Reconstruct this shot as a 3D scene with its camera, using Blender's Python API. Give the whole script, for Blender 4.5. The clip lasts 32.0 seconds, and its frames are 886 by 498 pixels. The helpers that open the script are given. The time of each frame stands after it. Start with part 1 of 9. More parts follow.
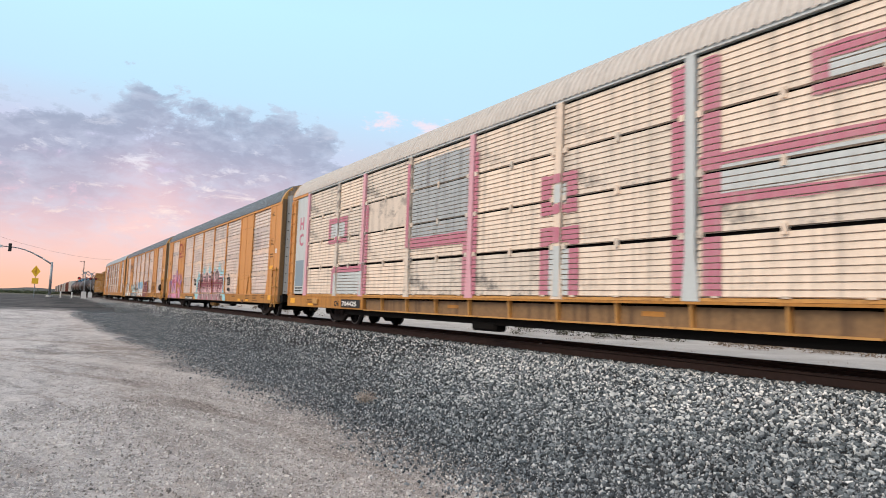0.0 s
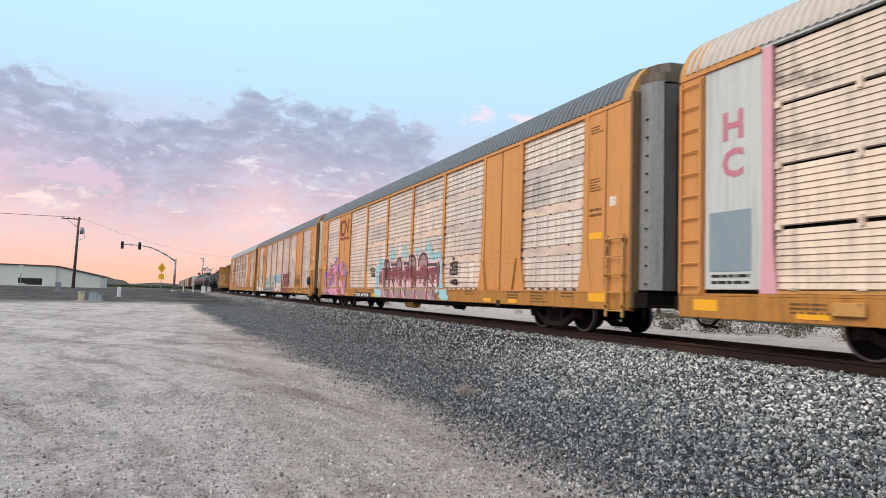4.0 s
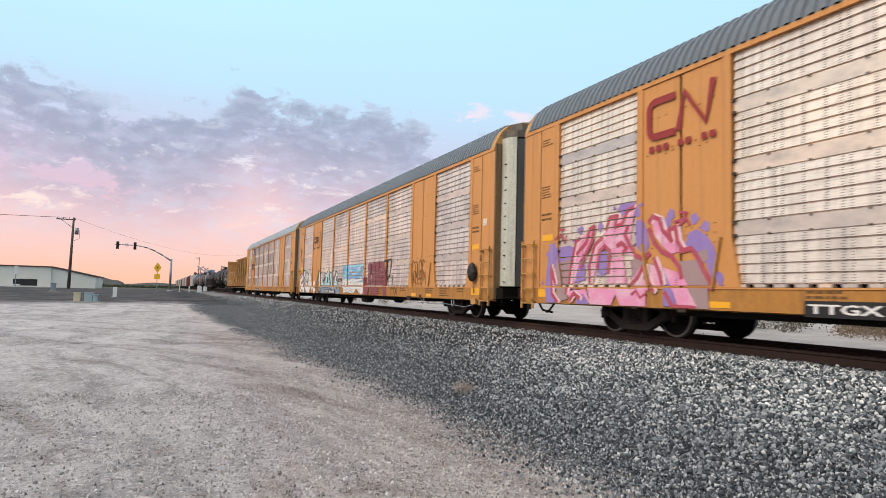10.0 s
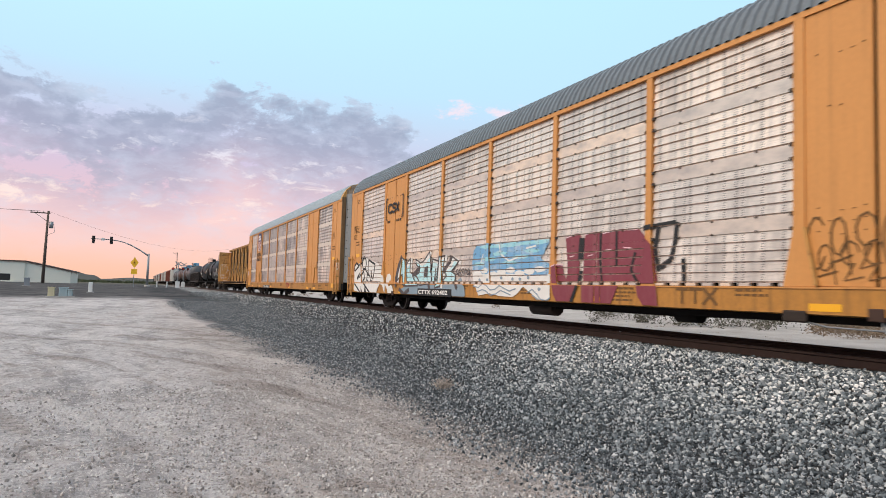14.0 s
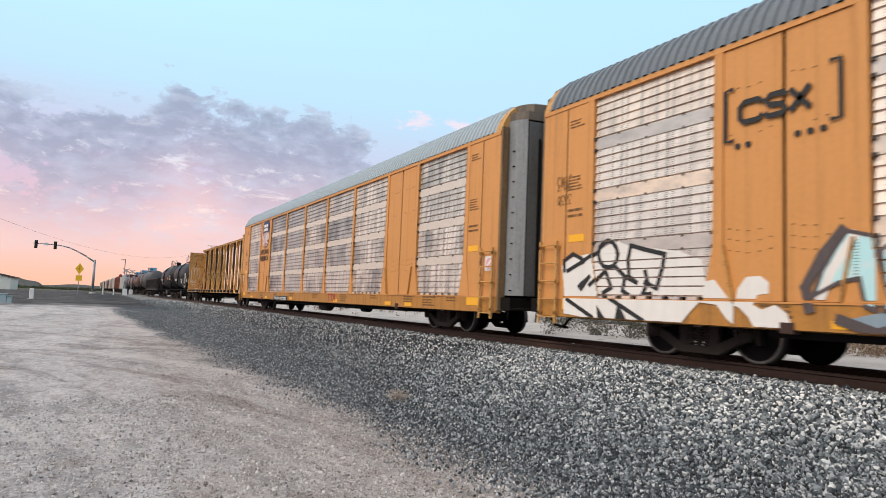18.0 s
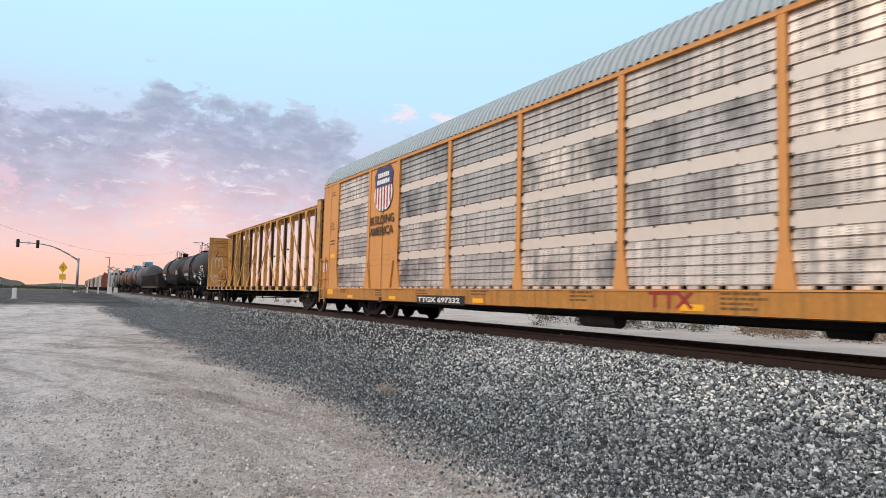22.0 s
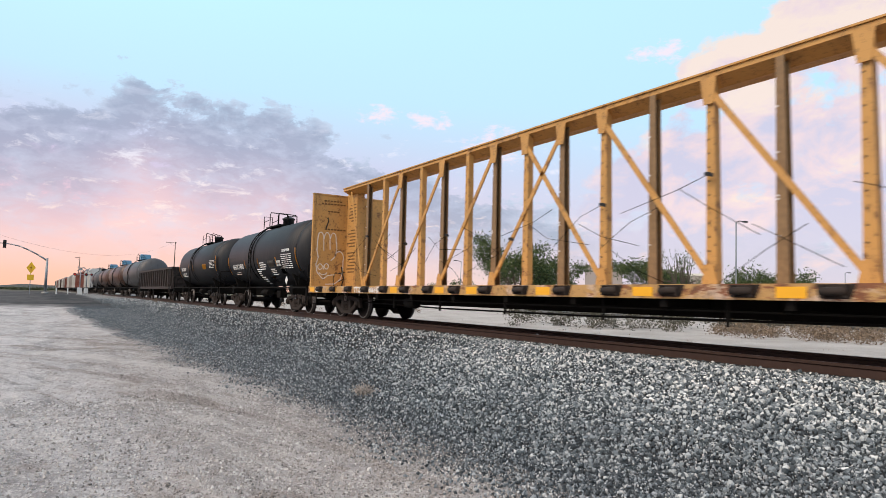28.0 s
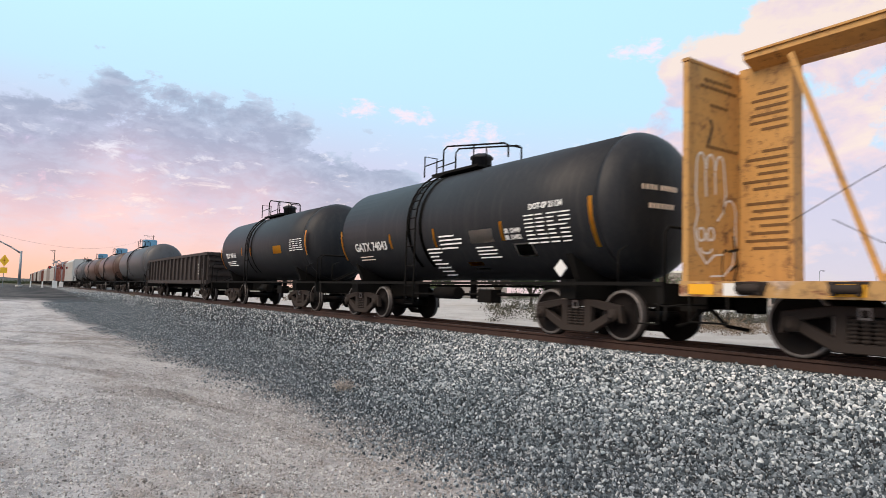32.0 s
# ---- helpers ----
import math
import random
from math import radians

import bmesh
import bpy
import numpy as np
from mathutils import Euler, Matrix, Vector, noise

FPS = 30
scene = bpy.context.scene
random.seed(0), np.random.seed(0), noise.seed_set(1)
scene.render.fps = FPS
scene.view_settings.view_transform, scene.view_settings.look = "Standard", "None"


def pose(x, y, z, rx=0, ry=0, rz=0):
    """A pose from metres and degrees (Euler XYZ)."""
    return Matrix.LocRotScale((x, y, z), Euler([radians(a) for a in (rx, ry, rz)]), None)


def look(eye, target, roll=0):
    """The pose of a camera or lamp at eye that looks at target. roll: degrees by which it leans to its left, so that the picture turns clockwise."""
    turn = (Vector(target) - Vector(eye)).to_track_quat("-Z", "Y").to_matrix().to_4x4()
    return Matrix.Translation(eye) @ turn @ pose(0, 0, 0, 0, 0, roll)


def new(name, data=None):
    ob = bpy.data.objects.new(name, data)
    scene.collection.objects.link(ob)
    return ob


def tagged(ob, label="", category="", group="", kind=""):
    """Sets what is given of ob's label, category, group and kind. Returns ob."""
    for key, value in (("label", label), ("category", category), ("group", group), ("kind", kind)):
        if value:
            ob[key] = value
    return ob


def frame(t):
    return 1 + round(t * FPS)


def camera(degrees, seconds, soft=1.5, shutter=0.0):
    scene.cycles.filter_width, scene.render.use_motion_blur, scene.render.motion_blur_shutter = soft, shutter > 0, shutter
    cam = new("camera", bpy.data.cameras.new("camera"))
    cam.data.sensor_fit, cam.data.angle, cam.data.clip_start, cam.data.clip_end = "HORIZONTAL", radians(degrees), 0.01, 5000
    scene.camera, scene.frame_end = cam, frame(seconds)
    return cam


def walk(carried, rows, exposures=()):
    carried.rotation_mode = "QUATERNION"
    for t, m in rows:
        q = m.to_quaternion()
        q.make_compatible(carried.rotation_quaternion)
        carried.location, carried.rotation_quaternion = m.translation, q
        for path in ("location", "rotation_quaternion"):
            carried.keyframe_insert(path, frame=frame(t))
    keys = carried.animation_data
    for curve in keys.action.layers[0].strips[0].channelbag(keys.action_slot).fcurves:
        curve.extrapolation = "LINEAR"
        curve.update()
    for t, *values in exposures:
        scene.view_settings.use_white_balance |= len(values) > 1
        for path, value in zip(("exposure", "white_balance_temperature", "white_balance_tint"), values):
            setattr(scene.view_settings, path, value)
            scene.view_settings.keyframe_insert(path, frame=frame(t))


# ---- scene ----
# ---------------------------------------------------------------- camera
TRACK_X = 9.65      # the track's centre line; rail tops lie at z = 0
EYE = 0.72
HEAD = [  # seconds, yaw, pitch, roll
    (0.0, -31.84, 4.98, -1.99),    (0.5, -30.60, 4.93, -2.00),    (1.0, -28.81, 4.86, -2.06),
    (1.5, -26.83, 4.81, -2.16),    (2.0, -25.06, 4.70, -2.14),    (2.5, -23.63, 4.48, -2.08),
    (3.0, -23.21, 4.32, -2.09),    (3.5, -23.08, 4.11, -2.13),    (5.5, -23.91, 4.43, -0.72),
    (6.0, -24.03, 4.56, -0.58),    (6.5, -24.08, 4.61, -0.82),    (7.0, -23.98, 4.49, -1.23),
    (7.5, -23.72, 4.28, -1.64),    (8.0, -23.61, 4.16, -1.84),    (8.5, -23.36, 4.01, -1.87),
    (9.0, -23.30, 3.92, -1.70),    (9.5, -23.34, 3.91, -1.60),    (10.0, -23.43, 3.92, -1.46),
    (10.5, -23.53, 3.89, -1.40),    (11.0, -23.47, 3.83, -1.42),    (11.5, -23.39, 3.75, -1.49),
    (12.0, -23.34, 3.73, -1.58),    (12.5, -23.40, 3.71, -1.58),    (13.0, -23.66, 3.72, -1.63),
    (13.5, -24.21, 3.68, -1.71),    (15.5, -27.97, 4.19, -2.13),    (16.0, -28.27, 4.53, -2.32),
    (16.5, -28.34, 4.75, -2.47),    (17.0, -28.52, 4.83, -2.55),    (17.5, -28.74, 4.80, -2.46),
    (18.0, -29.00, 4.78, -2.37),    (18.5, -29.20, 4.78, -2.22),    (19.0, -29.56, 4.81, -2.16),
    (19.5, -29.71, 4.82, -2.16),    (20.0, -29.75, 4.83, -2.20),    (20.5, -29.77, 4.77, -2.13),
    (21.0, -29.89, 4.63, -2.02),    (21.5, -29.99, 4.45, -1.77),    (22.0, -30.06, 4.21, -1.46),
    (22.5, -30.24, 4.07, -1.24),    (23.0, -30.50, 4.07, -1.11),    (23.5, -30.85, 4.08, -1.06),
    (24.0, -31.13, 4.15, -1.06),    (24.5, -31.34, 4.16, -1.09),    (25.0, -31.51, 4.14, -1.15),
    (25.5, -31.63, 4.03, -1.17),    (26.0, -31.76, 4.02, -1.31),    (26.5, -31.82, 3.98, -1.39),
    (28.5, -32.24, 4.38, -1.45),    (29.0, -32.36, 4.37, -1.56),    (29.5, -32.44, 4.34, -1.68),
    (30.0, -32.64, 4.34, -1.72),    (30.5, -32.96, 4.32, -1.77),    (31.0, -33.30, 4.26, -1.75),
    (31.5, -33.61, 4.08, -1.75),    (32.0, -33.79, 3.96, -1.70),
]
ROLL = [(0.0, 0.00), (2.0, 7.86), (3.5, 13.71), (5.5, 21.44), (7.5, 29.14), (9.5, 36.85), (11.5, 44.63), (13.5, 52.47), (15.5, 60.42), (17.5, 68.49), (19.5, 76.52), (21.5, 84.61), (23.5, 92.79), (25.0, 98.94), (26.5, 104.97), (28.5, 112.97), (30.5, 120.98), (32.0, 127.00)]  # seconds, metres run by the train

cam = camera(68.8, 32.0, soft=0.65, shutter=0.5)
walk(cam, [(t, pose(0, 0, EYE, 90 + p, r, y)) for t, y, p, r in HEAD], [(0.0, 0.0), (24.0, 0.0), (29.0, 0.05), (32.0, 0.05)])


# ---------------------------------------------------------------- materials
class Mat:
    """A node material: small helpers round its tree."""

    def __init__(self, name, rough=0.7, metal=0.0, spec=0.4, tree=None):
        if tree:
            self.t = tree
            self.tc = tree.nodes.new("ShaderNodeTexCoord")
            return
        self.m = bpy.data.materials.new(name)
        self.m.use_nodes = True
        self.t = self.m.node_tree
        self.b = self.t.nodes["Principled BSDF"]
        self.b.inputs["Roughness"].default_value = rough
        self.b.inputs["Metallic"].default_value = metal
        self.b.inputs["Specular IOR Level"].default_value = spec
        self.tc = self.t.nodes.new("ShaderNodeTexCoord")

    def link(self, a, b):
        self.t.links.new(a, b)

    def put(self, sock, v):
        if isinstance(v, bpy.types.NodeSocket):
            self.link(v, sock)
        elif isinstance(v, (tuple, list)) and len(v) == 3 and sock.type == "RGBA":
            sock.default_value = (*v, 1)
        else:
            sock.default_value = v

    def noise(self, scale, detail=4, rough=0.6, stretch=(1, 1, 1), coord="Object", dist=0.0):
        n = self.t.nodes.new("ShaderNodeTexNoise")
        n.inputs["Scale"].default_value = scale
        n.inputs["Detail"].default_value = detail
        n.inputs["Roughness"].default_value = rough
        n.inputs["Distortion"].default_value = dist
        self.link(self.map(stretch, coord), n.inputs["Vector"])
        return n.outputs["Fac"]

    def map(self, stretch=(1, 1, 1), coord="Object"):
        if stretch == (1, 1, 1):
            return self.tc.outputs[coord]
        mp = self.t.nodes.new("ShaderNodeMapping")
        mp.inputs["Scale"].default_value = stretch
        self.link(self.tc.outputs[coord], mp.inputs["Vector"])
        return mp.outputs["Vector"]

    def ramp(self, fac, *stops):
        n = self.t.nodes.new("ShaderNodeValToRGB")
        while len(n.color_ramp.elements) < len(stops):
            n.color_ramp.elements.new(0.5)
        for e, (p, c) in zip(n.color_ramp.elements, stops):
            e.position = p
            e.color = (c, c, c, 1) if isinstance(c, (int, float)) else (*c, 1)
        self.link(fac, n.inputs["Fac"])
        return n.outputs["Color"]

    def mix(self, fac, a, b, mode="MIX"):
        n = self.t.nodes.new("ShaderNodeMix")
        n.data_type, n.blend_type = "RGBA", mode
        self.put(n.inputs[0], fac)
        self.put(n.inputs[6], a)
        self.put(n.inputs[7], b)
        return n.outputs[2]

    def math(self, op, a, b=0.0, c=None):
        n = self.t.nodes.new("ShaderNodeMath")
        n.operation = op
        self.put(n.inputs[0], a)
        self.put(n.inputs[1], b)
        if c is not None:
            self.put(n.inputs[2], c)
        return n.outputs[0]

    def axes(self, coord="Object"):
        n = self.t.nodes.new("ShaderNodeSeparateXYZ")
        self.link(self.tc.outputs[coord], n.inputs[0])
        return n.outputs

    def rand(self):
        return self.t.nodes.new("ShaderNodeObjectInfo").outputs["Random"]

    def island(self):
        return self.t.nodes.new("ShaderNodeNewGeometry").outputs["Random Per Island"]

    def bump(self, h, strength=0.3, dist=0.02):
        n = self.t.nodes.new("ShaderNodeBump")
        n.inputs["Strength"].default_value = strength
        n.inputs["Distance"].default_value = dist
        self.link(h, n.inputs["Height"])
        self.link(n.outputs["Normal"], self.b.inputs["Normal"])
        return self

    def color(self, c):
        self.put(self.b.inputs["Base Color"], c)
        return self

    def rough(self, c):
        self.put(self.b.inputs["Roughness"], c)
        return self


def paint(name, col, dirt=(0.10, 0.07, 0.05), wear=0.35, rough=0.55, streak=True, spec=0.35):
    """Weathered paint: blotches, rain streaks and grime."""
    k = Mat(name, rough, 0.0, spec)
    big = k.ramp(k.noise(0.9, 5, 0.65), (0.3, 0.0), (0.75, 1.0))
    fine = k.ramp(k.noise(14, 3), (0.35, 0.0), (0.8, 1.0))
    c = k.mix(k.math("MULTIPLY", big, 0.35), col, [v * 0.78 for v in col])
    if streak:
        run = k.ramp(k.noise(1.0, 4, 0.6, (5, 7, 0.35)), (0.5, 0.0), (0.78, 1.0))
        c = k.mix(k.math("MULTIPLY", run, wear), c, dirt)
    c = k.mix(k.math("MULTIPLY", fine, wear * 0.4), c, dirt)
    c = k.mix(k.math("MULTIPLY", k.rand(), 0.14), c, [min(1, v * 1.15) for v in col])
    k.color(c).bump(k.noise(30, 3), 0.12, 0.01)
    return k.m


def spray_paint(name, col, dirt):
    """Thin sprayed paint on the perforated siding: the slots and some soot show through."""
    m = paint(name, col, dirt, 0.45, 0.6)
    k = Mat(name + "_slots", tree=m.node_tree)
    b = m.node_tree.nodes["Principled BSDF"]
    coat = b.inputs["Base Color"].links[0].from_socket
    x, y, z = k.axes()
    col_of = k.math("LESS_THAN", k.math("ABSOLUTE", k.math("SUBTRACT", k.math("FRACT", k.math("MULTIPLY", y, 2.94)), 0.5)), 0.075)
    row = k.math("LESS_THAN", k.math("FRACT", k.math("MULTIPLY", z, 26.95)), 0.42)
    gap = k.math("GREATER_THAN", k.math("FRACT", k.math("MULTIPLY", y, 47.0)), 0.25)
    high = k.math("GREATER_THAN", z, 0.97)
    hole = k.math("MULTIPLY", k.math("MULTIPLY", k.math("MULTIPLY", col_of, row), gap), high)
    thin = k.ramp(k.noise(2.2, 6, 0.7, (1, 1, 1.8)), (0.48, 0.0), (0.68, 0.5))
    c = k.mix(thin, coat, (0.72, 0.70, 0.68))
    k.link(k.mix(k.math("MULTIPLY", hole, 0.8), c, (0.035, 0.033, 0.035)), b.inputs["Base Color"])
    return m


def flat(name, col, rough=0.6, metal=0.0, vary=0.25, scale=6, spec=0.4):
    k = Mat(name, rough, metal, spec)
    k.color(k.mix(k.math("MULTIPLY", k.noise(scale, 5), vary * 2), col, [v * 0.55 for v in col]))
    k.bump(k.noise(scale * 8, 3), 0.1, 0.01)
    return k.m


def panel_material(name, base, grey, dark, amount, rough=0.42):
    """Perforated galvanised siding: close columns of punched slots, soot runs, each sheet a little different."""
    k = Mat(name, rough, 0.5, 0.5)
    x, y, z = k.axes()
    sheet = k.rand()
    shift = k.math("MULTIPLY", sheet, 37.0)

    def runs(sy, sz, detail):
        n = k.t.nodes.new("ShaderNodeCombineXYZ")
        k.link(k.math("MULTIPLY_ADD", y, sy, shift), n.inputs[0])
        k.link(k.math("MULTIPLY_ADD", z, sz, shift), n.inputs[1])
        t = k.t.nodes.new("ShaderNodeTexNoise")
        t.inputs["Scale"].default_value, t.inputs["Detail"].default_value, t.inputs["Roughness"].default_value = 1.0, detail, 0.65
        k.link(n.outputs[0], t.inputs["Vector"])
        return t.outputs["Fac"]

    c = k.mix(k.ramp(sheet, (0.15, 0.0), (0.9, 1.0)), base, grey)
    # broad smudges that differ from sheet to sheet, narrow runs below the slots, thin scratches along the laps
    own = k.ramp(k.math("FRACT", k.math("MULTIPLY", sheet, 7.3)), (0.0, 0.25), (1.0, 1.0))
    c = k.mix(k.math("MULTIPLY", k.math("MULTIPLY", k.ramp(runs(1.1, 0.7, 6), (0.40, 0.0), (0.62, 1.0)), own), amount), c, dark)
    c = k.mix(k.math("MULTIPLY", k.ramp(runs(7.0, 0.5, 5), (0.48, 0.0), (0.70, 1.0)), amount * 0.8), c, dark)
    c = k.mix(k.math("MULTIPLY", k.ramp(runs(2.2, 30.0, 4), (0.52, 0.0), (0.68, 1.0)), 0.28), c, dark)
    # slots: columns 0.34 m apart, some of them doubled, four slots to a lap
    pair = k.math("FRACT", k.math("MULTIPLY", y, 2.94))
    near = k.math("LESS_THAN", k.math("ABSOLUTE", k.math("SUBTRACT", pair, 0.5)), 0.075)
    twin = k.math("LESS_THAN", k.math("ABSOLUTE", k.math("SUBTRACT", k.math("FRACT", k.math("MULTIPLY", y, 0.98)), 0.62)), 0.025)
    col = k.math("MAXIMUM", near, twin)
    row = k.math("LESS_THAN", k.math("FRACT", k.math("MULTIPLY", z, 26.95)), 0.42)
    gap = k.math("GREATER_THAN", k.math("FRACT", k.math("MULTIPLY", y, 47.0)), 0.25)
    hole = k.math("MULTIPLY", k.math("MULTIPLY", col, row), gap)
    c = k.mix(k.math("MULTIPLY", hole, 0.85), c, (0.035, 0.033, 0.032))
    c = k.mix(k.math("MULTIPLY", k.ramp(k.noise(9, 4), (0.5, 0.0), (0.8, 1.0)), 0.25), c, dark)
    k.color(c).bump(k.noise(25, 3), 0.08, 0.01)
    return k.m


YEL = (0.605, 0.28, 0.086)
M = {}
M["yellow"] = paint("yellow_paint", YEL, (0.22, 0.11, 0.04), 0.4)
M["yellow_sill"] = paint("yellow_sill_paint", (0.47, 0.215, 0.045), (0.10, 0.055, 0.027), 0.85)
k = Mat("faded_yellow_paint", 0.6, 0.0, 0.35)
c = k.mix(k.ramp(k.noise(0.8, 5, 0.65), (0.35, 0.0), (0.7, 0.5)), (0.53, 0.285, 0.085), (0.42, 0.235, 0.085))
c = k.mix(k.ramp(k.noise(1.0, 4, 0.6, (3, 3, 0.4)), (0.52, 0.0), (0.75, 0.45)), c, (0.24, 0.125, 0.05))
c = k.mix(k.ramp(k.noise(3.2, 7, 0.78), (0.56, 0.0), (0.63, 0.8)), c, (0.15, 0.07, 0.035))
c = k.mix(k.ramp(k.noise(13, 5, 0.7), (0.56, 0.0), (0.66, 0.7)), c, (0.10, 0.055, 0.03))
k.color(c).bump(k.noise(30, 3), 0.12, 0.01)
M["old_yellow"] = k.m
# yellow darkened to brown: shade put into the colour, grime streaks on top
M["shade_brown"] = paint("grimy_shade_brown_paint", (0.25, 0.155, 0.075), (0.06, 0.038, 0.026), 1.1)
k = Mat("patched_rusty_sill_paint", 0.7)
c = k.mix(k.ramp(k.noise(1.3, 5, 0.6, (1, 1, 1.6)), (0.52, 0.0), (0.60, 1.0)), (0.46, 0.27, 0.10), (0.55, 0.40, 0.29))
c = k.mix(k.ramp(k.noise(2.3, 5, 0.7, (1, 0.8, 2)), (0.53, 0.0), (0.58, 1.0)), c, (0.22, 0.085, 0.04))
c = k.mix(k.ramp(k.noise(9, 5, 0.7), (0.5, 0.0), (0.7, 0.8)), c, (0.08, 0.05, 0.035))
k.color(c).bump(k.noise(30, 3), 0.15, 0.01)
M["rusty_sill"] = k.m
# peach in the siding tones: sunset reflection put into the base colour
M["panel_b"] = panel_material("galvanised_siding", (0.97, 0.80, 0.64), (0.84, 0.72, 0.61), (0.24, 0.19, 0.17), 0.5)
M["panel_c"] = panel_material("worn_galvanised_siding", (0.96, 0.79, 0.65), (0.80, 0.69, 0.60), (0.22, 0.18, 0.165), 0.55)
M["panel_d"] = panel_material("sooty_galvanised_siding", (0.90, 0.76, 0.64), (0.55, 0.495, 0.45), (0.11, 0.098, 0.094), 0.95)
k = Mat("galvanised_strip", 0.42, 0.5, 0.5)
# the peach end of the mix paints in the sunset's reflection
c = k.mix(k.ramp(k.rand(), (0.2, 0.0), (0.8, 1.0)), (0.62, 0.565, 0.51), (0.90, 0.73, 0.57))
c = k.mix(k.ramp(k.noise(1.4, 5, 0.65, (1, 1, 2)), (0.45, 0.0), (0.68, 0.55)), c, (0.32, 0.30, 0.29))
k.color(c).bump(k.noise(20, 3), 0.08, 0.01)
M["batten"] = k.m
M["batten_pale"] = flat("pale_galvanised_strip", (0.76, 0.68, 0.59), 0.45, 0.4, 0.2)
M["bolt"] = flat("dark_bolt_steel", (0.06, 0.045, 0.035), 0.7)
k = Mat("cream_siding_paint", 0.6, 0, 0.35)
sheet = k.rand()
c = k.mix(k.ramp(sheet, (0.2, 0.0), (0.9, 1.0)), (0.78, 0.65, 0.525), (0.62, 0.555, 0.475))
c = k.mix(k.math("MULTIPLY", k.ramp(k.noise(1.0, 5, 0.65, (4, 5, 0.5)), (0.46, 0.0), (0.72, 1.0)), 0.5), c, (0.20, 0.185, 0.165))
c = k.mix(k.math("MULTIPLY", k.ramp(k.noise(1.6, 7, 0.75, (1, 0.8, 1.4)), (0.52, 0.0), (0.62, 1.0)), k.ramp(sheet, (0.3, 0.1), (0.8, 0.8))), c, (0.115, 0.11, 0.105))
c = k.mix(k.ramp(k.noise(18, 4), (0.55, 0.0), (0.8, 0.35)), c, (0.2, 0.18, 0.16))
k.color(c).bump(k.noise(30, 3), 0.12, 0.01)
M["cream"] = k.m
M["scuffed"] = paint("scuffed_blue_grey_paint", (0.44, 0.48, 0.49), (0.10, 0.10, 0.105), 1.1)
M["pale"] = paint("pale_grey_paint", (0.55, 0.60, 0.60), (0.2, 0.2, 0.2), 0.4)
M["pink"] = paint("magenta_spray_paint", (0.50, 0.17, 0.24), (0.5, 0.38, 0.36), 0.6, 0.6)
M["rosy"] = paint("rose_spray_paint", (0.68, 0.36, 0.42), (0.5, 0.42, 0.40), 0.5, 0.6)
M["roof"] = paint("galvanised_roof", (0.15, 0.175, 0.195), (0.07, 0.08, 0.09), 0.5, 0.45)
M["roof_d"] = paint("bright_galvanised_roof", (0.34, 0.40, 0.43), (0.2, 0.22, 0.24), 0.5, 0.4)
M["roof_a"] = paint("whitewashed_roof", (0.52, 0.49, 0.45), (0.25, 0.23, 0.21), 0.5, 0.6)
M["door_grey"] = paint("galvanised_end_door", (0.24, 0.26, 0.27), (0.07, 0.07, 0.07), 1.0, 0.45)
M["door_top"] = paint("sooty_end_door", (0.16, 0.13, 0.10), (0.04, 0.035, 0.03), 1.2, 0.55)
M["door_dark"] = paint("sooty_galvanised_leaf", (0.12, 0.125, 0.125), (0.04, 0.038, 0.036), 1.0, 0.5)
M["door_pale"] = paint("pale_end_door", (0.56, 0.58, 0.49), (0.16, 0.13, 0.10), 0.9, 0.5)
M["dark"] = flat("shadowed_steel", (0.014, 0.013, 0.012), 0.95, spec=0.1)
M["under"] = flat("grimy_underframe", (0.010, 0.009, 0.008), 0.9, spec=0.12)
M["truck"] = flat("brown_grimy_cast_steel", (0.042, 0.032, 0.027), 0.8, spec=0.2)
M["tread"] = flat("worn_wheel_steel", (0.06, 0.053, 0.05), 0.5, 0.3)
M["rim"] = flat("bright_wheel_rim", (0.22, 0.20, 0.185), 0.4, 0.5)
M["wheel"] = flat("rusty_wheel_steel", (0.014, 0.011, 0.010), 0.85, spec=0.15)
M["black"] = paint("black_tank_paint", (0.017, 0.018, 0.021), (0.05, 0.047, 0.044), 0.5, 0.5, spec=0.25)
M["tank_grey"] = paint("grey_tank_paint", (0.075, 0.075, 0.08), (0.03, 0.027, 0.025), 0.6, 0.45)
M["tank_rust"] = paint("rust_brown_tank_paint", (0.085, 0.045, 0.032), (0.03, 0.02, 0.02), 0.6, 0.4)
M["hopper"] = paint("white_hopper_paint", (0.60, 0.58, 0.54), (0.2, 0.15, 0.12), 0.5)
M["gon"] = paint("dark_brown_gondola_and_rib_shade", (0.032, 0.024, 0.021), (0.08, 0.06, 0.05), 0.6, 0.7)
M["boxcar"] = paint("oxide_red_boxcar_paint", (0.22, 0.07, 0.045), (0.1, 0.06, 0.05), 0.5)
M["blue_lid"] = flat("blue_platform", (0.16, 0.36, 0.52), 0.5)
M["white"] = flat("white_marking", (0.78, 0.77, 0.74), 0.6, 0, 0.1)
M["chalk"] = flat("rubbed_chalk", (0.80, 0.76, 0.70), 0.8, 0, 0.3, 9)
M["ink"] = flat("black_marking", (0.02, 0.02, 0.02), 0.6)
M["brown_ink"] = flat("brown_stencil", (0.16, 0.08, 0.025), 0.7)
M["reflector"] = flat("yellow_reflector", (0.85, 0.42, 0.02), 0.4, 0, 0.05)
M["orange"] = flat("amber_reflector", (0.90, 0.40, 0.03), 0.4, 0, 0.05)
M["red_logo"] = flat("dark_red_logo_paint", (0.28, 0.03, 0.03), 0.6, 0, 0.1)
M["navy"] = flat("navy_emblem_paint", (0.05, 0.06, 0.16), 0.6)
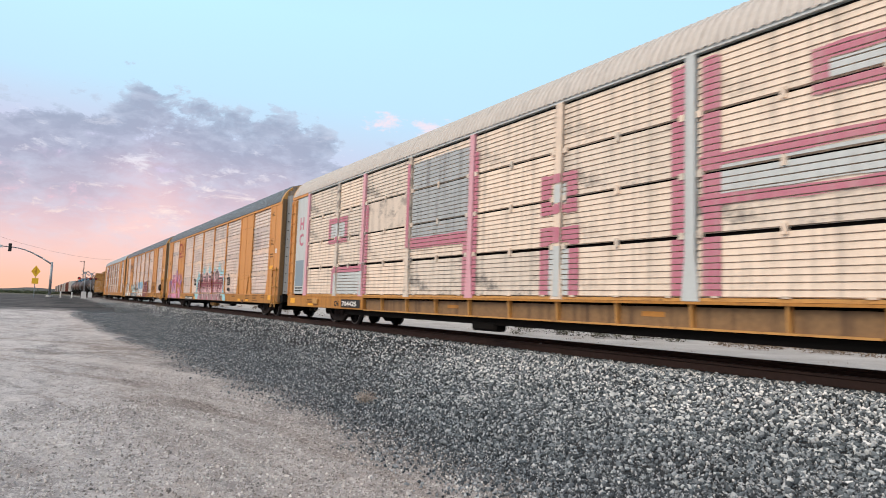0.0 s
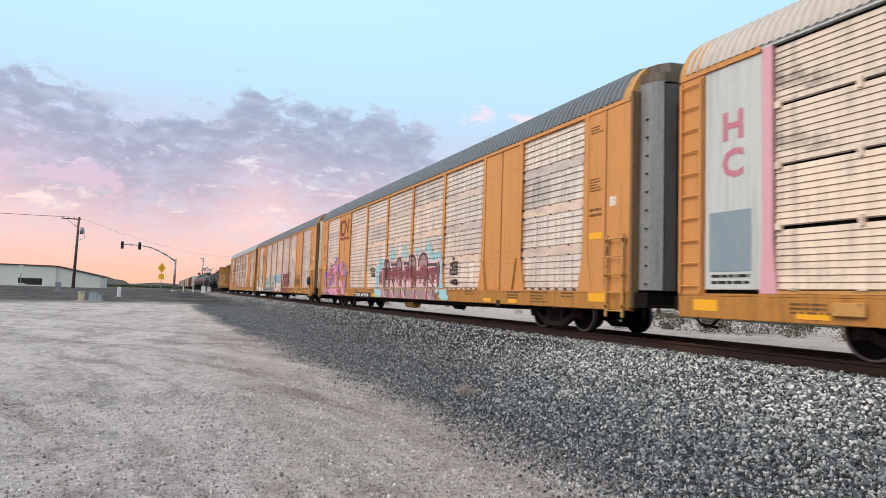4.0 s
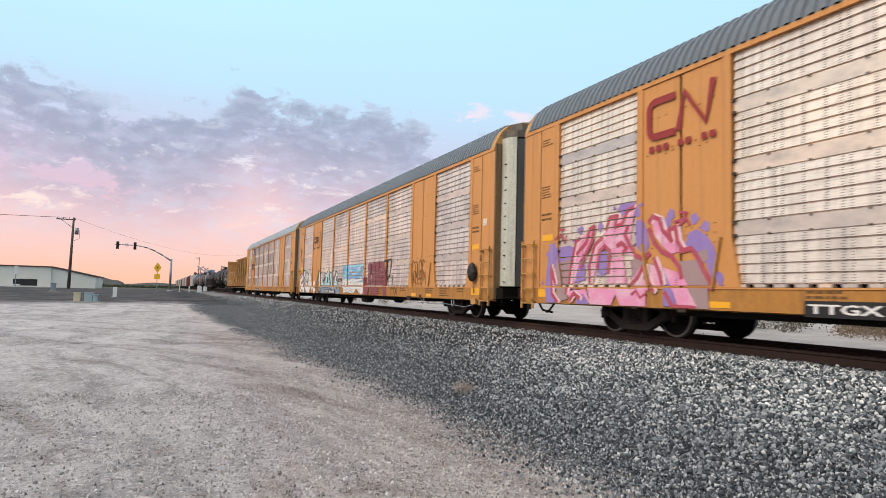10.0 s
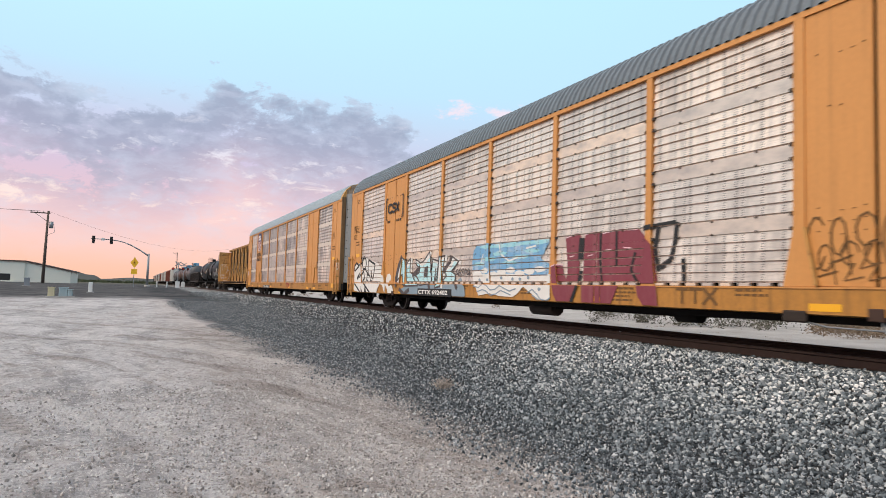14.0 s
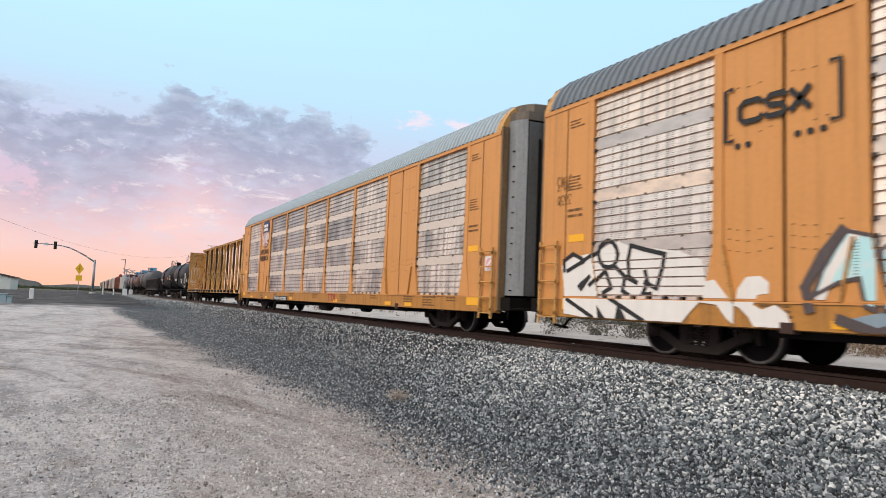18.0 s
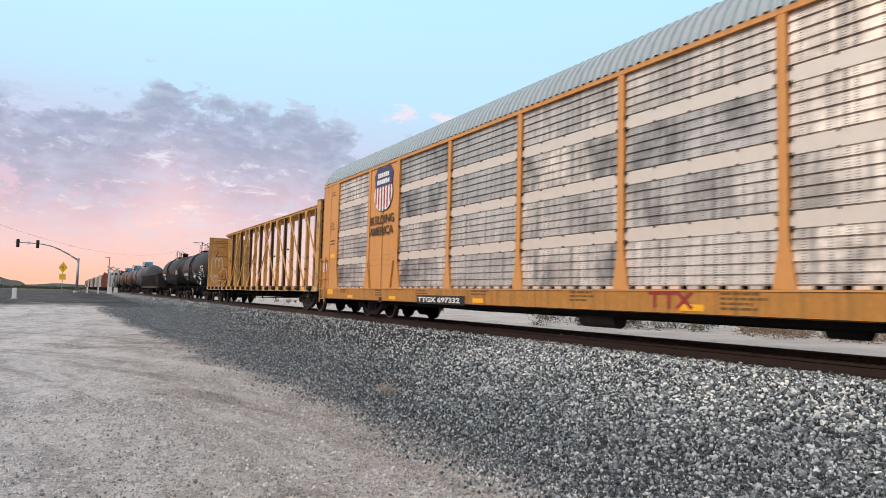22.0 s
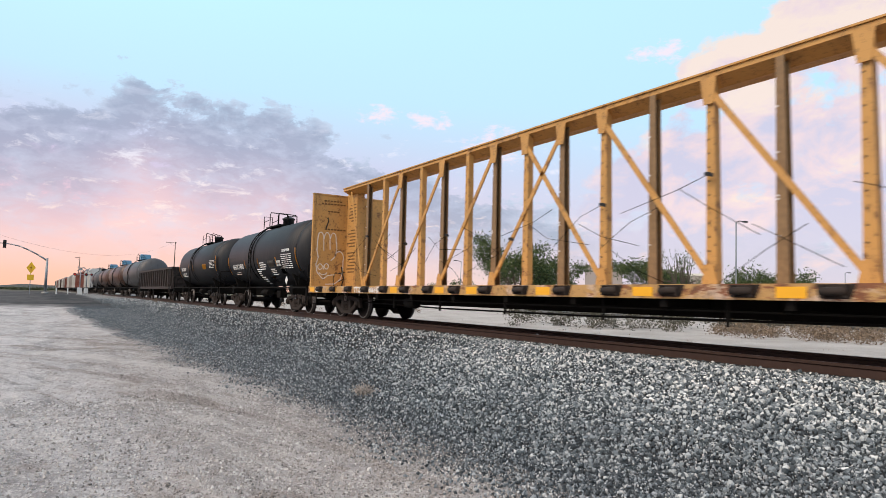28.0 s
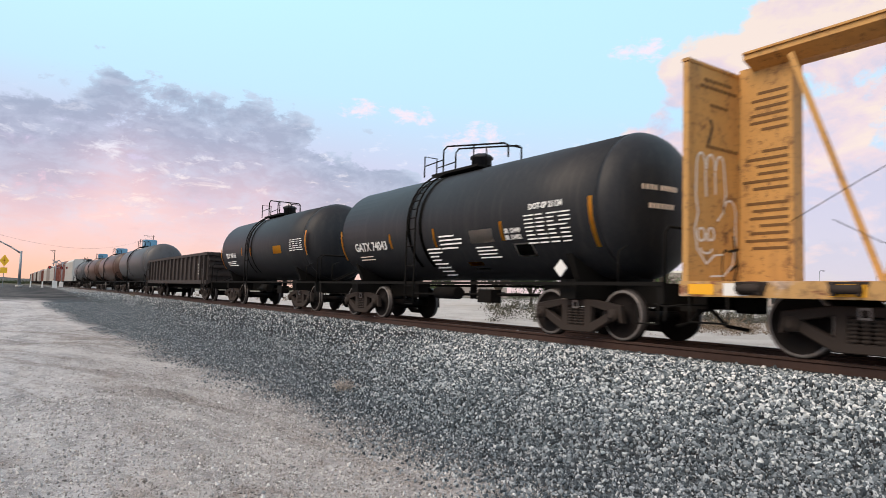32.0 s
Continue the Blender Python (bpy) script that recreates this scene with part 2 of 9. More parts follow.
M["g_blue"] = spray_paint("sky_blue_spray_paint", (0.28, 0.60, 0.68), (0.5, 0.6, 0.6))
M["g_pink"] = spray_paint("hot_pink_spray_paint", (0.74, 0.28, 0.46), (0.6, 0.4, 0.45))
M["g_light"] = spray_paint("pale_pink_spray_paint", (0.78, 0.50, 0.54), (0.6, 0.45, 0.45))
M["g_purple"] = paint("violet_spray_paint", (0.27, 0.18, 0.45), (0.5, 0.4, 0.5), 0.3, 0.6)
M["g_maroon"] = paint("maroon_spray_paint", (0.20, 0.028, 0.045), (0.32, 0.14, 0.14), 0.5, 0.45, spec=0.6)
M["g_mauve"] = paint("dusty_mauve_spray_paint", (0.36, 0.25, 0.25), (0.3, 0.2, 0.2), 0.3, 0.6)
M["g_white"] = paint("white_spray_paint", (0.76, 0.74, 0.70), (0.5, 0.5, 0.5), 0.3, 0.6)
M["g_grey"] = paint("blue_grey_spray_paint", (0.22, 0.30, 0.36), (0.4, 0.4, 0.4), 0.3, 0.6)
M["concrete"] = flat("concrete", (0.42, 0.41, 0.39), 0.85)
M["galv"] = flat("galvanised_pole", (0.30, 0.32, 0.34), 0.5, 0.5)
M["wood_pole"] = flat("weathered_pole_wood", (0.11, 0.085, 0.07), 0.9)
M["utility"] = flat("grey_green_cabinet_paint", (0.36, 0.45, 0.47), 0.6)
M["cream_box"] = flat("cream_pedestal_paint", (0.62, 0.55, 0.36), 0.6)
M["wall_beige"] = flat("beige_stucco", (0.78, 0.76, 0.66), 0.9, 0, 0.12, 0.6)
M["far_wall"] = flat("tan_far_wall", (0.40, 0.35, 0.32), 0.9)
M["red_lamp"] = flat("red_lens", (0.5, 0.02, 0.02), 0.3)
k = Mat("red_lens_lit", 0.3)
k.color((0.6, 0.02, 0.02))
k.b.inputs["Emission Color"].default_value = (1, 0.05, 0.03, 1)
k.b.inputs["Emission Strength"].default_value = 0.3
M["red_lit"] = k.m

k = Mat("rail_steel", 0.65, 0.4)
k.color(k.mix(k.noise(7, 5), (0.045, 0.026, 0.020), (0.085, 0.048, 0.036)))
M["rail"] = k.m


def lot_patches(k):
    """Loose dark soil (0 to 1) and pale packed wheel tracks (0 to 1) on the lot; soil and pebbles share them."""
    x, y, z = k.axes()
    px, py = k.math("ADD", x, 24.0), k.math("SUBTRACT", y, 2.0)
    far_r = k.math("SQRT", k.math("ADD", k.math("MULTIPLY", px, px), k.math("MULTIPLY", py, py)))
    n = k.t.nodes.new("ShaderNodeCombineXYZ")
    k.link(k.math("MULTIPLY", far_r, 1.5), n.inputs[0])
    k.link(k.math("MULTIPLY", k.math("ARCTAN2", py, px), 5.0), n.inputs[1])
    t = k.t.nodes.new("ShaderNodeTexNoise")
    t.inputs["Scale"].default_value, t.inputs["Detail"].default_value, t.inputs["Roughness"].default_value, t.inputs["Distortion"].default_value = 1.0, 6, 0.62, 0.6
    k.link(n.outputs[0], t.inputs["Vector"])
    sweep = t.outputs["Fac"]
    heaps = k.noise(0.9, 6, 0.7, (1.0, 0.6, 1))
    dark = k.math("MAXIMUM", k.ramp(sweep, (0.55, 0.0), (0.62, 1.0)), k.ramp(heaps, (0.58, 0.0), (0.66, 1.0)))
    pale = k.ramp(sweep, (0.38, 1.0), (0.46, 0.0))
    return dark, pale


def stone_material(name, stops, pale_from=None, lot=False):
    """Broken stone, one tone a stone; with pale_from the pale ones grow rarer towards the toe."""
    k = Mat(name, 0.9, 0, 0.2)
    tone = k.island()
    if pale_from:
        x, y, z = k.axes()
        reach = k.math("ADD", k.math("DIVIDE", k.math("SUBTRACT", x, pale_from), 2.6), k.math("MULTIPLY", k.math("SUBTRACT", k.noise(0.9, 4, 0.6), 0.5), 1.6))
        tone = k.math("MULTIPLY", tone, k.ramp(reach, (0.0, 0.74), (1.0, 1.02)))
    c = k.ramp(tone, *stops)
    c = k.mix(k.math("MULTIPLY", k.noise(45, 3), 0.35), c, (0.08, 0.088, 0.095))
    if lot:
        dark, pale = lot_patches(k)
        c = k.mix(k.math("MULTIPLY", dark, 0.7), c, k.mix(1.0, c, (0.68, 0.64, 0.61), "MULTIPLY"))
        c = k.mix(k.math("MULTIPLY", pale, 0.35), c, (0.66, 0.63, 0.60))
    k.color(c).bump(k.noise(120, 3), 0.3, 0.004)
    return k.m


M["ballast"] = stone_material("grey_ballast_stone", [(0.0, (0.022, 0.029, 0.034)), (0.28, (0.094, 0.115, 0.127)), (0.56, (0.25, 0.284, 0.303)), (0.80, (0.59, 0.62, 0.62)), (1.0, (0.96, 0.95, 0.92))], 4.9)
M["fines"] = stone_material("dark_gravel_stone", [(0.0, (0.022, 0.028, 0.033)), (0.42, (0.115, 0.134, 0.148)), (0.80, (0.30, 0.33, 0.35)), (1.0, (0.62, 0.63, 0.63))])
M["mixed"] = stone_material("brown_grey_gravel_stone", [(0.0, (0.17, 0.155, 0.145)), (0.5, (0.35, 0.315, 0.29)), (0.85, (0.52, 0.48, 0.445)), (1.0, (0.80, 0.765, 0.72))], lot=True)
M["chips"] = stone_material("pale_dirt_pebble", [(0.0, (0.27, 0.25, 0.23)), (0.3, (0.40, 0.37, 0.345)), (0.75, (0.52, 0.49, 0.46)), (1.0, (0.78, 0.75, 0.71))], lot=True)

M["clods"] = stone_material("dusty_clod", [(0.0, (0.21, 0.198, 0.188)), (0.35, (0.46, 0.435, 0.41)), (0.8, (0.64, 0.61, 0.585)), (1.0, (0.84, 0.82, 0.79))], lot=True)


def leaf_material(name, a, b):
    k = Mat(name, 0.8, 0, 0.2)
    k.color(k.mix(k.island(), a, b))
    return k.m


M["dry_grass"] = leaf_material("dry_grass", (0.10, 0.075, 0.055), (0.27, 0.20, 0.14))
M["brush"] = leaf_material("grey_green_brush", (0.045, 0.045, 0.032), (0.12, 0.11, 0.08))
M["tumble"] = leaf_material("dry_weed", (0.26, 0.22, 0.19), (0.50, 0.45, 0.40))
M["leaf"] = leaf_material("grey_green_leaf", (0.035, 0.06, 0.025), (0.11, 0.14, 0.055))
M["scrub"] = leaf_material("far_scrub", (0.04, 0.055, 0.03), (0.10, 0.11, 0.06))
M["bark"] = flat("bark", (0.10, 0.08, 0.06), 0.9)


# ---------------------------------------------------------------- sky and light
def sky():
    world = bpy.data.worlds.new("evening_sky")
    scene.world = world
    world.use_nodes = True
    w = Mat("sky", tree=world.node_tree)
    x, y, z = w.axes("Generated")
    az = w.math("MULTIPLY", w.math("ARCTAN2", x, y), 57.2958)          # degrees to the right of the track
    el = w.math("MULTIPLY", w.math("ARCSINE", z), 57.2958)
    f = w.math("DIVIDE", el, 60.0)
    warm = w.ramp(f, (0.0, (0.92, 0.49, 0.34)), (0.045, (0.88, 0.50, 0.42)), (0.10, (0.74, 0.46, 0.50)), (0.18, (0.58, 0.49, 0.65)),
                  (0.28, (0.50, 0.73, 0.89)), (0.40, (0.52, 0.83, 0.96)), (0.62, (0.50, 0.71, 0.88)), (1.0, (0.52, 0.56, 0.66)))
    cool = w.ramp(f, (0.0, (0.68, 0.56, 0.58)), (0.06, (0.60, 0.57, 0.66)), (0.14, (0.54, 0.60, 0.74)), (0.26, (0.48, 0.72, 0.89)),
                  (0.45, (0.49, 0.78, 0.94)), (0.64, (0.50, 0.70, 0.87)), (1.0, (0.52, 0.56, 0.66)))
    turn = w.ramp(w.math("DIVIDE", w.math("ABSOLUTE", w.math("ADD", az, 25.0)), 110.0), (0.25, 0.0), (0.75, 1.0))
    c = w.mix(turn, warm, cool)

    def cloud(scale, squash, seed, detail=7, rough=0.58, dist=0.3):
        n = w.t.nodes.new("ShaderNodeCombineXYZ")
        w.link(w.math("MULTIPLY", az, scale), n.inputs[0])
        w.link(w.math("MULTIPLY", el, scale * squash), n.inputs[1])
        n.inputs[2].default_value = seed
        t = w.t.nodes.new("ShaderNodeTexNoise")
        t.inputs["Scale"].default_value, t.inputs["Detail"].default_value = 1.0, detail
        t.inputs["Roughness"].default_value, t.inputs["Distortion"].default_value = rough, dist
        w.link(n.outputs[0], t.inputs["Vector"])
        return t.outputs["Fac"]

    def outline(stops, lo, hi, top):
        """A height in degrees that follows the azimuth through the given stops."""
        r = w.ramp(w.math("DIVIDE", w.math("SUBTRACT", az, lo), hi - lo), *[((a - lo) / (hi - lo), e / top) for a, e in stops])
        return w.math("MULTIPLY", r, top)

    def spot(a, e, ra, re):
        u, v = w.math("DIVIDE", w.math("SUBTRACT", az, a), ra), w.math("DIVIDE", w.math("SUBTRACT", el, e), re)
        return w.math("MAXIMUM", w.math("SUBTRACT", 1.0, w.math("ADD", w.math("MULTIPLY", u, u), w.math("MULTIPLY", v, v))), 0.0)

    # the violet bank: a billowing upper edge with one low tower, its foot melts into the glow
    edge = outline(((-30, 17.5), (-11, 16.6), (-7.5, 15.8), (-3.6, 14.5), (2.5, 15.0), (6.4, 17.8), (9.5, 17.0), (14, 15.6), (17.8, 16.0), (20.6, 15.0), (23.5, 13.0), (28.7, 11.8), (34, 10.0), (44, 6.5), (60, 5.0)), -30, 60, 30.0)
    depth = w.math("SUBTRACT", edge, el)
    billow = w.math("SUBTRACT", cloud(0.32, 1.6, 3.1, 10, 0.66, 0.25), 0.5)
    sheets = w.math("SUBTRACT", cloud(0.10, 3.2, 9.7, 8, 0.6, 0.3), 0.5)
    cover = w.math("ADD", w.math("MINIMUM", w.math("DIVIDE", depth, 2.6), 0.75), w.math("ADD", w.math("MULTIPLY", billow, 4.2), w.math("MULTIPLY", sheets, 3.0)))
    bank = w.ramp(cover, (0.05, 0.0), (0.32, 0.75), (0.7, 1.0))
    bank = w.math("MULTIPLY", bank, w.ramp(f, (0.02, 0.0), (0.09, 1.0)))
    low = w.math("ADD", w.math("DIVIDE", depth, 12.0), w.math("MULTIPLY", sheets, 0.5))
    shade = w.ramp(low, (0.0, (0.46, 0.54, 0.66)), (0.10, (0.30, 0.335, 0.44)), (0.34, (0.33, 0.335, 0.44)), (0.56, (0.46, 0.39, 0.48)), (0.76, (0.66, 0.46, 0.51)), (1.0, (0.86, 0.56, 0.54)))
    lit = w.ramp(cloud(0.40, 2.0, 31.0, 8, 0.62), (0.44, 0.0), (0.66, 1.0))
    shade = w.mix(w.math("MULTIPLY", lit, 0.42), shade, (0.60, 0.63, 0.76))
    c = w.mix(w.math("MULTIPLY", bank, 0.90), c, shade)
    # bright shreds low in the bank, two near gaps of clear sky
    glow = w.math("MAXIMUM", w.math("MAXIMUM", spot(12.5, 9.3, 4.0, 1.6), spot(5.0, 10.6, 3.2, 0.9)), w.math("MAXIMUM", spot(8.6, 6.6, 2.6, 0.8), spot(-9.5, 6.5, 4.5, 1.3)))
    wisps = w.ramp(w.math("ADD", w.math("MULTIPLY", glow, 0.13), cloud(0.42, 2.4, 21.0, 9, 0.66, 0.4)), (0.58, 0.0), (0.72, 1.0))
    wisps = w.math("MULTIPLY", wisps, w.ramp(f, (0.07, 0.0), (0.10, 1.0), (0.20, 1.0), (0.26, 0.0)))
    c = w.mix(w.math("MULTIPLY", wisps, 0.7), c, w.ramp(f, (0.10, (1.0, 0.76, 0.64)), (0.19, (0.80, 0.78, 0.86))))
    # peach cumulus beyond the train, heaped higher to the right
    heap = outline(((36, 6.0), (46, 10.0), (51, 17.0), (54, 20.0), (58, 23.0), (62, 26.0), (72, 29.0), (110, 24.0), (140, 8.0)), 30, 140, 30.0)
    piled = w.math("ADD", w.math("MINIMUM", w.math("DIVIDE", w.math("SUBTRACT", heap, el), 6.0), 0.42), w.math("MULTIPLY", w.math("SUBTRACT", cloud(0.15, 1.5, 44.0, 9, 0.56, 0.2), 0.5), 3.0))
    peach = w.math("MULTIPLY", w.ramp(piled, (0.0, 0.0), (0.22, 1.0)), w.ramp(w.math("DIVIDE", w.math("SUBTRACT", az, 36.0), 20.0), (0.0, 0.0), (0.6, 1.0)))
    pc = w.ramp(w.math("ADD", cloud(0.20, 1.6, 52.0, 7), w.math("DIVIDE", w.math("SUBTRACT", el, 16.0), 60.0)), (0.34, (0.56, 0.50, 0.62)), (0.48, (0.80, 0.58, 0.58)), (0.60, (0.90, 0.68, 0.54)))
    c = w.mix(w.math("MULTIPLY", peach, 0.85), c, pc)
    # thin pink flakes in the clear part
    pads = w.math("MAXIMUM", w.math("MAXIMUM", spot(26.0, 15.8, 2.6, 1.0), spot(36.5, 13.2, 3.5, 2.2)), w.math("MAXIMUM", spot(50.6, 20.6, 3.0, 1.2), spot(30.5, 15.5, 3.0, 1.0)))
    flake = w.ramp(w.math("ADD", w.math("MULTIPLY", pads, 0.16), cloud(0.55, 2.0, 71.0, 9, 0.66, 0.2)), (0.56, 0.0), (0.74, 1.0))
    flake = w.math("MULTIPLY", flake, w.ramp(pads, (0.0, 0.0), (0.25, 1.0)))
    c = w.mix(w.math("MULTIPLY", flake, 0.75), c, (0.92, 0.72, 0.76))
    nish = w.t.nodes.new("ShaderNodeTexSky")
    nish.sky_type, nish.sun_disc = "NISHITA", False
    nish.sun_elevation, nish.sun_rotation = radians(SUN_EL), radians(SUN_AZ)
    c = w.mix(1.0, c, w.mix(1.0, nish.outputs[0], (0.02, 0.02, 0.02), "MULTIPLY"), "ADD")
    bg = w.t.nodes["Background"]
    w.link(c, bg.inputs["Color"])
    bg.inputs["Strength"].default_value = SKY


SUN_EL, SUN_AZ, SKY = 44.0, -98.0, 1.06
sky()
sun = new("sun", bpy.data.lights.new("sun", "SUN"))
sun.data.energy, sun.data.angle, sun.data.color = 2.9, radians(40), (1.0, 0.79, 0.61)
aim = Vector((math.sin(radians(SUN_AZ)) * math.cos(radians(SUN_EL)), math.cos(radians(SUN_AZ)) * math.cos(radians(SUN_EL)), math.sin(radians(SUN_EL))))
sun.matrix_world = look(aim * 60, (0, 0, 0))


# ---------------------------------------------------------------- mesh helpers
def box(bm, x0, x1, y0, y1, z0, z1, mi=0):
    v = [bm.verts.new(p) for p in ((x0, y0, z0), (x1, y0, z0), (x1, y1, z0), (x0, y1, z0), (x0, y0, z1), (x1, y0, z1), (x1, y1, z1), (x0, y1, z1))]
    for q in ((3, 2, 1, 0), (4, 5, 6, 7), (0, 1, 5, 4), (1, 2, 6, 5), (2, 3, 7, 6), (3, 0, 4, 7)):
        bm.faces.new([v[i] for i in q]).material_index = mi


def prism(bm, pts, off, mi=0):
    """A flat outline pts (3D points) pushed along the vector off."""
    a = [bm.verts.new(p) for p in pts]
    b = [bm.verts.new(Vector(p) + Vector(off)) for p in pts]
    n = len(a)
    fs = [bm.faces.new(a[::-1]), bm.faces.new(b)]
    fs += [bm.faces.new((a[i], a[(i + 1) % n], b[(i + 1) % n], b[i])) for i in range(n)]
    for q in fs:
        q.material_index = mi


def tube(bm, p, q, r, n=8, r2=None, mi=0, caps=True):
    p, q = Vector(p), Vector(q)
    ax = (q - p).normalized()
    u = ax.orthogonal().normalized()
    v = ax.cross(u)
    r2 = r if r2 is None else r2
    rings = []
    for c, rr in ((p, r), (q, r2)):
        rings.append([bm.verts.new(c + (u * math.cos(6.28319 * i / n) + v * math.sin(6.28319 * i / n)) * rr) for i in range(n)])
    for i in range(n):
        fa = bm.faces.new((rings[0][i], rings[0][(i + 1) % n], rings[1][(i + 1) % n], rings[1][i]))
        fa.smooth, fa.material_index = n > 6, mi
    if caps:
        bm.faces.new(rings[0][::-1]).material_index = mi
        bm.faces.new(rings[1]).material_index = mi


def pipe(bm, pts, r, n=7):
    """One bent tube through pts."""
    P = [Vector(p) for p in pts]
    prev, u = None, None
    for i, p in enumerate(P):
        d = (P[min(i + 1, len(P) - 1)] - P[max(i - 1, 0)]).normalized()
        u = d.orthogonal().normalized() if u is None else (u - d * u.dot(d)).normalized()
        v = d.cross(u)
        ring = [bm.verts.new(p + (u * math.cos(6.28319 * k / n) + v * math.sin(6.28319 * k / n)) * r) for k in range(n)]
        if prev:
            for k in range(n):
                bm.faces.new((prev[k], prev[(k + 1) % n], ring[(k + 1) % n], ring[k])).smooth = n > 5
        else:
            bm.faces.new(ring[::-1])
        prev = ring
    bm.faces.new(prev)


def lathe(bm, prof, n=24, axis="x", mats=None):
    """prof: (along, radius) pairs turned round the axis."""
    rings = []
    for a, r in prof:
        ring = []
        for i in range(n):
            c, s = math.cos(6.28319 * i / n) * r, math.sin(6.28319 * i / n) * r
            ring.append(bm.verts.new((a, c, s) if axis == "x" else (c, a, s) if axis == "y" else (c, s, a)))
        rings.append(ring)
    for j in range(len(rings) - 1):
        for i in range(n):
            q = (rings[j][i], rings[j][(i + 1) % n], rings[j + 1][(i + 1) % n], rings[j + 1][i])
            fa = bm.faces.new(q)
            fa.smooth = True
            if mats:
                fa.material_index = mats[j]
    bm.faces.new(rings[0][::-1]), bm.faces.new(rings[-1])


def data(name, bm, *mats):
    bmesh.ops.recalc_face_normals(bm, faces=bm.faces)
    me = bpy.data.meshes.new(name)
    bm.to_mesh(me)
    bm.free()
    for m in mats:
        me.materials.append(M[m])
    return me


def put(name, me, parent=None, at=None, label=""):
    ob = new(name, me)
    ob.parent = parent
    if at is not None:
        ob.matrix_basis = at if isinstance(at, Matrix) else Matrix.Translation(at)
    return tagged(ob, label)


def part(name, bm, material, parent, label="", at=None):
    mats = (material,) if isinstance(material, str) else material
    return put(name, data(name, bm, *mats), parent, at, label)


def block(name, dims, material, parent=None, label="", bevel=0.0):
    """One box part x0, x1, y0, y1, z0, z1 with slightly broken edges."""
    bm = bmesh.new()
    box(bm, *dims)
    if bevel:
        bmesh.ops.bevel(bm, geom=bm.edges[:], offset=bevel, segments=1, affect="EDGES")
    return part(name, bm, material, parent, label)


def thing(name, label, category, at=(0, 0, 0), group=""):
    ob = new(name)
    ob.matrix_basis = at if isinstance(at, Matrix) else Matrix.Translation(at)
    return tagged(ob, label, category, group)


LETTERS = {}


def letters(text, size, material, extrude=0.002, fat=0.0):
    """Lettering as a mesh: reads along +x, stands along +y."""
    key = (text, size, material, fat)
    if key not in LETTERS:
        cu = bpy.data.curves.new("lettering", "FONT")
        cu.body, cu.size, cu.extrude, cu.offset, cu.resolution_u = text, size, extrude, fat, 2
        ob = new("lettering", cu)
        bpy.context.view_layer.update()
        me = bpy.data.meshes.new_from_object(ob.evaluated_get(bpy.context.evaluated_depsgraph_get()))
        bpy.data.objects.remove(ob)
        bpy.data.curves.remove(cu)
        me.materials.clear()
        me.materials.append(M[material])
        LETTERS[key] = me
    return LETTERS[key]


# ---------------------------------------------------------------- ground
def smooth(a, b, v):
    t = np.clip((v - a) / (b - a), 0, 1)
    return t * t * (3 - 2 * t)


def rolling(x, y):
    """Smooth lattice noise between -1 and 1."""
    i, j = np.floor(x), np.floor(y)
    u, v = x - i, y - j
    u, v = u * u * (3 - 2 * u), v * v * (3 - 2 * v)

    def corner(a, b):
        h = np.sin(a * 127.1 + b * 311.7) * 43758.5453
        return 2 * (h - np.floor(h)) - 1

    return (corner(i, j) * (1 - u) + corner(i + 1, j) * u) * (1 - v) + (corner(i, j + 1) * (1 - u) + corner(i + 1, j + 1) * u) * v


def ground_height(x, y):
    x, y = np.asarray(x, float), np.asarray(y, float)
    d = x - TRACK_X
    dirt = -0.80 + 0.70 * smooth(14, 100, y) * smooth(-400, -60, -np.abs(x)) + 0.2 * smooth(14, 100, -y)
    far = -0.50 + 0.40 * smooth(14, 100, y)
    low = np.where(d < 0, dirt, far)
    reach = np.where(d < 0, 4.9, 3.6)
    bed = -0.15 - 0.045 * smooth(0.70, 0.95, np.abs(d))
    s = np.clip((np.abs(d) - 1.75) / (reach - 1.75), 0, 1)
    z = bed + (low - bed) * (s ** 0.9)
    rough = np.where(np.abs(d) < 1.6, 0.0, 1.0)
    lot = 1 - smooth(1.6, 3.6, x)
    z = z + lot * (0.030 * rolling(x * 0.55, y * 0.35) + 0.022 * rolling(x * 1.7 + 9, y * 1.1) + 0.011 * rolling(x * 5.3, y * 4.1 + 3)) * (1 - smooth(20, 40, y))
    z = z + rough * (0.018 * np.sin(1.9 * x + 0.7 * np.sin(0.6 * y)) * np.sin(0.8 * y + 1.1) + 0.010 * np.sin(5.1 * x + 2.0 * np.sin(1.3 * y)))
    road = 1 - smooth(6.0, 9.5, np.abs(y - 118))
    return z * (1 - road) + road * np.where(np.abs(d) < 1.6, z, -0.03)


def lines(dense, a, b, far, grow=1.22):
    v = list(np.arange(a, b + 1e-6, dense))
    step, lo, hi = dense, [a], [b]
    while hi[-1] < far:
        step *= grow
        hi.append(hi[-1] + step)
        lo.append(lo[-1] - step)
    return np.array(lo[:0:-1] + v + hi[1:])


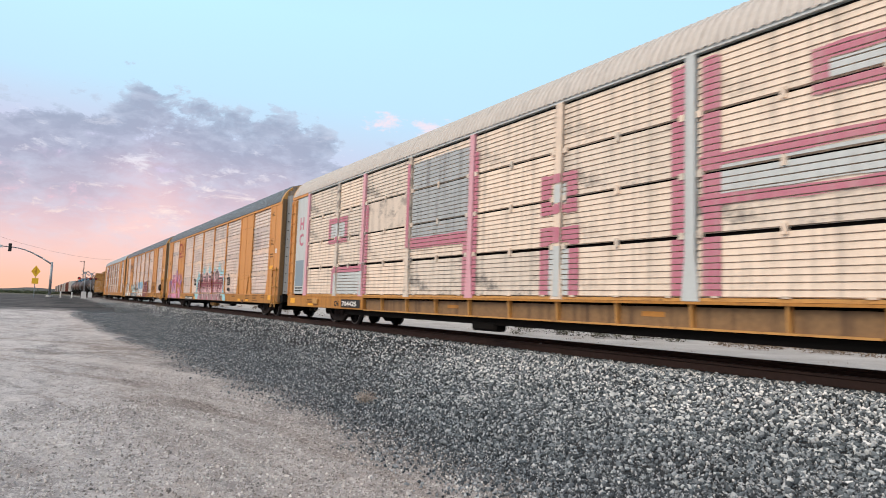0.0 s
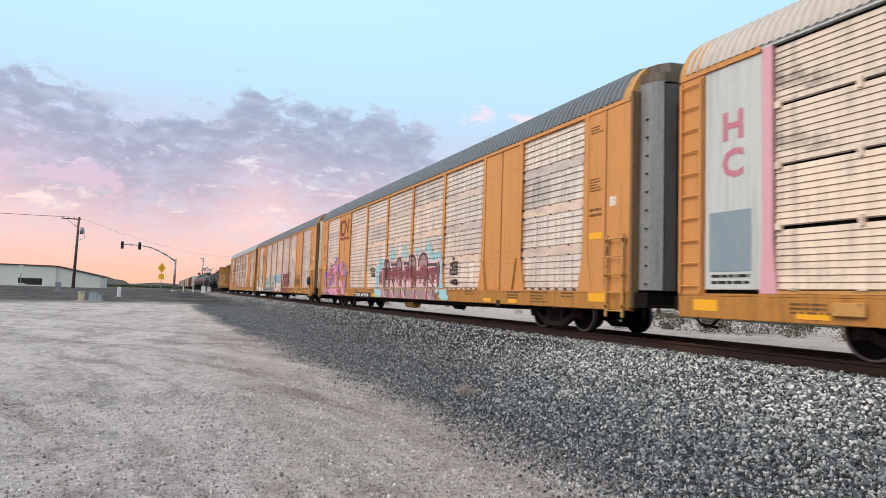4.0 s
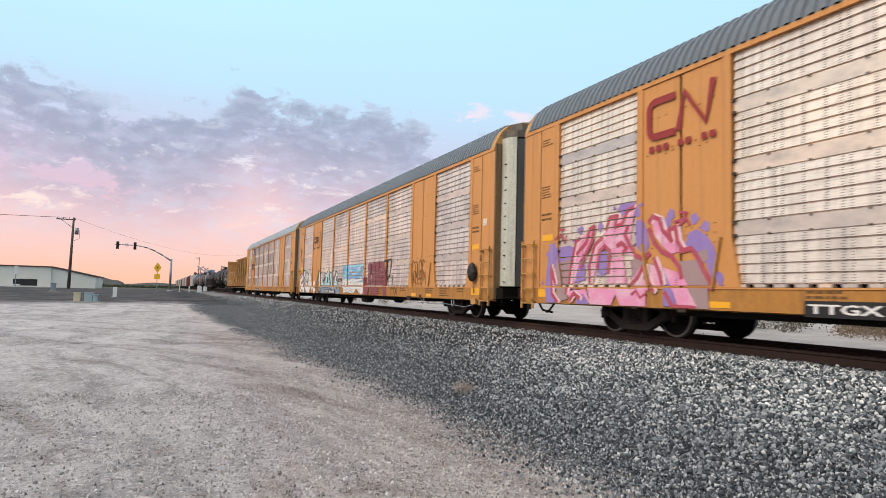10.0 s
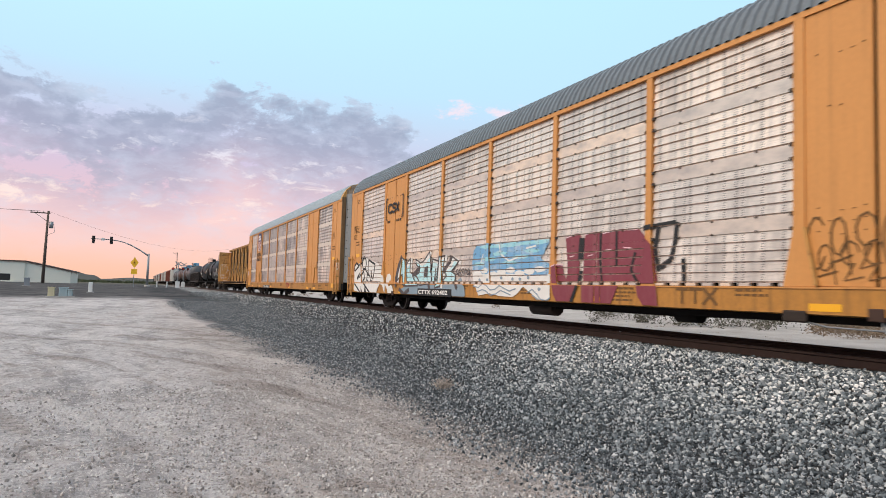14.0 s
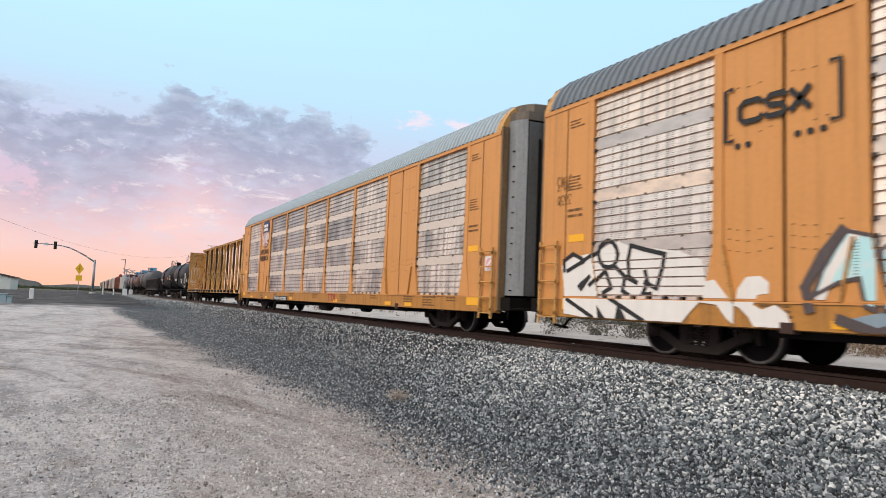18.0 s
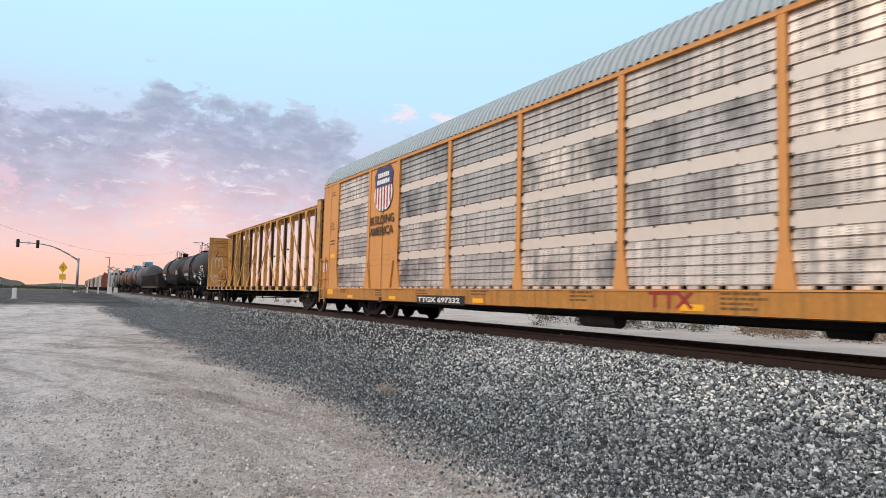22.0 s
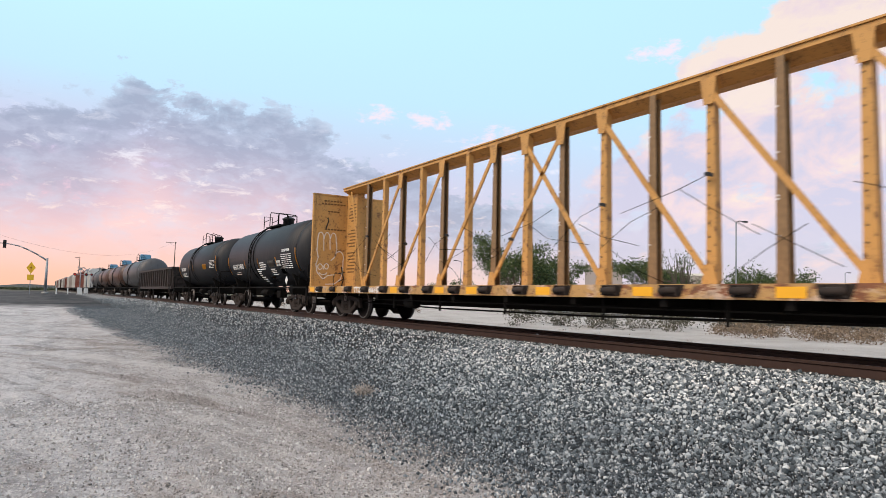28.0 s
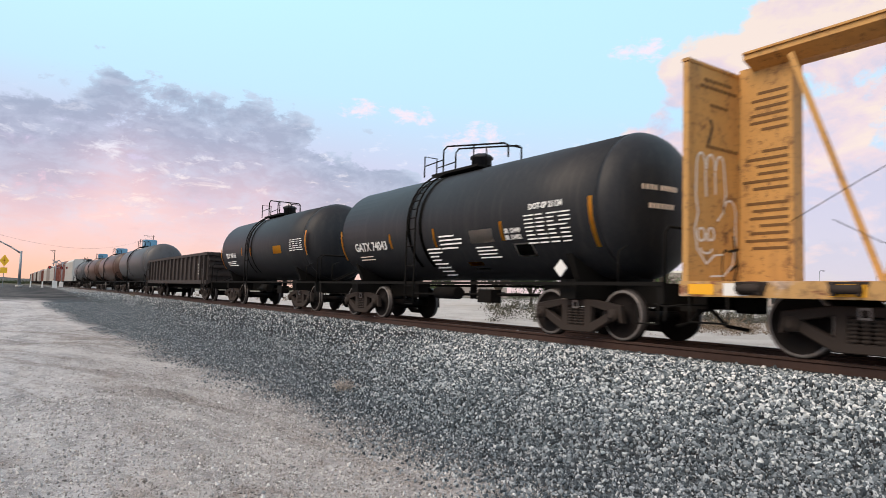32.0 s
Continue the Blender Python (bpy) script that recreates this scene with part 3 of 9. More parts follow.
def ground():
    xs, ys = lines(0.07, -5, 5, 3500, 1.10), lines(0.09, 1, 14, 3500, 1.06)
    gx, gy = np.meshgrid(xs, ys)
    gz = ground_height(gx, gy)
    v = np.stack([gx, gy, gz], -1).reshape(-1, 3)
    n, m = len(xs), len(ys)
    i = np.arange(n - 1)[None] + n * np.arange(m - 1)[:, None]
    f = np.stack([i, i + 1, i + n + 1, i + n], -1).reshape(-1, 4)
    me = bpy.data.meshes.new("ground")
    me.from_pydata(v.tolist(), [], f.tolist())
    me.polygons.foreach_set("use_smooth", np.ones(len(f), bool))
    k = Mat("ground_surface", 0.95, 0, 0.15)
    x, y, z = k.axes()
    wob = k.math("MULTIPLY", k.math("SUBTRACT", k.noise(0.35, 5, 0.6), 0.5), 2.2)
    wob2 = k.math("MULTIPLY", k.math("SUBTRACT", k.noise(2.5, 5, 0.7), 0.5), 1.0)
    xx = k.math("ADD", k.math("ADD", x, wob), wob2)
    grain = k.noise(55, 4, 0.7)
    grit = k.noise(160, 2, 0.6)
    patch = k.noise(0.5, 6, 0.65)
    ruts = k.noise(1.0, 5, 0.65, (1.6, 0.16, 1))
    dirt = k.mix(k.ramp(patch, (0.3, 0.0), (0.75, 1.0)), (0.59, 0.565, 0.56), (0.43, 0.41, 0.408))
    dirt = k.mix(k.math("MULTIPLY", k.ramp(ruts, (0.45, 0.0), (0.72, 1.0)), 0.45), dirt, (0.649, 0.624, 0.625))
    dirt = k.mix(k.ramp(k.noise(0.7, 6, 0.72, (1.2, 0.5, 1)), (0.48, 0.0), (0.60, 0.85)), dirt, (0.254, 0.242, 0.244))
    dirt = k.mix(k.ramp(k.noise(16, 5, 0.75), (0.53, 0.0), (0.60, 0.6)), dirt, (0.224, 0.216, 0.215))
    dirt = k.mix(k.ramp(k.noise(3.2, 6, 0.78, (1, 0.6, 1)), (0.52, 0.0), (0.62, 0.55)), dirt, (0.236, 0.228, 0.225))
    dirt = k.mix(k.ramp(grain, (0.5, 0.0), (0.78, 0.5)), dirt, (0.189, 0.180, 0.179))
    dirt = k.mix(k.ramp(k.noise(30, 4, 0.7), (0.56, 0.0), (0.66, 0.6)), dirt, (0.732, 0.708, 0.706))
    dirt = k.mix(k.math("MULTIPLY", k.ramp(k.math("SUBTRACT", xx, 0.6), (0.0, 0.0), (1.0, 1.0)), 0.45), dirt, (0.42, 0.375, 0.35))
    dirt = k.mix(k.ramp(k.noise(1.1, 5, 0.7, (1, 0.5, 1)), (0.56, 0.0), (0.66, 0.5)), dirt, (0.319, 0.270, 0.244))
    # trodden clods and scuffs, with light and shade of small relief painted in
    dirt = k.mix(k.ramp(k.noise(8.5, 7, 0.8, (1, 0.7, 1)), (0.53, 0.0), (0.60, 0.5)), dirt, (0.24, 0.228, 0.222))
    dirt = k.mix(k.ramp(k.noise(11, 6, 0.8, (1, 0.7, 1), "Object", 0.6), (0.55, 0.0), (0.60, 0.7)), dirt, (0.70, 0.675, 0.655))
    dirt = k.mix(k.ramp(k.noise(2.4, 7, 0.8, (1.6, 0.6, 1), "Object", 1.0), (0.56, 0.0), (0.62, 0.5)), dirt, (0.27, 0.255, 0.245))
    dirt = k.mix(k.ramp(k.noise(2.9, 7, 0.8, (1.6, 0.6, 1), "Object", 1.0), (0.57, 0.0), (0.63, 0.6)), dirt, (0.66, 0.635, 0.615))
    loose, packed = lot_patches(k)
    dirt = k.mix(k.math("MULTIPLY", loose, 0.75), dirt, k.mix(1.0, dirt, (0.68, 0.64, 0.61), "MULTIPLY"))
    dirt = k.mix(k.math("MULTIPLY", packed, 0.35), dirt, (0.66, 0.63, 0.60))
    dark = k.mix(k.ramp(k.noise(20, 5, 0.75), (0.44, 0.0), (0.60, 1.0)), (0.028, 0.033, 0.038), (0.13, 0.147, 0.16))
    burnt = k.mix(k.ramp(k.noise(0.5, 6, 0.7, (0.5, 1.4, 1)), (0.47, 0.0), (0.60, 0.85)), (0.030, 0.030, 0.032), (0.125, 0.116, 0.11))
    burnt = k.mix(k.ramp(k.noise(3.0, 5, 0.7), (0.5, 0.0), (0.65, 0.6)), burnt, (0.03, 0.03, 0.032))
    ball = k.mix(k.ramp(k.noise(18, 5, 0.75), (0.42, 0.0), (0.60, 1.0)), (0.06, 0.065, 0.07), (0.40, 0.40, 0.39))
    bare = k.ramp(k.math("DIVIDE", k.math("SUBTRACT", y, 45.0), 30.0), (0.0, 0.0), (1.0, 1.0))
    # where stones lie, the shade in their gaps is painted as near-black ground
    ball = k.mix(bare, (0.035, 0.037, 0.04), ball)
    tan = k.mix(k.ramp(patch, (0.35, 0.0), (0.7, 1.0)), (0.52, 0.49, 0.46), (0.36, 0.33, 0.30))
    tan = k.mix(k.ramp(grain, (0.5, 0.0), (0.8, 0.5)), tan, (0.14, 0.12, 0.10))
    # dirt lies left of a wavering line that bends away with distance; it ends before the road
    near = k.math("MULTIPLY", k.math("SUBTRACT", k.noise(6.0, 5, 0.7), 0.5), 0.9)
    edge = k.math("SUBTRACT", k.math("ADD", near, 2.85), k.math("MULTIPLY", k.math("MAXIMUM", k.math("SUBTRACT", y, 8.0), 0.0), 0.035))
    c = k.mix(k.ramp(k.math("SUBTRACT", xx, edge), (0.0, 0.0), (0.35, 0.45), (0.95, 1.0)), dirt, dark)
    yy = k.math("ADD", k.math("ADD", y, k.math("MULTIPLY", wob, 5.0)), k.math("MULTIPLY", x, -0.4))
    c = k.mix(k.ramp(k.math("DIVIDE", k.math("SUBTRACT", yy, 48.0), 8.0), (0.0, 0.0), (1.0, 0.95)), c, burnt)
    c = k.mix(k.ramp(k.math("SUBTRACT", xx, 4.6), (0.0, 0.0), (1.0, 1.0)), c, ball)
    c = k.mix(k.ramp(k.math("SUBTRACT", xx, 12.2), (0.0, 0.0), (1.0, 1.0)), c, tan)
    away = k.ramp(k.math("DIVIDE", k.math("SUBTRACT", k.math("ADD", y, k.math("ABSOLUTE", x)), 150.0), 100.0), (0.0, 0.0), (1.0, 1.0))
    c = k.mix(away, c, (0.13, 0.12, 0.09))
    k.color(c)
    h = k.mix(0.4, k.mix(0.5, k.mix(0.5, grain, grit), k.noise(9, 5, 0.7)), ruts)
    k.bump(h, 1.0, 0.09)
    me.materials.append(k.m)
    tagged(new("ground", me), "pale dusty dirt lot with dark gravel shoulder beside the track", "ground", kind="structure")


ground()


def scatter(name, label, n, xr, yr, size, material, seed, falloff=0.0, squash=0.7, sides=20, sink=0.25, keep=None):
    """Many small stones on the ground, one mesh."""
    rng = np.random.default_rng(seed)
    bm = bmesh.new()
    if sides == 20:
        bmesh.ops.create_icosphere(bm, subdivisions=1, radius=1)
    else:
        for p in ((1, 0, 0), (-1, 0, 0), (0, 1, 0), (0, -1, 0), (0, 0, 1), (0, 0, -1)):
            bm.verts.new(p)
        bmesh.ops.convex_hull(bm, input=bm.verts)
    bm.verts.index_update()
    base = np.array([v.co[:] for v in bm.verts])
    tri = np.array([[v.index for v in f.verts] for f in bm.faces])
    bm.free()
    x = rng.uniform(*xr, n)
    q = rng.uniform(0, 1, n)
    y = yr[0] + (yr[1] - yr[0]) * q ** (1 + falloff)
    if keep is not None:
        ok = keep(x, y, rng.uniform(0, 1, n))
        x, y = x[ok], y[ok]
        n = len(x)
    sc = size[0] + (size[1] - size[0]) * rng.beta(1.6, 3.5, n)
    sc = sc * (1 + 0.010 * np.maximum(y - 10, 0))
    shape = base[None] * (1 + rng.uniform(-0.48, 0.36, (n, len(base), 1)))
    shape = shape * (sc[:, None] * np.stack([np.ones(n), rng.uniform(0.55, 1.0, n), rng.uniform(0.35, 0.85, n)], 1))[:, None]
    a, b, g = (rng.uniform(0, 6.28, n) for _ in range(3))
    ca, sa, cb, sb, cg, sg = np.cos(a), np.sin(a), np.cos(b), np.sin(b), np.cos(g), np.sin(g)
    R = np.stack([np.stack([ca * cb, ca * sb * sg - sa * cg, ca * sb * cg + sa * sg], -1),
                  np.stack([sa * cb, sa * sb * sg + ca * cg, sa * sb * cg - ca * sg], -1),
                  np.stack([-sb, cb * sg, cb * cg], -1)], 1)
    v = np.einsum("nij,nkj->nki", R, shape)
    z = ground_height(x, y) + sc * (0.5 - sink) + rng.uniform(0, 0.5, n) * sc * squash
    v += np.stack([x, y, z], -1)[:, None]
    k = len(base)
    f = (tri[None] + (np.arange(n) * k)[:, None, None]).reshape(-1, 3)
    me = bpy.data.meshes.new(name)
    me.vertices.add(n * k)
    me.vertices.foreach_set("co", v.reshape(-1).astype(np.float32))
    me.loops.add(len(f) * 3)
    me.loops.foreach_set("vertex_index", f.reshape(-1).astype(np.int32))
    me.polygons.add(len(f))
    me.polygons.foreach_set("loop_start", (np.arange(len(f)) * 3).astype(np.int32))
    me.polygons.foreach_set("use_smooth", np.zeros(len(f), bool))
    me.update(calc_edges=True)
    me.materials.append(M[material])
    return tagged(new(name, me), label, "gravel", kind="stuff")


def on_bed(x, y, q):
    d = x - TRACK_X
    solid = np.clip((x - 4.2 - 0.5 * np.sin(0.7 * y)) / 2.2, 0, 1)
    return (q < solid) & (np.abs(np.abs(d) - 0.755) > 0.11)


scatter("ballast_near", "loose grey and white crushed ballast stones beside the rail", 54000, (4.2, 9.0), (0.8, 11), (0.014, 0.044), "ballast", 1, 0.25, 0.9, 20, 0.2, on_bed)
scatter("ballast_far", "loose grey ballast stones along the track", 32000, (4.6, 9.0), (11, 75), (0.018, 0.045), "ballast", 2, 0.8, 0.9, 8, 0.2, on_bed)
scatter("ballast_between_rails", "grey ballast between and beyond the rails", 9000, (9.0, 12.6), (-2, 40), (0.02, 0.05), "ballast", 3, 0.6, 0.6, 20, 0.3, on_bed)
scatter("dark_gravel", "fine dark gravel strip beside the ballast", 130000, (1.5, 6.3), (1.5, 48), (0.010, 0.033), "fines", 4, 1.3, 0.8, 8, 0.1,
        lambda x, y, q: q < np.clip((x - 2.7 + 0.035 * np.maximum(y - 8, 0) + 0.35 * rolling(x * 0.8, y * 0.5) + 0.2 * rolling(x * 3, y * 2)) / 1.0, 0, 1) ** 1.4 * np.clip((6.6 - x) / 0.8, 0.2, 1))
scatter("mixed_gravel", "brownish fine gravel between dirt and dark stones", 60000, (-0.4, 3.8), (2.2, 24), (0.005, 0.018), "mixed", 6, 0.8, 0.5, 8, 0.3,
        lambda x, y, q: q < np.clip((x + 0.3) / 2.4, 0, 1) * np.clip((4.1 - x) / 1.0, 0.1, 1))
scatter("dirt_pebbles", "scattered pale pebbles on the dirt lot", 52000, (-7, 3.8), (2.5, 20), (0.004, 0.019), "chips", 5, 0.8, 0.5, 8, 0.3,
        lambda x, y, q: q < 0.25 + 0.75 * np.clip((x - 0.3) / 2.0, 0, 1))


scatter("dirt_clods", "small clods and grit on the dirt lot near the camera", 24000, (-5.5, 3.4), (1.8, 10.5), (0.005, 0.032), "clods", 15, 0.5, 0.5, 8, 0.35)


# ---------------------------------------------------------------- track
def rail(name, x):
    bm = bmesh.new()
    half = [(0.075, -0.185), (0.075, -0.172), (0.012, -0.150), (0.010, -0.055), (0.036, -0.040), (0.037, -0.008), (0.030, 0.0)]
    prof = half + [(-a, z) for a, z in half[::-1]]
    prism(bm, [(x + a, -60, z) for a, z in prof], (0, 660, 0))
    return tagged(part(name, bm, "rail", None), "brown rusty steel rail with a worn head", "rail", "rails of the track", "structure")


rail("rail", TRACK_X - 0.755)
rail("rail", TRACK_X + 0.755)


# ---------------------------------------------------------------- rolling stock
CARS, WHEELS = [], []
SIDE = Matrix(((0, 0, -1, 0), (-1, 0, 0, 0), (0, 1, 0, 0), (0, 0, 0, 1)))   # lettering on the side towards the lot


def on_side(a, z, x=-1.6, tilt=0.0):
    """A pose on a car's side: a metres along it (towards the train's head), z up."""
    return Matrix.Translation((x, -a, z)) @ SIDE @ Matrix.Rotation(radians(tilt), 4, "Z")


def write(car, text, a, z, size, material, x=-1.6, fat=0.0, name="lettering", tilt=0.0, stretch=1.0):
    ob = put(name, letters(text, size, material, 0.003, fat), car, on_side(a, z, x, tilt))
    if stretch != 1.0:
        ob.matrix_basis = ob.matrix_basis @ Matrix.Diagonal((stretch, 1, 1, 1))
    return ob


def bars(car, a, z, width, rows, material="brown_ink", x=-1.6, pitch=0.06, seed=0, name="stencil", h=0.45):
    """Writing too small to read: short bars in rows."""
    rng = random.Random(seed + rows)
    bm = bmesh.new()
    for i in range(rows):
        c, end = a, a + width * rng.uniform(0.55, 1.0)
        while c < end:
            w = min(rng.uniform(0.05, 0.2), end - c + 0.02)
            box(bm, x - 0.004, x, -(c + w), -c, z - i * pitch - pitch * h, z - i * pitch)
            c += w + 0.025
    return tagged(part(name, bm, material, car), kind="stuff")


def ribbon(bm, pts, width, x, taper=0.6, mi=0):
    """A sprayed stroke: a flat band along pts (a, z) lying on the side at depth x."""
    P = [Vector(p) for p in pts]
    L, R = [], []
    for i, p in enumerate(P):
        t = (P[min(i + 1, len(P) - 1)] - P[max(i - 1, 0)]).normalized()
        w = width / 2 * (taper if i in (0, len(P) - 1) else 1)
        nn = Vector((-t.y, t.x)) * w
        L.append(p + nn), R.append(p - nn)
    for i in range(len(P) - 1):
        q = (L[i], L[i + 1], R[i + 1], R[i])
        prism(bm, [(x, -c.x, c.y) for c in q], (0.004, 0, 0), mi)


def arc(ca, cz, ra, rz, t0, t1, n=10):
    return [(ca + ra * math.cos(radians(t0 + (t1 - t0) * i / n)), cz + rz * math.sin(radians(t0 + (t1 - t0) * i / n))) for i in range(n + 1)]


def blob(bm, pts, x, mi=0):
    prism(bm, [(x, -a, z) for a, z in pts], (0.004, 0, 0), mi)


def ragged(a0, a1, z0, z1, amp, seed, n=18, top_only=True):
    """An uneven patch outline between two heights."""
    rng = random.Random(seed)
    top = [(a0 + (a1 - a0) * i / n, z1 + rng.uniform(-amp, amp)) for i in range(n + 1)]
    low = [(a1, z0), (a0, z0)] if top_only else [(a1 - (a1 - a0) * i / n, z0 + rng.uniform(-amp, amp)) for i in range(n + 1)]
    return top + low


SHARED = {}


def shared(key, build):
    if key not in SHARED:
        SHARED[key] = build()
    return SHARED[key]


def wheelset_mesh(r):
    bm = bmesh.new()
    for s in (-1, 1):
        prof = [(0.690, 0.10), (0.690, r + 0.025), (0.722, r + 0.025), (0.730, r), (0.822, r - 0.006), (0.828, r - 0.02), (0.827, r - 0.05), (0.826, r - 0.07),
                (0.775, r - 0.085), (0.760, 0.20), (0.800, 0.13), (0.850, 0.12), (0.850, 0.09)]
        lathe(bm, [(s * a, q) for a, q in prof], 32, "x", [0, 0, 0, 1, 2, 2, 0, 0, 0, 0, 0, 0])
        for i in range(4):                       # cast hub bosses turn with the wheel
            t = i * 1.5708 + 0.4
            tube(bm, (s * 0.77, 0.24 * math.cos(t), 0.24 * math.sin(t)), (s * 0.79, 0.24 * math.cos(t), 0.24 * math.sin(t)), 0.03, 6)
    tube(bm, (-0.95, 0, 0), (0.95, 0, 0), 0.085, 12)
    return data("wheelset", bm, "wheel", "tread", "rim")


def plate(bm, nodes, faces, x0, x1):
    """One connected plate: flat faces over shared nodes (y, z), given a thickness."""
    a = [bm.verts.new((x0, y, z)) for y, z in nodes]
    b = [bm.verts.new((x1, y, z)) for y, z in nodes]
    count = {}
    for f in faces:
        bm.faces.new([a[i] for i in f]), bm.faces.new([b[i] for i in f[::-1]])
        for i, j in zip(f, f[1:] + f[:1]):
            count.setdefault(frozenset((i, j)), []).append((i, j))
    for uses in count.values():
        if len(uses) == 1:
            i, j = uses[0]
            bm.faces.new((a[j], a[i], b[i], b[j]))


def side_frame_mesh(r):
    """Cast side frame: arched top chord, two side windows, a spring opening, pedestal jaws at its ends."""
    bm = bmesh.new()
    half = [(-1.04, 0.165), (-0.42, 0.255), (-0.37, 0.13), (-0.20, 0.13), (-0.78, 0.05), (-0.37, -0.15), (-0.20, -0.20), (-0.37, -0.33), (-0.90, -0.05), (-0.98, -0.02), (-1.01, -0.13), (-1.08, -0.13)]
    nodes = [(y, r + z) for y, z in half] + [(-y, r + z) for y, z in half]
    n = len(half)
    left = [[0, 1, 2, 4], [4, 5, 7, 8], [2, 3, 6, 5], [0, 4, 8, 9, 10, 11]]
    faces = left + [[i + n for i in f[::-1]] for f in left] + [[1, 1 + n, 2 + n, 3 + n, 3, 2], [5, 6, 6 + n, 5 + n, 7 + n, 7]]
    plate(bm, nodes, faces, -1.04, -0.93)
    bmesh.ops.recalc_face_normals(bm, faces=bm.faces)
    bmesh.ops.bevel(bm, geom=[e for e in bm.edges if abs(e.verts[0].co.x + 1.04) < 1e-4 and abs(e.verts[1].co.x + 1.04) < 1e-4 and e.calc_face_angle(0) > 0.5], offset=0.015, segments=1, affect="EDGES")
    return data("side_frame", bm, "truck")


def bearing_mesh():
    bm = bmesh.new()
    lathe(bm, [(-1.125, 0.05), (-1.105, 0.055), (-1.10, 0.105), (-0.92, 0.105)], 14, "x")
    return data("bearing_cap", bm, "truck")


def ribbon_bar(bm, p, q, w, x0, x1):
    d = Vector((q[0] - p[0], q[1] - p[1])).normalized()
    nn = Vector((-d.y, d.x)) * w / 2
    pts = [(p[0] + nn.x, p[1] + nn.y), (q[0] + nn.x, q[1] + nn.y), (q[0] - nn.x, q[1] - nn.y), (p[0] - nn.x, p[1] - nn.y)]
    prism(bm, [(x0, a, z) for a, z in pts], (x1 - x0, 0, 0))


def spring_mesh(r):
    bm = bmesh.new()
    prof = [(r - 0.20, 0.05)]
    for i in range(6):
        prof += [(r - 0.19 + i * 0.05, 0.045), (r - 0.180 + i * 0.05, 0.070), (r - 0.162 + i * 0.05, 0.070), (r - 0.152 + i * 0.05, 0.045)]
    lathe(bm, prof, 10, "z")
    return data("spring", bm, "truck")


def bolster_mesh(r):
    bm = bmesh.new()
    box(bm, -1.03, 1.03, -0.19, 0.19, r + 0.02, r + 0.115)
    return data("bogie", bm, "under")


def brake_beam_mesh(r):
    bm = bmesh.new()
    prism(bm, [(-0.82, -0.04, r - 0.2), (-0.68, -0.04, r - 0.2), (-0.68, -0.04, r - 0.14), (0.68, -0.04, r - 0.14), (0.68, -0.04, r - 0.2), (0.82, -0.04, r - 0.2), (0.82, -0.04, r + 0.1),
               (0.68, -0.04, r + 0.1), (0.68, -0.04, r - 0.06), (-0.68, -0.04, r - 0.06), (-0.68, -0.04, r + 0.1), (-0.82, -0.04, r + 0.1)], (0, 0.08, 0))
    return data("brake_beam", bm, "under")


def tag_plate_mesh(r):
    bm = bmesh.new()
    h, q, z = 0.075, 0.045, r + 0.165
    nodes = [(-h, z - h), (h, z - h), (h, z + h), (-h, z + h), (-q, z - q), (q, z - q), (q, z + q), (-q, z + q)]
    plate(bm, nodes, [[0, 1, 5, 4], [1, 2, 6, 5], [2, 3, 7, 6], [3, 0, 4, 7]], -1.06, -1.041)
    return data("tag_plate", bm, "rim")


def bogie(car, y, r=0.42, spins=True):
    b = put("bogie", shared(("bolster", r), lambda: bolster_mesh(r)), car, (0, y, 0), "brown grimy cast steel bogie")
    for turn in (0.0, math.pi):
        put("side_frame", shared(("frame", r), lambda: side_frame_mesh(r)), b, Matrix.Rotation(turn, 4, "Z"))
    put("tag_plate", shared(("plate", r), lambda: tag_plate_mesh(r)), b, None, "pale square tag plate")
    for c in (-0.14, 0.0, 0.14):
        put("spring", shared(("spring", r), lambda: spring_mesh(r)), b, (-1.0, c, 0))
    for s in (-1, 1):
        put("brake_beam", shared(("beam", r), lambda: brake_beam_mesh(r)), b, (0, s * 0.42, 0))
        w = put("wheelset", shared(("wheels", r), lambda: wheelset_mesh(r)), b, (0, s * 0.89, r), "steel wheels with bright worn rims")
        put("bearing_cap", shared("bearing", bearing_mesh), b, (0, s * 0.89, r))
        if spins:
            WHEELS.append((w, s * 0.89, r))


def coupler(car, y, s):
    bm = bmesh.new()
    box(bm, -0.11, 0.11, min(y - s * 0.5, y + s * 0.35), max(y - s * 0.5, y + s * 0.35), 0.60, 0.78)
    box(bm, -0.19, 0.16, min(y + s * 0.3, y + s * 0.62), max(y + s * 0.3, y + s * 0.62), 0.55, 0.84)
    pipe(bm, [(-0.4, y, 0.62), (-0.42, y + s * 0.3, 0.35), (-0.3, y + s * 0.6, 0.3)], 0.03)
    part("coupler", bm, "under", car)
    bm = bmesh.new()
    pipe(bm, [(-1.45, y - s * 0.05, 0.62), (-1.4, y + s * 0.18, 0.66), (-0.3, y + s * 0.22, 0.66)], 0.016, 6)
    pipe(bm, [(-1.45, y - s * 0.05, 0.62), (-1.47, y - s * 0.05, 0.40)], 0.016, 6)
    part("uncoupling_lever", bm, "under", car)


def train_car(u, label, category, group="cars of the freight train"):
    car = thing(category.replace(" ", "_"), label, category, (TRACK_X, u, 0), group)
    CARS.append((car, u))
    return car


# ---------- enclosed auto carriers
Z0, Z1, HALF = 0.96, 4.60, 13.45
BAYS = [(-11.97, -9.36), (-7.14, -4.42), (-4.28, -1.52), (-1.38, 1.38), (1.52, 4.28), (4.42, 7.14), (9.36, 11.97)]


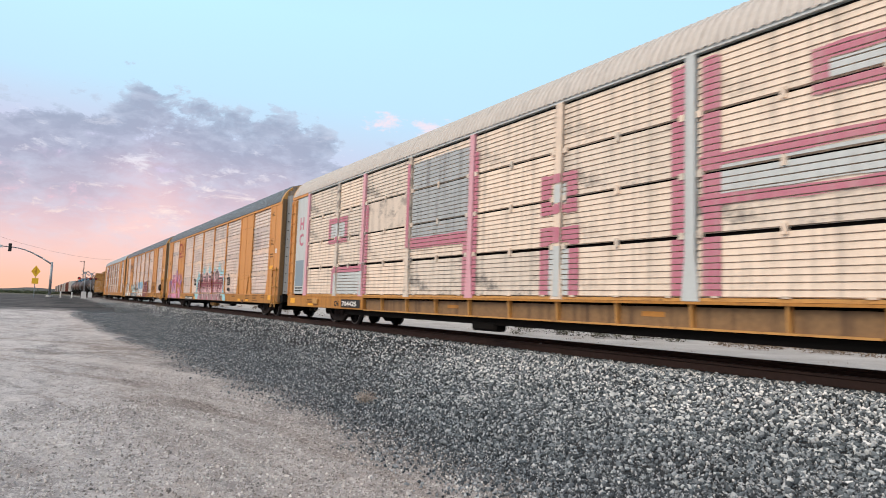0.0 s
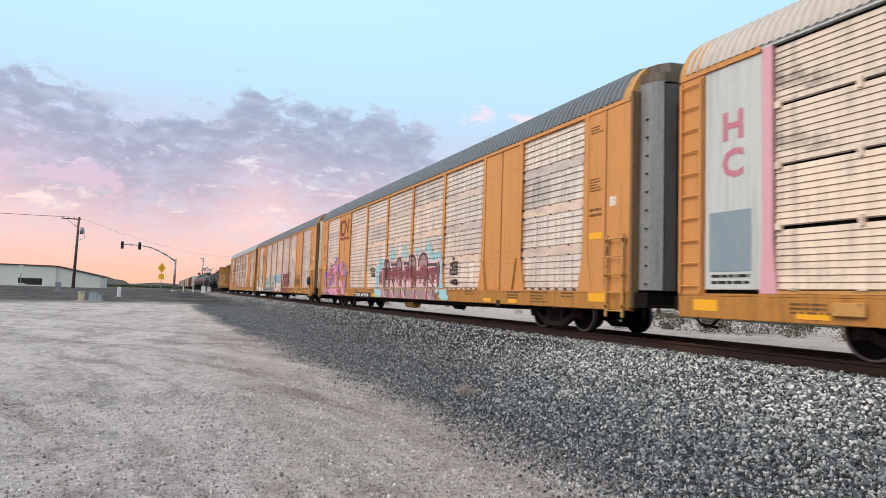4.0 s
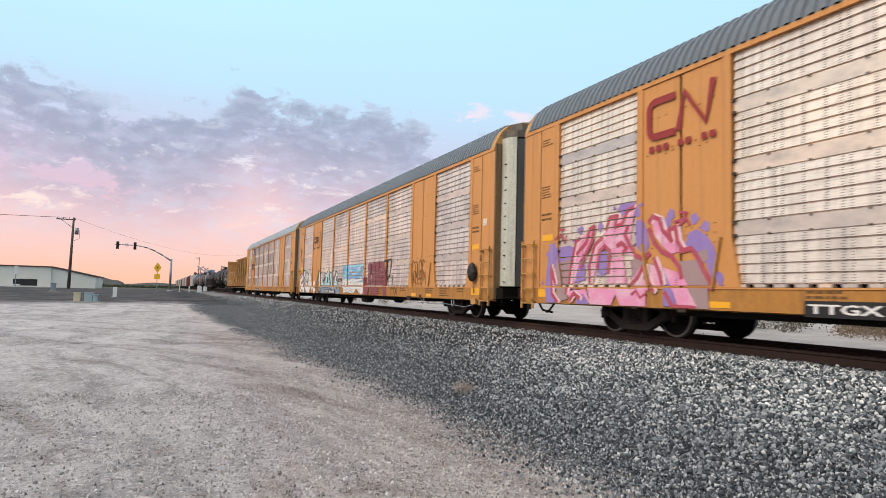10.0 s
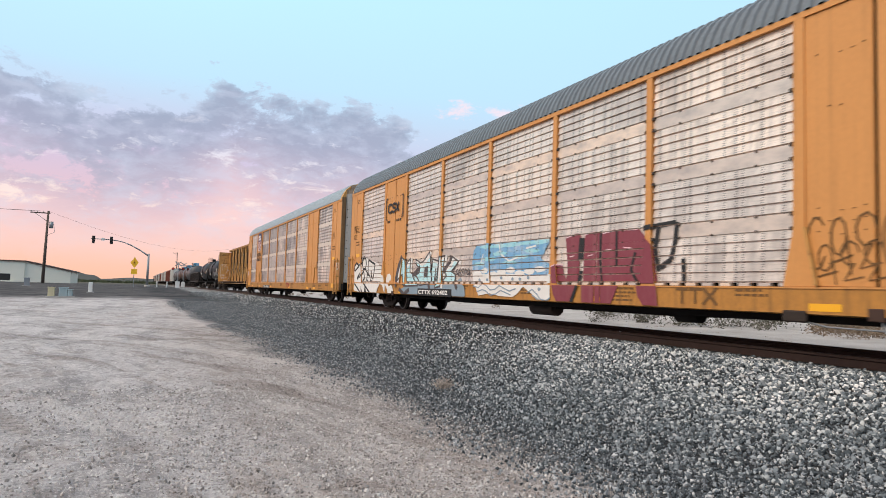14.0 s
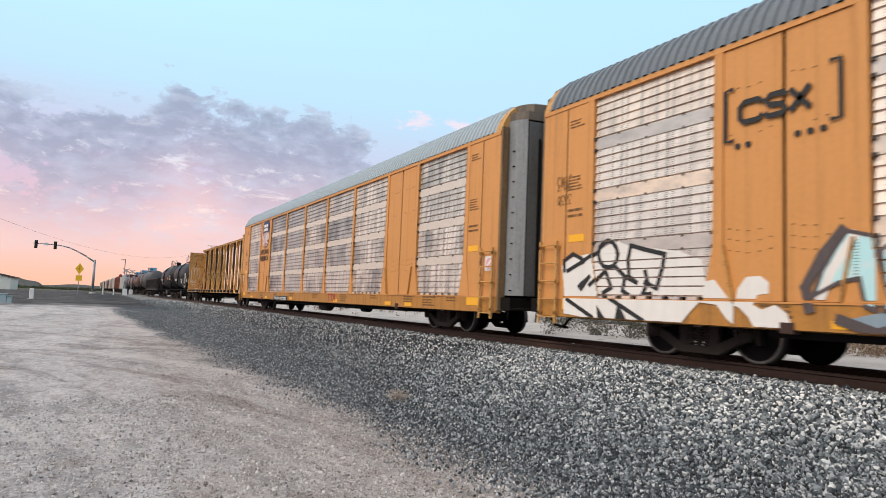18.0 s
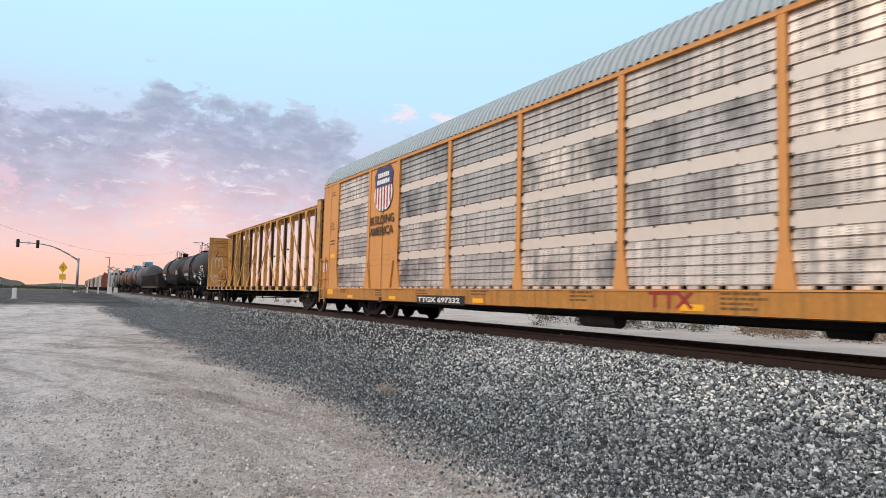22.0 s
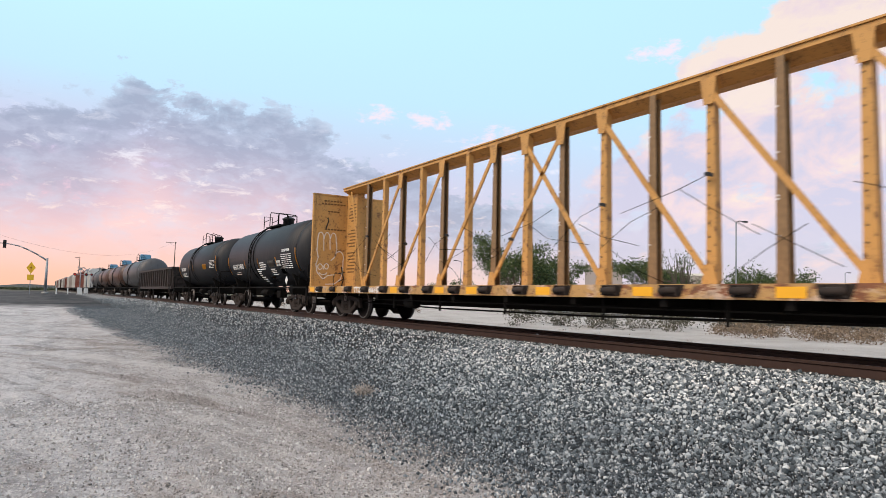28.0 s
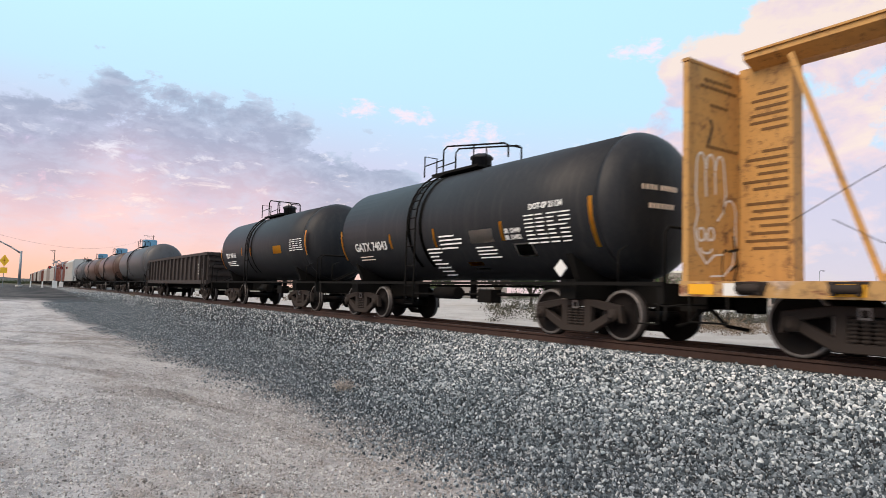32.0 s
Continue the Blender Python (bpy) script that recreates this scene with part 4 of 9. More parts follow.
def lap_panel(width, height, laps, step, mats, name, lean=0.024):
    """Siding sheet in overlapping laps: each leans out towards its foot and steps back under it."""
    bm = bmesh.new()
    h, w = height / laps, width / 2
    prof = []
    for i in range(laps):
        z = height - i * h
        prof += [(0.0, z), (-lean, z - h + step), (0.012, z - h + step * 0.8), (0.012, z - h + 0.0005)]
    rows = [[bm.verts.new((x, s * w, z)) for s in (-1, 1)] for x, z in prof]
    back = [[bm.verts.new((0.03, s * w, z)) for s in (-1, 1)] for z in (height, 0)]
    for a, b in zip(rows, rows[1:]):
        bm.faces.new((a[0], a[1], b[1], b[0]))
    bm.faces.new((rows[0][0], rows[0][1], back[0][1], back[0][0]))
    bm.faces.new((back[0][0], back[0][1], back[1][1], back[1][0]))
    return data(name, bm, *mats)


def roof_mesh(y0, y1, period, depth, mat, drop=0.0):
    """Arched roof of cross corrugations from eave to eave."""
    prof = [(1.60, 4.69), (1.575, 4.80), (1.50, 4.97), (1.37, 5.17), (1.14, 5.36), (0.75, 5.48), (0.35, 5.53)]
    prof = [(-a, z) for a, z in prof] + [(0, 5.54)] + [(a, z) for a, z in prof[::-1]]
    bm = bmesh.new()
    n = max(1, int((y1 - y0) / period))
    ys = []
    for i in range(n):
        a = y0 + (y1 - y0) * i / n
        p = (y1 - y0) / n
        ys += [(a, 0), (a + p * 0.38, 0), (a + p * 0.5, 1), (a + p * 0.88, 1)]
    ys.append((y1, 0))
    rows = []
    for y, up in ys:
        row = []
        for x, z in prof:
            k = 1 + up * depth / 1.6
            row.append(bm.verts.new((x * k, y, 4.69 + (z - 4.69) * k + up * depth * 0.6 - drop)))
        rows.append(row)
    for a, b in zip(rows, rows[1:]):
        for i in range(len(prof) - 1):
            bm.faces.new((a[i], a[i + 1], b[i + 1], b[i]))
    bm.faces.new(rows[0]), bm.faces.new(rows[-1][::-1])
    return data("roof", bm, mat)


def post_mesh(z0, z1, w, foot, mat, x0=-1.60, x1=-1.47, knee=0.62):
    bm = bmesh.new()
    h, g = w / 2, foot / 2
    prism(bm, [(x0, -g, z0), (x0, g, z0), (x0, h, z0 + knee), (x0, h, z1), (x0, -h, z1), (x0, -h, z0 + knee)], (x1 - x0, 0, 0))
    bmesh.ops.bevel(bm, geom=[e for e in bm.edges if abs(e.calc_length() - (x1 - x0)) > 0.01], offset=0.008, segments=1, affect="EDGES")
    return data("post", bm, mat)


def bolt_mesh():
    bm = bmesh.new()
    tube(bm, (-1.576, 0, 0), (-1.55, 0, 0), 0.017, 6)
    return data("bolt", bm, "bolt")


def clip_mesh():
    bm = bmesh.new()
    box(bm, -1.592, -1.54, -0.028, 0.028, -0.024, 0.024)
    return data("panel_clip", bm, "bolt")


def foot_clip_mesh():
    bm = bmesh.new()
    box(bm, -1.575, -1.50, -0.10, 0.10, 0.925, 0.970)
    return data("foot_clip", bm, "batten")


def ladder(car, y0, y1, z0, z1, n, x, mat):
    lad = bmesh.new()
    for y in (y0, y1):
        box(lad, x, x + 0.04, y - 0.025, y + 0.025, z0, z1)
        for z in (z0 + 0.2, (z0 + z1) / 2, z1 - 0.12):
            box(lad, x, -1.58, y - 0.03, y + 0.03, z - 0.03, z + 0.03)
    lad = part("ladder", lad, mat, car)
    rung = shared(("rung", round(y1 - y0, 2), mat), lambda: rung_mesh(y1 - y0, mat))
    for i in range(n):
        put("rung", rung, lad, (x + 0.01, (y0 + y1) / 2, z0 + 0.12 + (z1 - z0 - 0.2) * i / (n - 1)))


def rung_mesh(w, mat):
    bm = bmesh.new()
    tube(bm, (0, -w / 2, 0), (0, w / 2, 0), 0.014, 6)
    return data("rung", bm, mat)


def auto_carrier(u, label, panel, roof, door):
    car = train_car(u, label, "auto carrier")
    # floor, far side and a near-black sheet that stands for the shade inside
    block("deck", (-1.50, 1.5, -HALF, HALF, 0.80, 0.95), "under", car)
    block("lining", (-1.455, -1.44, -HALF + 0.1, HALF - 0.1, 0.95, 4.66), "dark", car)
    block("far_side", (1.44, 1.58, -HALF, HALF, 0.95, 4.68), "yellow", car)
    # side sill: a channel with lips
    bm = bmesh.new()
    prism(bm, [(-1.60, -HALF, 0.915), (-1.60, -HALF, 0.56), (-1.46, -HALF, 0.54), (-1.46, -HALF, 0.58), (-1.56, -HALF, 0.60), (-1.56, -HALF, 0.88), (-1.45, -HALF, 0.915)], (0, 2 * HALF, 0))
    part("side_sill", bm, "yellow_sill", car)
    block("sill_lip", (-1.615, -1.602, -HALF, HALF, 0.895, 0.92), "yellow", car)
    block("top_chord", (-1.605, -1.46, -HALF, HALF, 4.615, 4.70), "yellow", car)
    # dark strip in place of the shade below the chord
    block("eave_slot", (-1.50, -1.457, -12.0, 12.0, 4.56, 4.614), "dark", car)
    foot = shared("foot_clip", foot_clip_mesh)
    for i in range(70):                           # stand-off clips in the gap below the siding
        y = -11.8 + i * 0.342
        if not 7.1 < abs(y) < 9.4:
            put("foot_clip", foot, car, (0, y, 0))
    put("roof", shared(("roof", roof), lambda: roof_mesh(-HALF + 0.2, HALF - 0.2, 0.19, 0.034, roof)), car, None, "grey corrugated metal roof")
    cap = shared("roof_cap", lambda: roof_mesh(0, 0.24, 0.3, 0.0, "old_yellow"))
    put("roof_end", cap, car, (0, -HALF - 0.02, 0.0)), put("roof_end", cap, car, (0, HALF - 0.22, 0.0))
    # siding bays
    ph, bh = 0.742, 0.224
    for a, b in BAYS:
        w = b - a - 0.03
        lap = shared(("lap", panel, round(w, 2)), lambda: lap_panel(w, ph, 5, 0.022, (panel,), "side_panel"))
        mid = (a + b) / 2
        for i in range(4):
            put("side_panel", lap, car, (-1.535, mid, Z0 + 0.012 + i * (ph + bh)))
        strip = shared(("strip", panel, round(w, 2)), lambda: strip_mesh(w, bh, panel))
        for i in range(3):
            put("panel_strip", strip, car, (-1.535, mid, Z0 + 0.012 + ph + i * (ph + bh)))
        for z in [Z0 + ph + i * (ph + bh) + q for i in range(3) for q in (0.02, bh)]:
            for q in (-0.28, 0.02, 0.27):
                put("bolt", shared("bolt", bolt_mesh), car, (0, mid + q * w, z))
            for q in (-w / 2 + 0.01, w / 2 - 0.01):
                put("panel_clip", shared("panel_clip", clip_mesh), car, (0, mid + q, z))
    post = shared(("post", "yellow"), lambda: post_mesh(0.916, 4.62, 0.14, 0.34, "yellow"))
    for y in (-4.35, -1.45, 1.45, 4.35):
        put("post", post, car, (0, y, 0))
    stout = shared(("stout", "yellow"), lambda: post_mesh(0.916, 4.62, 0.16, 0.5, "yellow", -1.605, -1.47, 0.8))
    sheet = shared("brace_sheet", lambda: sheet_mesh(1.0, "yellow"))
    for s in (-1, 1):
        for y in (7.24, 9.27):
            put("post", stout, car, (0, s * y, 0))
        for y in (7.74, 8.76):
            put("brace_sheet", sheet, car, (0, s * y, 0))
        for y, d in ((7.24, 1), (9.27, -1)):
            bm = bmesh.new()
            ribbon_bar(bm, (s * (y + d * 0.10), 1.72), (s * (y + d * 0.265), 0.935), 0.03, -1.655, -1.586)
            part("gusset", bm, "old_yellow", car)
        put("post", stout, car, (0, s * 12.05, 0))
        bm = bmesh.new()
        for z in (1.62, 1.78, 1.93, 3.3, 4.0):          # rivet lines
            for q in (7.5, 7.66, 7.82, 7.98, 8.12, 8.44, 8.6, 8.78, 8.95, 9.08):
                if (int(q * 50) + int(z * 10)) % 3 or z < 1.9:
                    box(bm, -1.586, -1.575, s * q - 0.016, s * q + 0.016, z + 0.03 * math.sin(q * 7), z + 0.014 + 0.03 * math.sin(q * 7))
        tagged(part("rivets", bm, "brown_ink", car), kind="stuff")
        # end sheets with a seam rib, corner post, end frame
        block("end_sheet", (-1.59, -1.55, *sorted((s * 12.13, s * 12.70)), 0.916, 4.66), "yellow", car)
        block("end_sheet", (-1.588, -1.55, *sorted((s * 12.74, s * HALF)), 0.916, 4.66), "yellow", car)
        block("seam", (-1.575, -1.56, *sorted((s * 12.70, s * 12.74)), 0.916, 4.66), "brown_ink", car)
        # near corner post: its inner shade is put into the brown
        block("corner_post", (-1.592, -1.40, *sorted((s * HALF, s * (HALF + 0.06))), 0.60, 4.80), "shade_brown", car, "shaded grimy brown corner post", 0.015)
        block("corner_post", (1.40, 1.59, *sorted((s * HALF, s * (HALF + 0.06))), 0.60, 4.80), "yellow", car, "", 0.015)
        # folding end door with rounded shoulder
        bm = bmesh.new()
        y0 = s * HALF
        pts = [(-1.40, y0, 0.95), (-1.34, y0 + s * 0.30, 0.95), (-1.18, y0 + s * 0.47, 0.95), (-0.9, y0 + s * 0.52, 0.95), (0.9, y0 + s * 0.52, 0.95), (1.18, y0 + s * 0.47, 0.95), (1.34, y0 + s * 0.30, 0.95), (1.40, y0, 0.95)]
        prism(bm, pts[:3] + [(-1.15, y0 + s * 0.43, 0.95), (-1.31, y0 + s * 0.28, 0.95), (-1.36, y0, 0.95)], (0, 0, 3.98))
        d = part("end_door", bm, door, car, "tall folding metal end door")
        bm = bmesh.new()
        prism(bm, [(-1.14, y0 + s * 0.47, 0.95)] + pts[3:7] + [(1.40, y0, 0.95), (-1.14, y0, 0.95)], (0, 0, 3.94))
        part("end_leaf", bm, "door_dark", d, "grimy grey folded end leaf")
        bm = bmesh.new()
        prism(bm, [(x * 0.985, y - s * 0.01, 4.933) for x, y, z in pts], (0, 0, 0.19))
        prism(bm, [(x * 0.86, y - s * 0.03, 5.125) for x, y, z in pts], (0, 0, 0.2))
        part("door_head", bm, "door_top", car, "sooty upper end door")
        hinge = shared(("hinge", s), lambda: hinge_mesh(s))
        for z in (1.05, 1.4, 1.75, 2.1, 2.45, 2.8, 3.15, 3.5, 3.85, 4.2):
            put("hinge", hinge, d, (0, y0, z))
        for q in (-0.90, 0.0):
            block("door_rod", (q - 0.025, q + 0.025, *sorted((y0 + s * 0.522, y0 + s * 0.56)), 0.95, 4.5), "dark", d)
        block("end_sill", (-1.5, 1.5, *sorted((s * HALF, s * (HALF + 0.42))), 0.62, 0.90), "under", car)
        ladder(car, *sorted((s * 12.88, s * 13.38)), 0.42, 2.02, 5, -1.69, "old_yellow")
        coupler(car, s * (HALF + 0.35), s)
        block("reflector", (-1.606, -1.60, *sorted((s * 12.20, s * 12.75)), 0.70, 0.90), "reflector", car)
        bogie(car, s * 10.06)
        block("placard", (-1.596, -1.588, *sorted((s * 12.18, s * 12.62)), 1.98, 2.12), "reflector", car, "small yellow placard")
        bars(car, -s * 12.42 - 0.22, 4.35, 0.42, 3, seed=1, x=-1.592), bars(car, -s * 12.42 - 0.24, 3.25, 0.46, 5, seed=2, x=-1.592)
        bars(car, -s * 12.42 - 0.24, 2.62, 0.46, 2, seed=3, x=-1.592, pitch=0.11)
    for y in (-9.0, -7.6, -2.9, 2.9, 7.4, 10.6):
        block("reflector", (-1.606, -1.60, y - 0.22, y + 0.22, 0.60, 0.70), "reflector", car)
    for i, a in enumerate((-11.5, -8.6, -5.9, -3.2, 0.2, 3.4, 6.2, 8.7, 9.9, 11.2)):
        bars(car, a, 0.88, 0.7, 2 + i % 3, seed=10 + i, pitch=0.07, h=0.5)
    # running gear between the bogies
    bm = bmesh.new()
    # the broad lower box is added as the dark shade beneath the sill
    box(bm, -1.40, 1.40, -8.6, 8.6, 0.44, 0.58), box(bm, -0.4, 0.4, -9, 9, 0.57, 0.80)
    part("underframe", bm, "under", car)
    bearer = shared("crossbearer", lambda: crossbearer_mesh(1.45, 0.58, 0.80))
    for y in (-6, -3, 0, 3, 6):
        put("crossbearer", bearer, car, (0, y, 0))
    bm = bmesh.new()
    pipe(bm, [(-1.15, -8.6, 0.5), (-1.15, -4.5, 0.42), (-1.15, 3.5, 0.42), (-1.15, 8.6, 0.5)], 0.022)
    part("brake_pipe", bm, "under", car)
    bm = bmesh.new()
    tube(bm, (-1.12, -1.0, 0.40), (-1.12, -0.1, 0.40), 0.17, 14)
    part("air_reservoir", bm, "old_yellow" if panel == "panel_b" else "truck", car)
    for y in (-8.25, 8.2):
        block("jack_pad", (-1.62, -1.45, y - 0.1, y + 0.1, 0.5, 0.66), "rail", car, "rusty jacking pad", 0.01)
    bm = bmesh.new()
    tube(bm, (-1.2, -5.2, 0.44), (-1.2, -4.7, 0.44), 0.13, 12)
    part("brake_cylinder", bm, "under", car)
    return car


def hinge_mesh(s):
    bm = bmesh.new()
    box(bm, -1.392, -1.352, *sorted((s * 0.20, s * 0.245)), 0, 0.025)
    return data("hinge", bm, "dark")


def crossbearer_mesh(x, z0, z1, w=0.08):
    bm = bmesh.new()
    box(bm, -x, x, -w, w, z0, z1)
    return data("crossbearer", bm, "under")


def strip_mesh(w, h, panel):
    bm = bmesh.new()
    box(bm, -0.018, 0.012, -w / 2 - 0.02, w / 2 + 0.02, 0.0, h)
    bmesh.ops.bevel(bm, geom=bm.edges[:], offset=0.006, segments=1, affect="EDGES")
    return data("panel_strip", bm, "batten_pale" if panel == "panel_d" else "batten")


def sheet_mesh(w, mat):
    bm = bmesh.new()
    box(bm, -1.578, -1.54, -w / 2 + 0.012, w / 2 - 0.012, 0.916, 4.62)
    bmesh.ops.bevel(bm, geom=bm.edges[:], offset=0.012, segments=2, affect="EDGES")
    return data("brace_sheet", bm, mat)


def number_board(car, a0, a1, text, z0=0.525, z1=0.745, x=-1.612, mat="ink"):
    b = block("number_board", (x, -1.602, -a1, -a0, z0, z1), mat, car, "dark board with white lettering")
    write(car, text, a0 + 0.06, z0 + 0.05, (z1 - z0) * 0.80, "white", x - 0.002, 0.004, stretch=(a1 - a0 - 0.12) / max(0.1, 0.58 * len(text) * (z1 - z0) * 0.80))
    return b


def older_carrier(u):
    """The cream-sided carrier at the head of the shot."""
    car = train_car(u, "cream corrugated auto carrier with faded magenta graffiti and a yellow sill", "auto carrier")
    H = 13.75
    block("deck", (-1.48, 1.5, -H, H, 0.82, 0.96), "under", car)
    # near-black sheet behind the siding, put there as the interior's shade
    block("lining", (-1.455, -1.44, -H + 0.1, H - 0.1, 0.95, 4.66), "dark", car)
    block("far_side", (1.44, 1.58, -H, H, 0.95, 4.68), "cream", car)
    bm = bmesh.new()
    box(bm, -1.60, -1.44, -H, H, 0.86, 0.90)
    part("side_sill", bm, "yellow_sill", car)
    # recessed web painted brown for its shade, with grime streaks
    block("sill_web", (-1.48, -1.45, -6.9, 6.9, 0.521, 0.859), "shade_brown", car, "shaded grimy brown sill web")
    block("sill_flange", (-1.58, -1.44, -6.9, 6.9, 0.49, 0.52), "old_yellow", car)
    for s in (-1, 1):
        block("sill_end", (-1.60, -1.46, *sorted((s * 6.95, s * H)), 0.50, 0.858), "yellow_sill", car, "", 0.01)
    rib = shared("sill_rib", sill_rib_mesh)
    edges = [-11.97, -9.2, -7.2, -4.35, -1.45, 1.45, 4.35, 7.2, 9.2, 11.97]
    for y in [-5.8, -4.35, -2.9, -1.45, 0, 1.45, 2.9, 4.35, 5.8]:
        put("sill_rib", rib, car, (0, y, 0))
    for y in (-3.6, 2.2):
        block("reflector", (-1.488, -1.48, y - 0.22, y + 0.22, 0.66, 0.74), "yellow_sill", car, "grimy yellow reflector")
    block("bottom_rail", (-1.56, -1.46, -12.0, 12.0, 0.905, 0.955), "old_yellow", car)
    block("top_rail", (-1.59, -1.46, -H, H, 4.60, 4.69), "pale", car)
    # dark strip that stands for shade under the top rail
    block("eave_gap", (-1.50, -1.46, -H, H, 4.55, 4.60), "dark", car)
    put("roof", roof_mesh(-H + 0.15, H - 0.15, 0.15, 0.022, "roof_a", 0.05), car, None, "whitewashed corrugated metal roof")
    for s in (-1, 1):
        put("roof_end", roof_mesh(0, 0.5, 0.6, 0.0, "old_yellow"), car, (0, s * (H - 0.25) - 0.25, -0.03))
    rows = [(0.965, 1.845), (1.885, 2.745), (2.785, 3.645), (3.685, 4.555)]
    for a, b in zip(edges, edges[1:]):
        w = b - a - 0.22
        lap = shared(("cream", round(w, 2)), lambda: lap_panel(w, 0.865, 9, 0.014, ("cream",), "side_panel", 0.016))
        for z0, z1 in rows:
            if 5 < (a + b) / 2 < 6.5 and z0 == 2.785:
                block("side_panel", (-1.552, -1.52, (a + b) / 2 - w / 2, (a + b) / 2 + w / 2, z0, z0 + 0.86), "cream", car, "plain replacement sheet", 0.004)
                continue
            put("side_panel", lap, car, (-1.535, (a + b) / 2, z0))
        for z0, z1 in rows[:-1]:
            block("panel_latch", (-1.585, -1.53, (a + b) / 2 - 0.035, (a + b) / 2 + 0.035, z1 - 0.06, z1 + 0.09), "cream", car)
            for q in (a + 0.16, b - 0.16):
                block("panel_latch", (-1.585, -1.53, q - 0.05, q + 0.05, z1 - 0.02, z1 + 0.08), "cream", car)
        for q in (a + 0.4, (a + b) / 2, b - 0.4):
            block("foot_clip", (-1.58, -1.50, q - 0.06, q + 0.06, 0.955, 0.985), "cream", car)
    for i, y in enumerate(edges[:-1]):
        mat = ["rosy", "cream", "pale", "pale", "cream", "rosy", "cream", "rosy", "cream"][i]
        put("post", shared(("old_post", mat), lambda: post_mesh(0.90, 4.60, 0.17, 0.30, mat, -1.60, -1.46, 0.7)), car, (0, y, 0))
    put("post", shared(("old_post", "rosy"), lambda: post_mesh(0.90, 4.60, 0.17, 0.30, "rosy", -1.60, -1.46, 0.7)), car, (0, 11.97, 0))
    for s in (-1, 1):
        block("end_panel", (-1.565, -1.53, *sorted((s * 12.08, s * 13.2)), 0.96, 4.56), "pale", car, "pale grey painted end panel", 0.01)
        block("end_frame", (-1.58, -1.52, *sorted((s * 13.22, s * H)), 0.86, 4.60), "yellow", car)
        block("corner_bracket", (-1.60, -1.50, *sorted((s * 12.08, s * H)), 4.56, 4.66), "yellow", car)
        ladder(car, *sorted((s * 13.26, s * 13.70)), 0.90, 4.50, 10, -1.63, "yellow")
        bm = bmesh.new()
        box(bm, -1.38, 1.38, *sorted((s * H, s * (H + 0.12))), 0.95, 4.95)
        for q in (-0.9, -0.3, 0.3, 0.9):
            box(bm, q - 0.05, q + 0.05, *sorted((s * (H + 0.12), s * (H + 0.2))), 0.95, 4.9)
        part("end_door", bm, "door_grey", car)
        block("end_sill", (-1.5, 1.5, *sorted((s * H, s * (H + 0.2))), 0.6, 0.86), "under", car)
        coupler(car, s * (H + 0.1), s)
        bogie(car, s * 10.06)
        block("reflector", (-1.606, -1.60, *sorted((s * 12.9, s * 13.4)), 0.62, 0.80), "reflector", car)
        block("reflector", (-1.606, -1.60, *sorted((s * 11.0, s * 11.5)), 0.56, 0.66), "reflector", car)
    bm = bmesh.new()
    # broad lower box added to draw the shade below the sill
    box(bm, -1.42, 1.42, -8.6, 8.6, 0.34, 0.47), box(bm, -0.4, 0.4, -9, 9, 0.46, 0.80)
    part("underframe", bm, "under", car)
    bearer = shared("crossbearer_old", lambda: crossbearer_mesh(1.44, 0.55, 0.80, 0.1))
    for y in (-6, -3, 0, 3, 6):
        put("crossbearer", bearer, car, (0, y, 0))
    block("air_reservoir", (-1.44, -1.1, 0.6, 1.5, 0.2, 0.42), "under", car, "", 0.05)
    block("jack_pad", (-1.66, -1.60, 10.5, 10.95, 0.62, 0.80), "old_yellow", car, "", 0.01)
    # two letters on the sill, the number on a black board
    write(car, "CN", -9.10, 0.58, 0.24, "ink", -1.604, 0.006)
    number_board(car, -8.52, -7.1, "704425", 0.55, 0.80)
    block("patch", (-1.572, -1.566, 12.28, 13.1, 1.25, 2.2), "g_grey", car, "dark grey painted-out patch")
    for z, t in ((3.35, "H"), (2.75, "C")):
        write(car, t, -12.85, z, 0.62, "pink", -1.569, 0.02)
    bars(car, -13.05, 1.2, 0.8, 2, "ink", -1.569, 0.1, 4), bars(car, -11.6, 0.78, 0.8, 3, "brown_ink", -1.604, 0.06, 5)
    return car


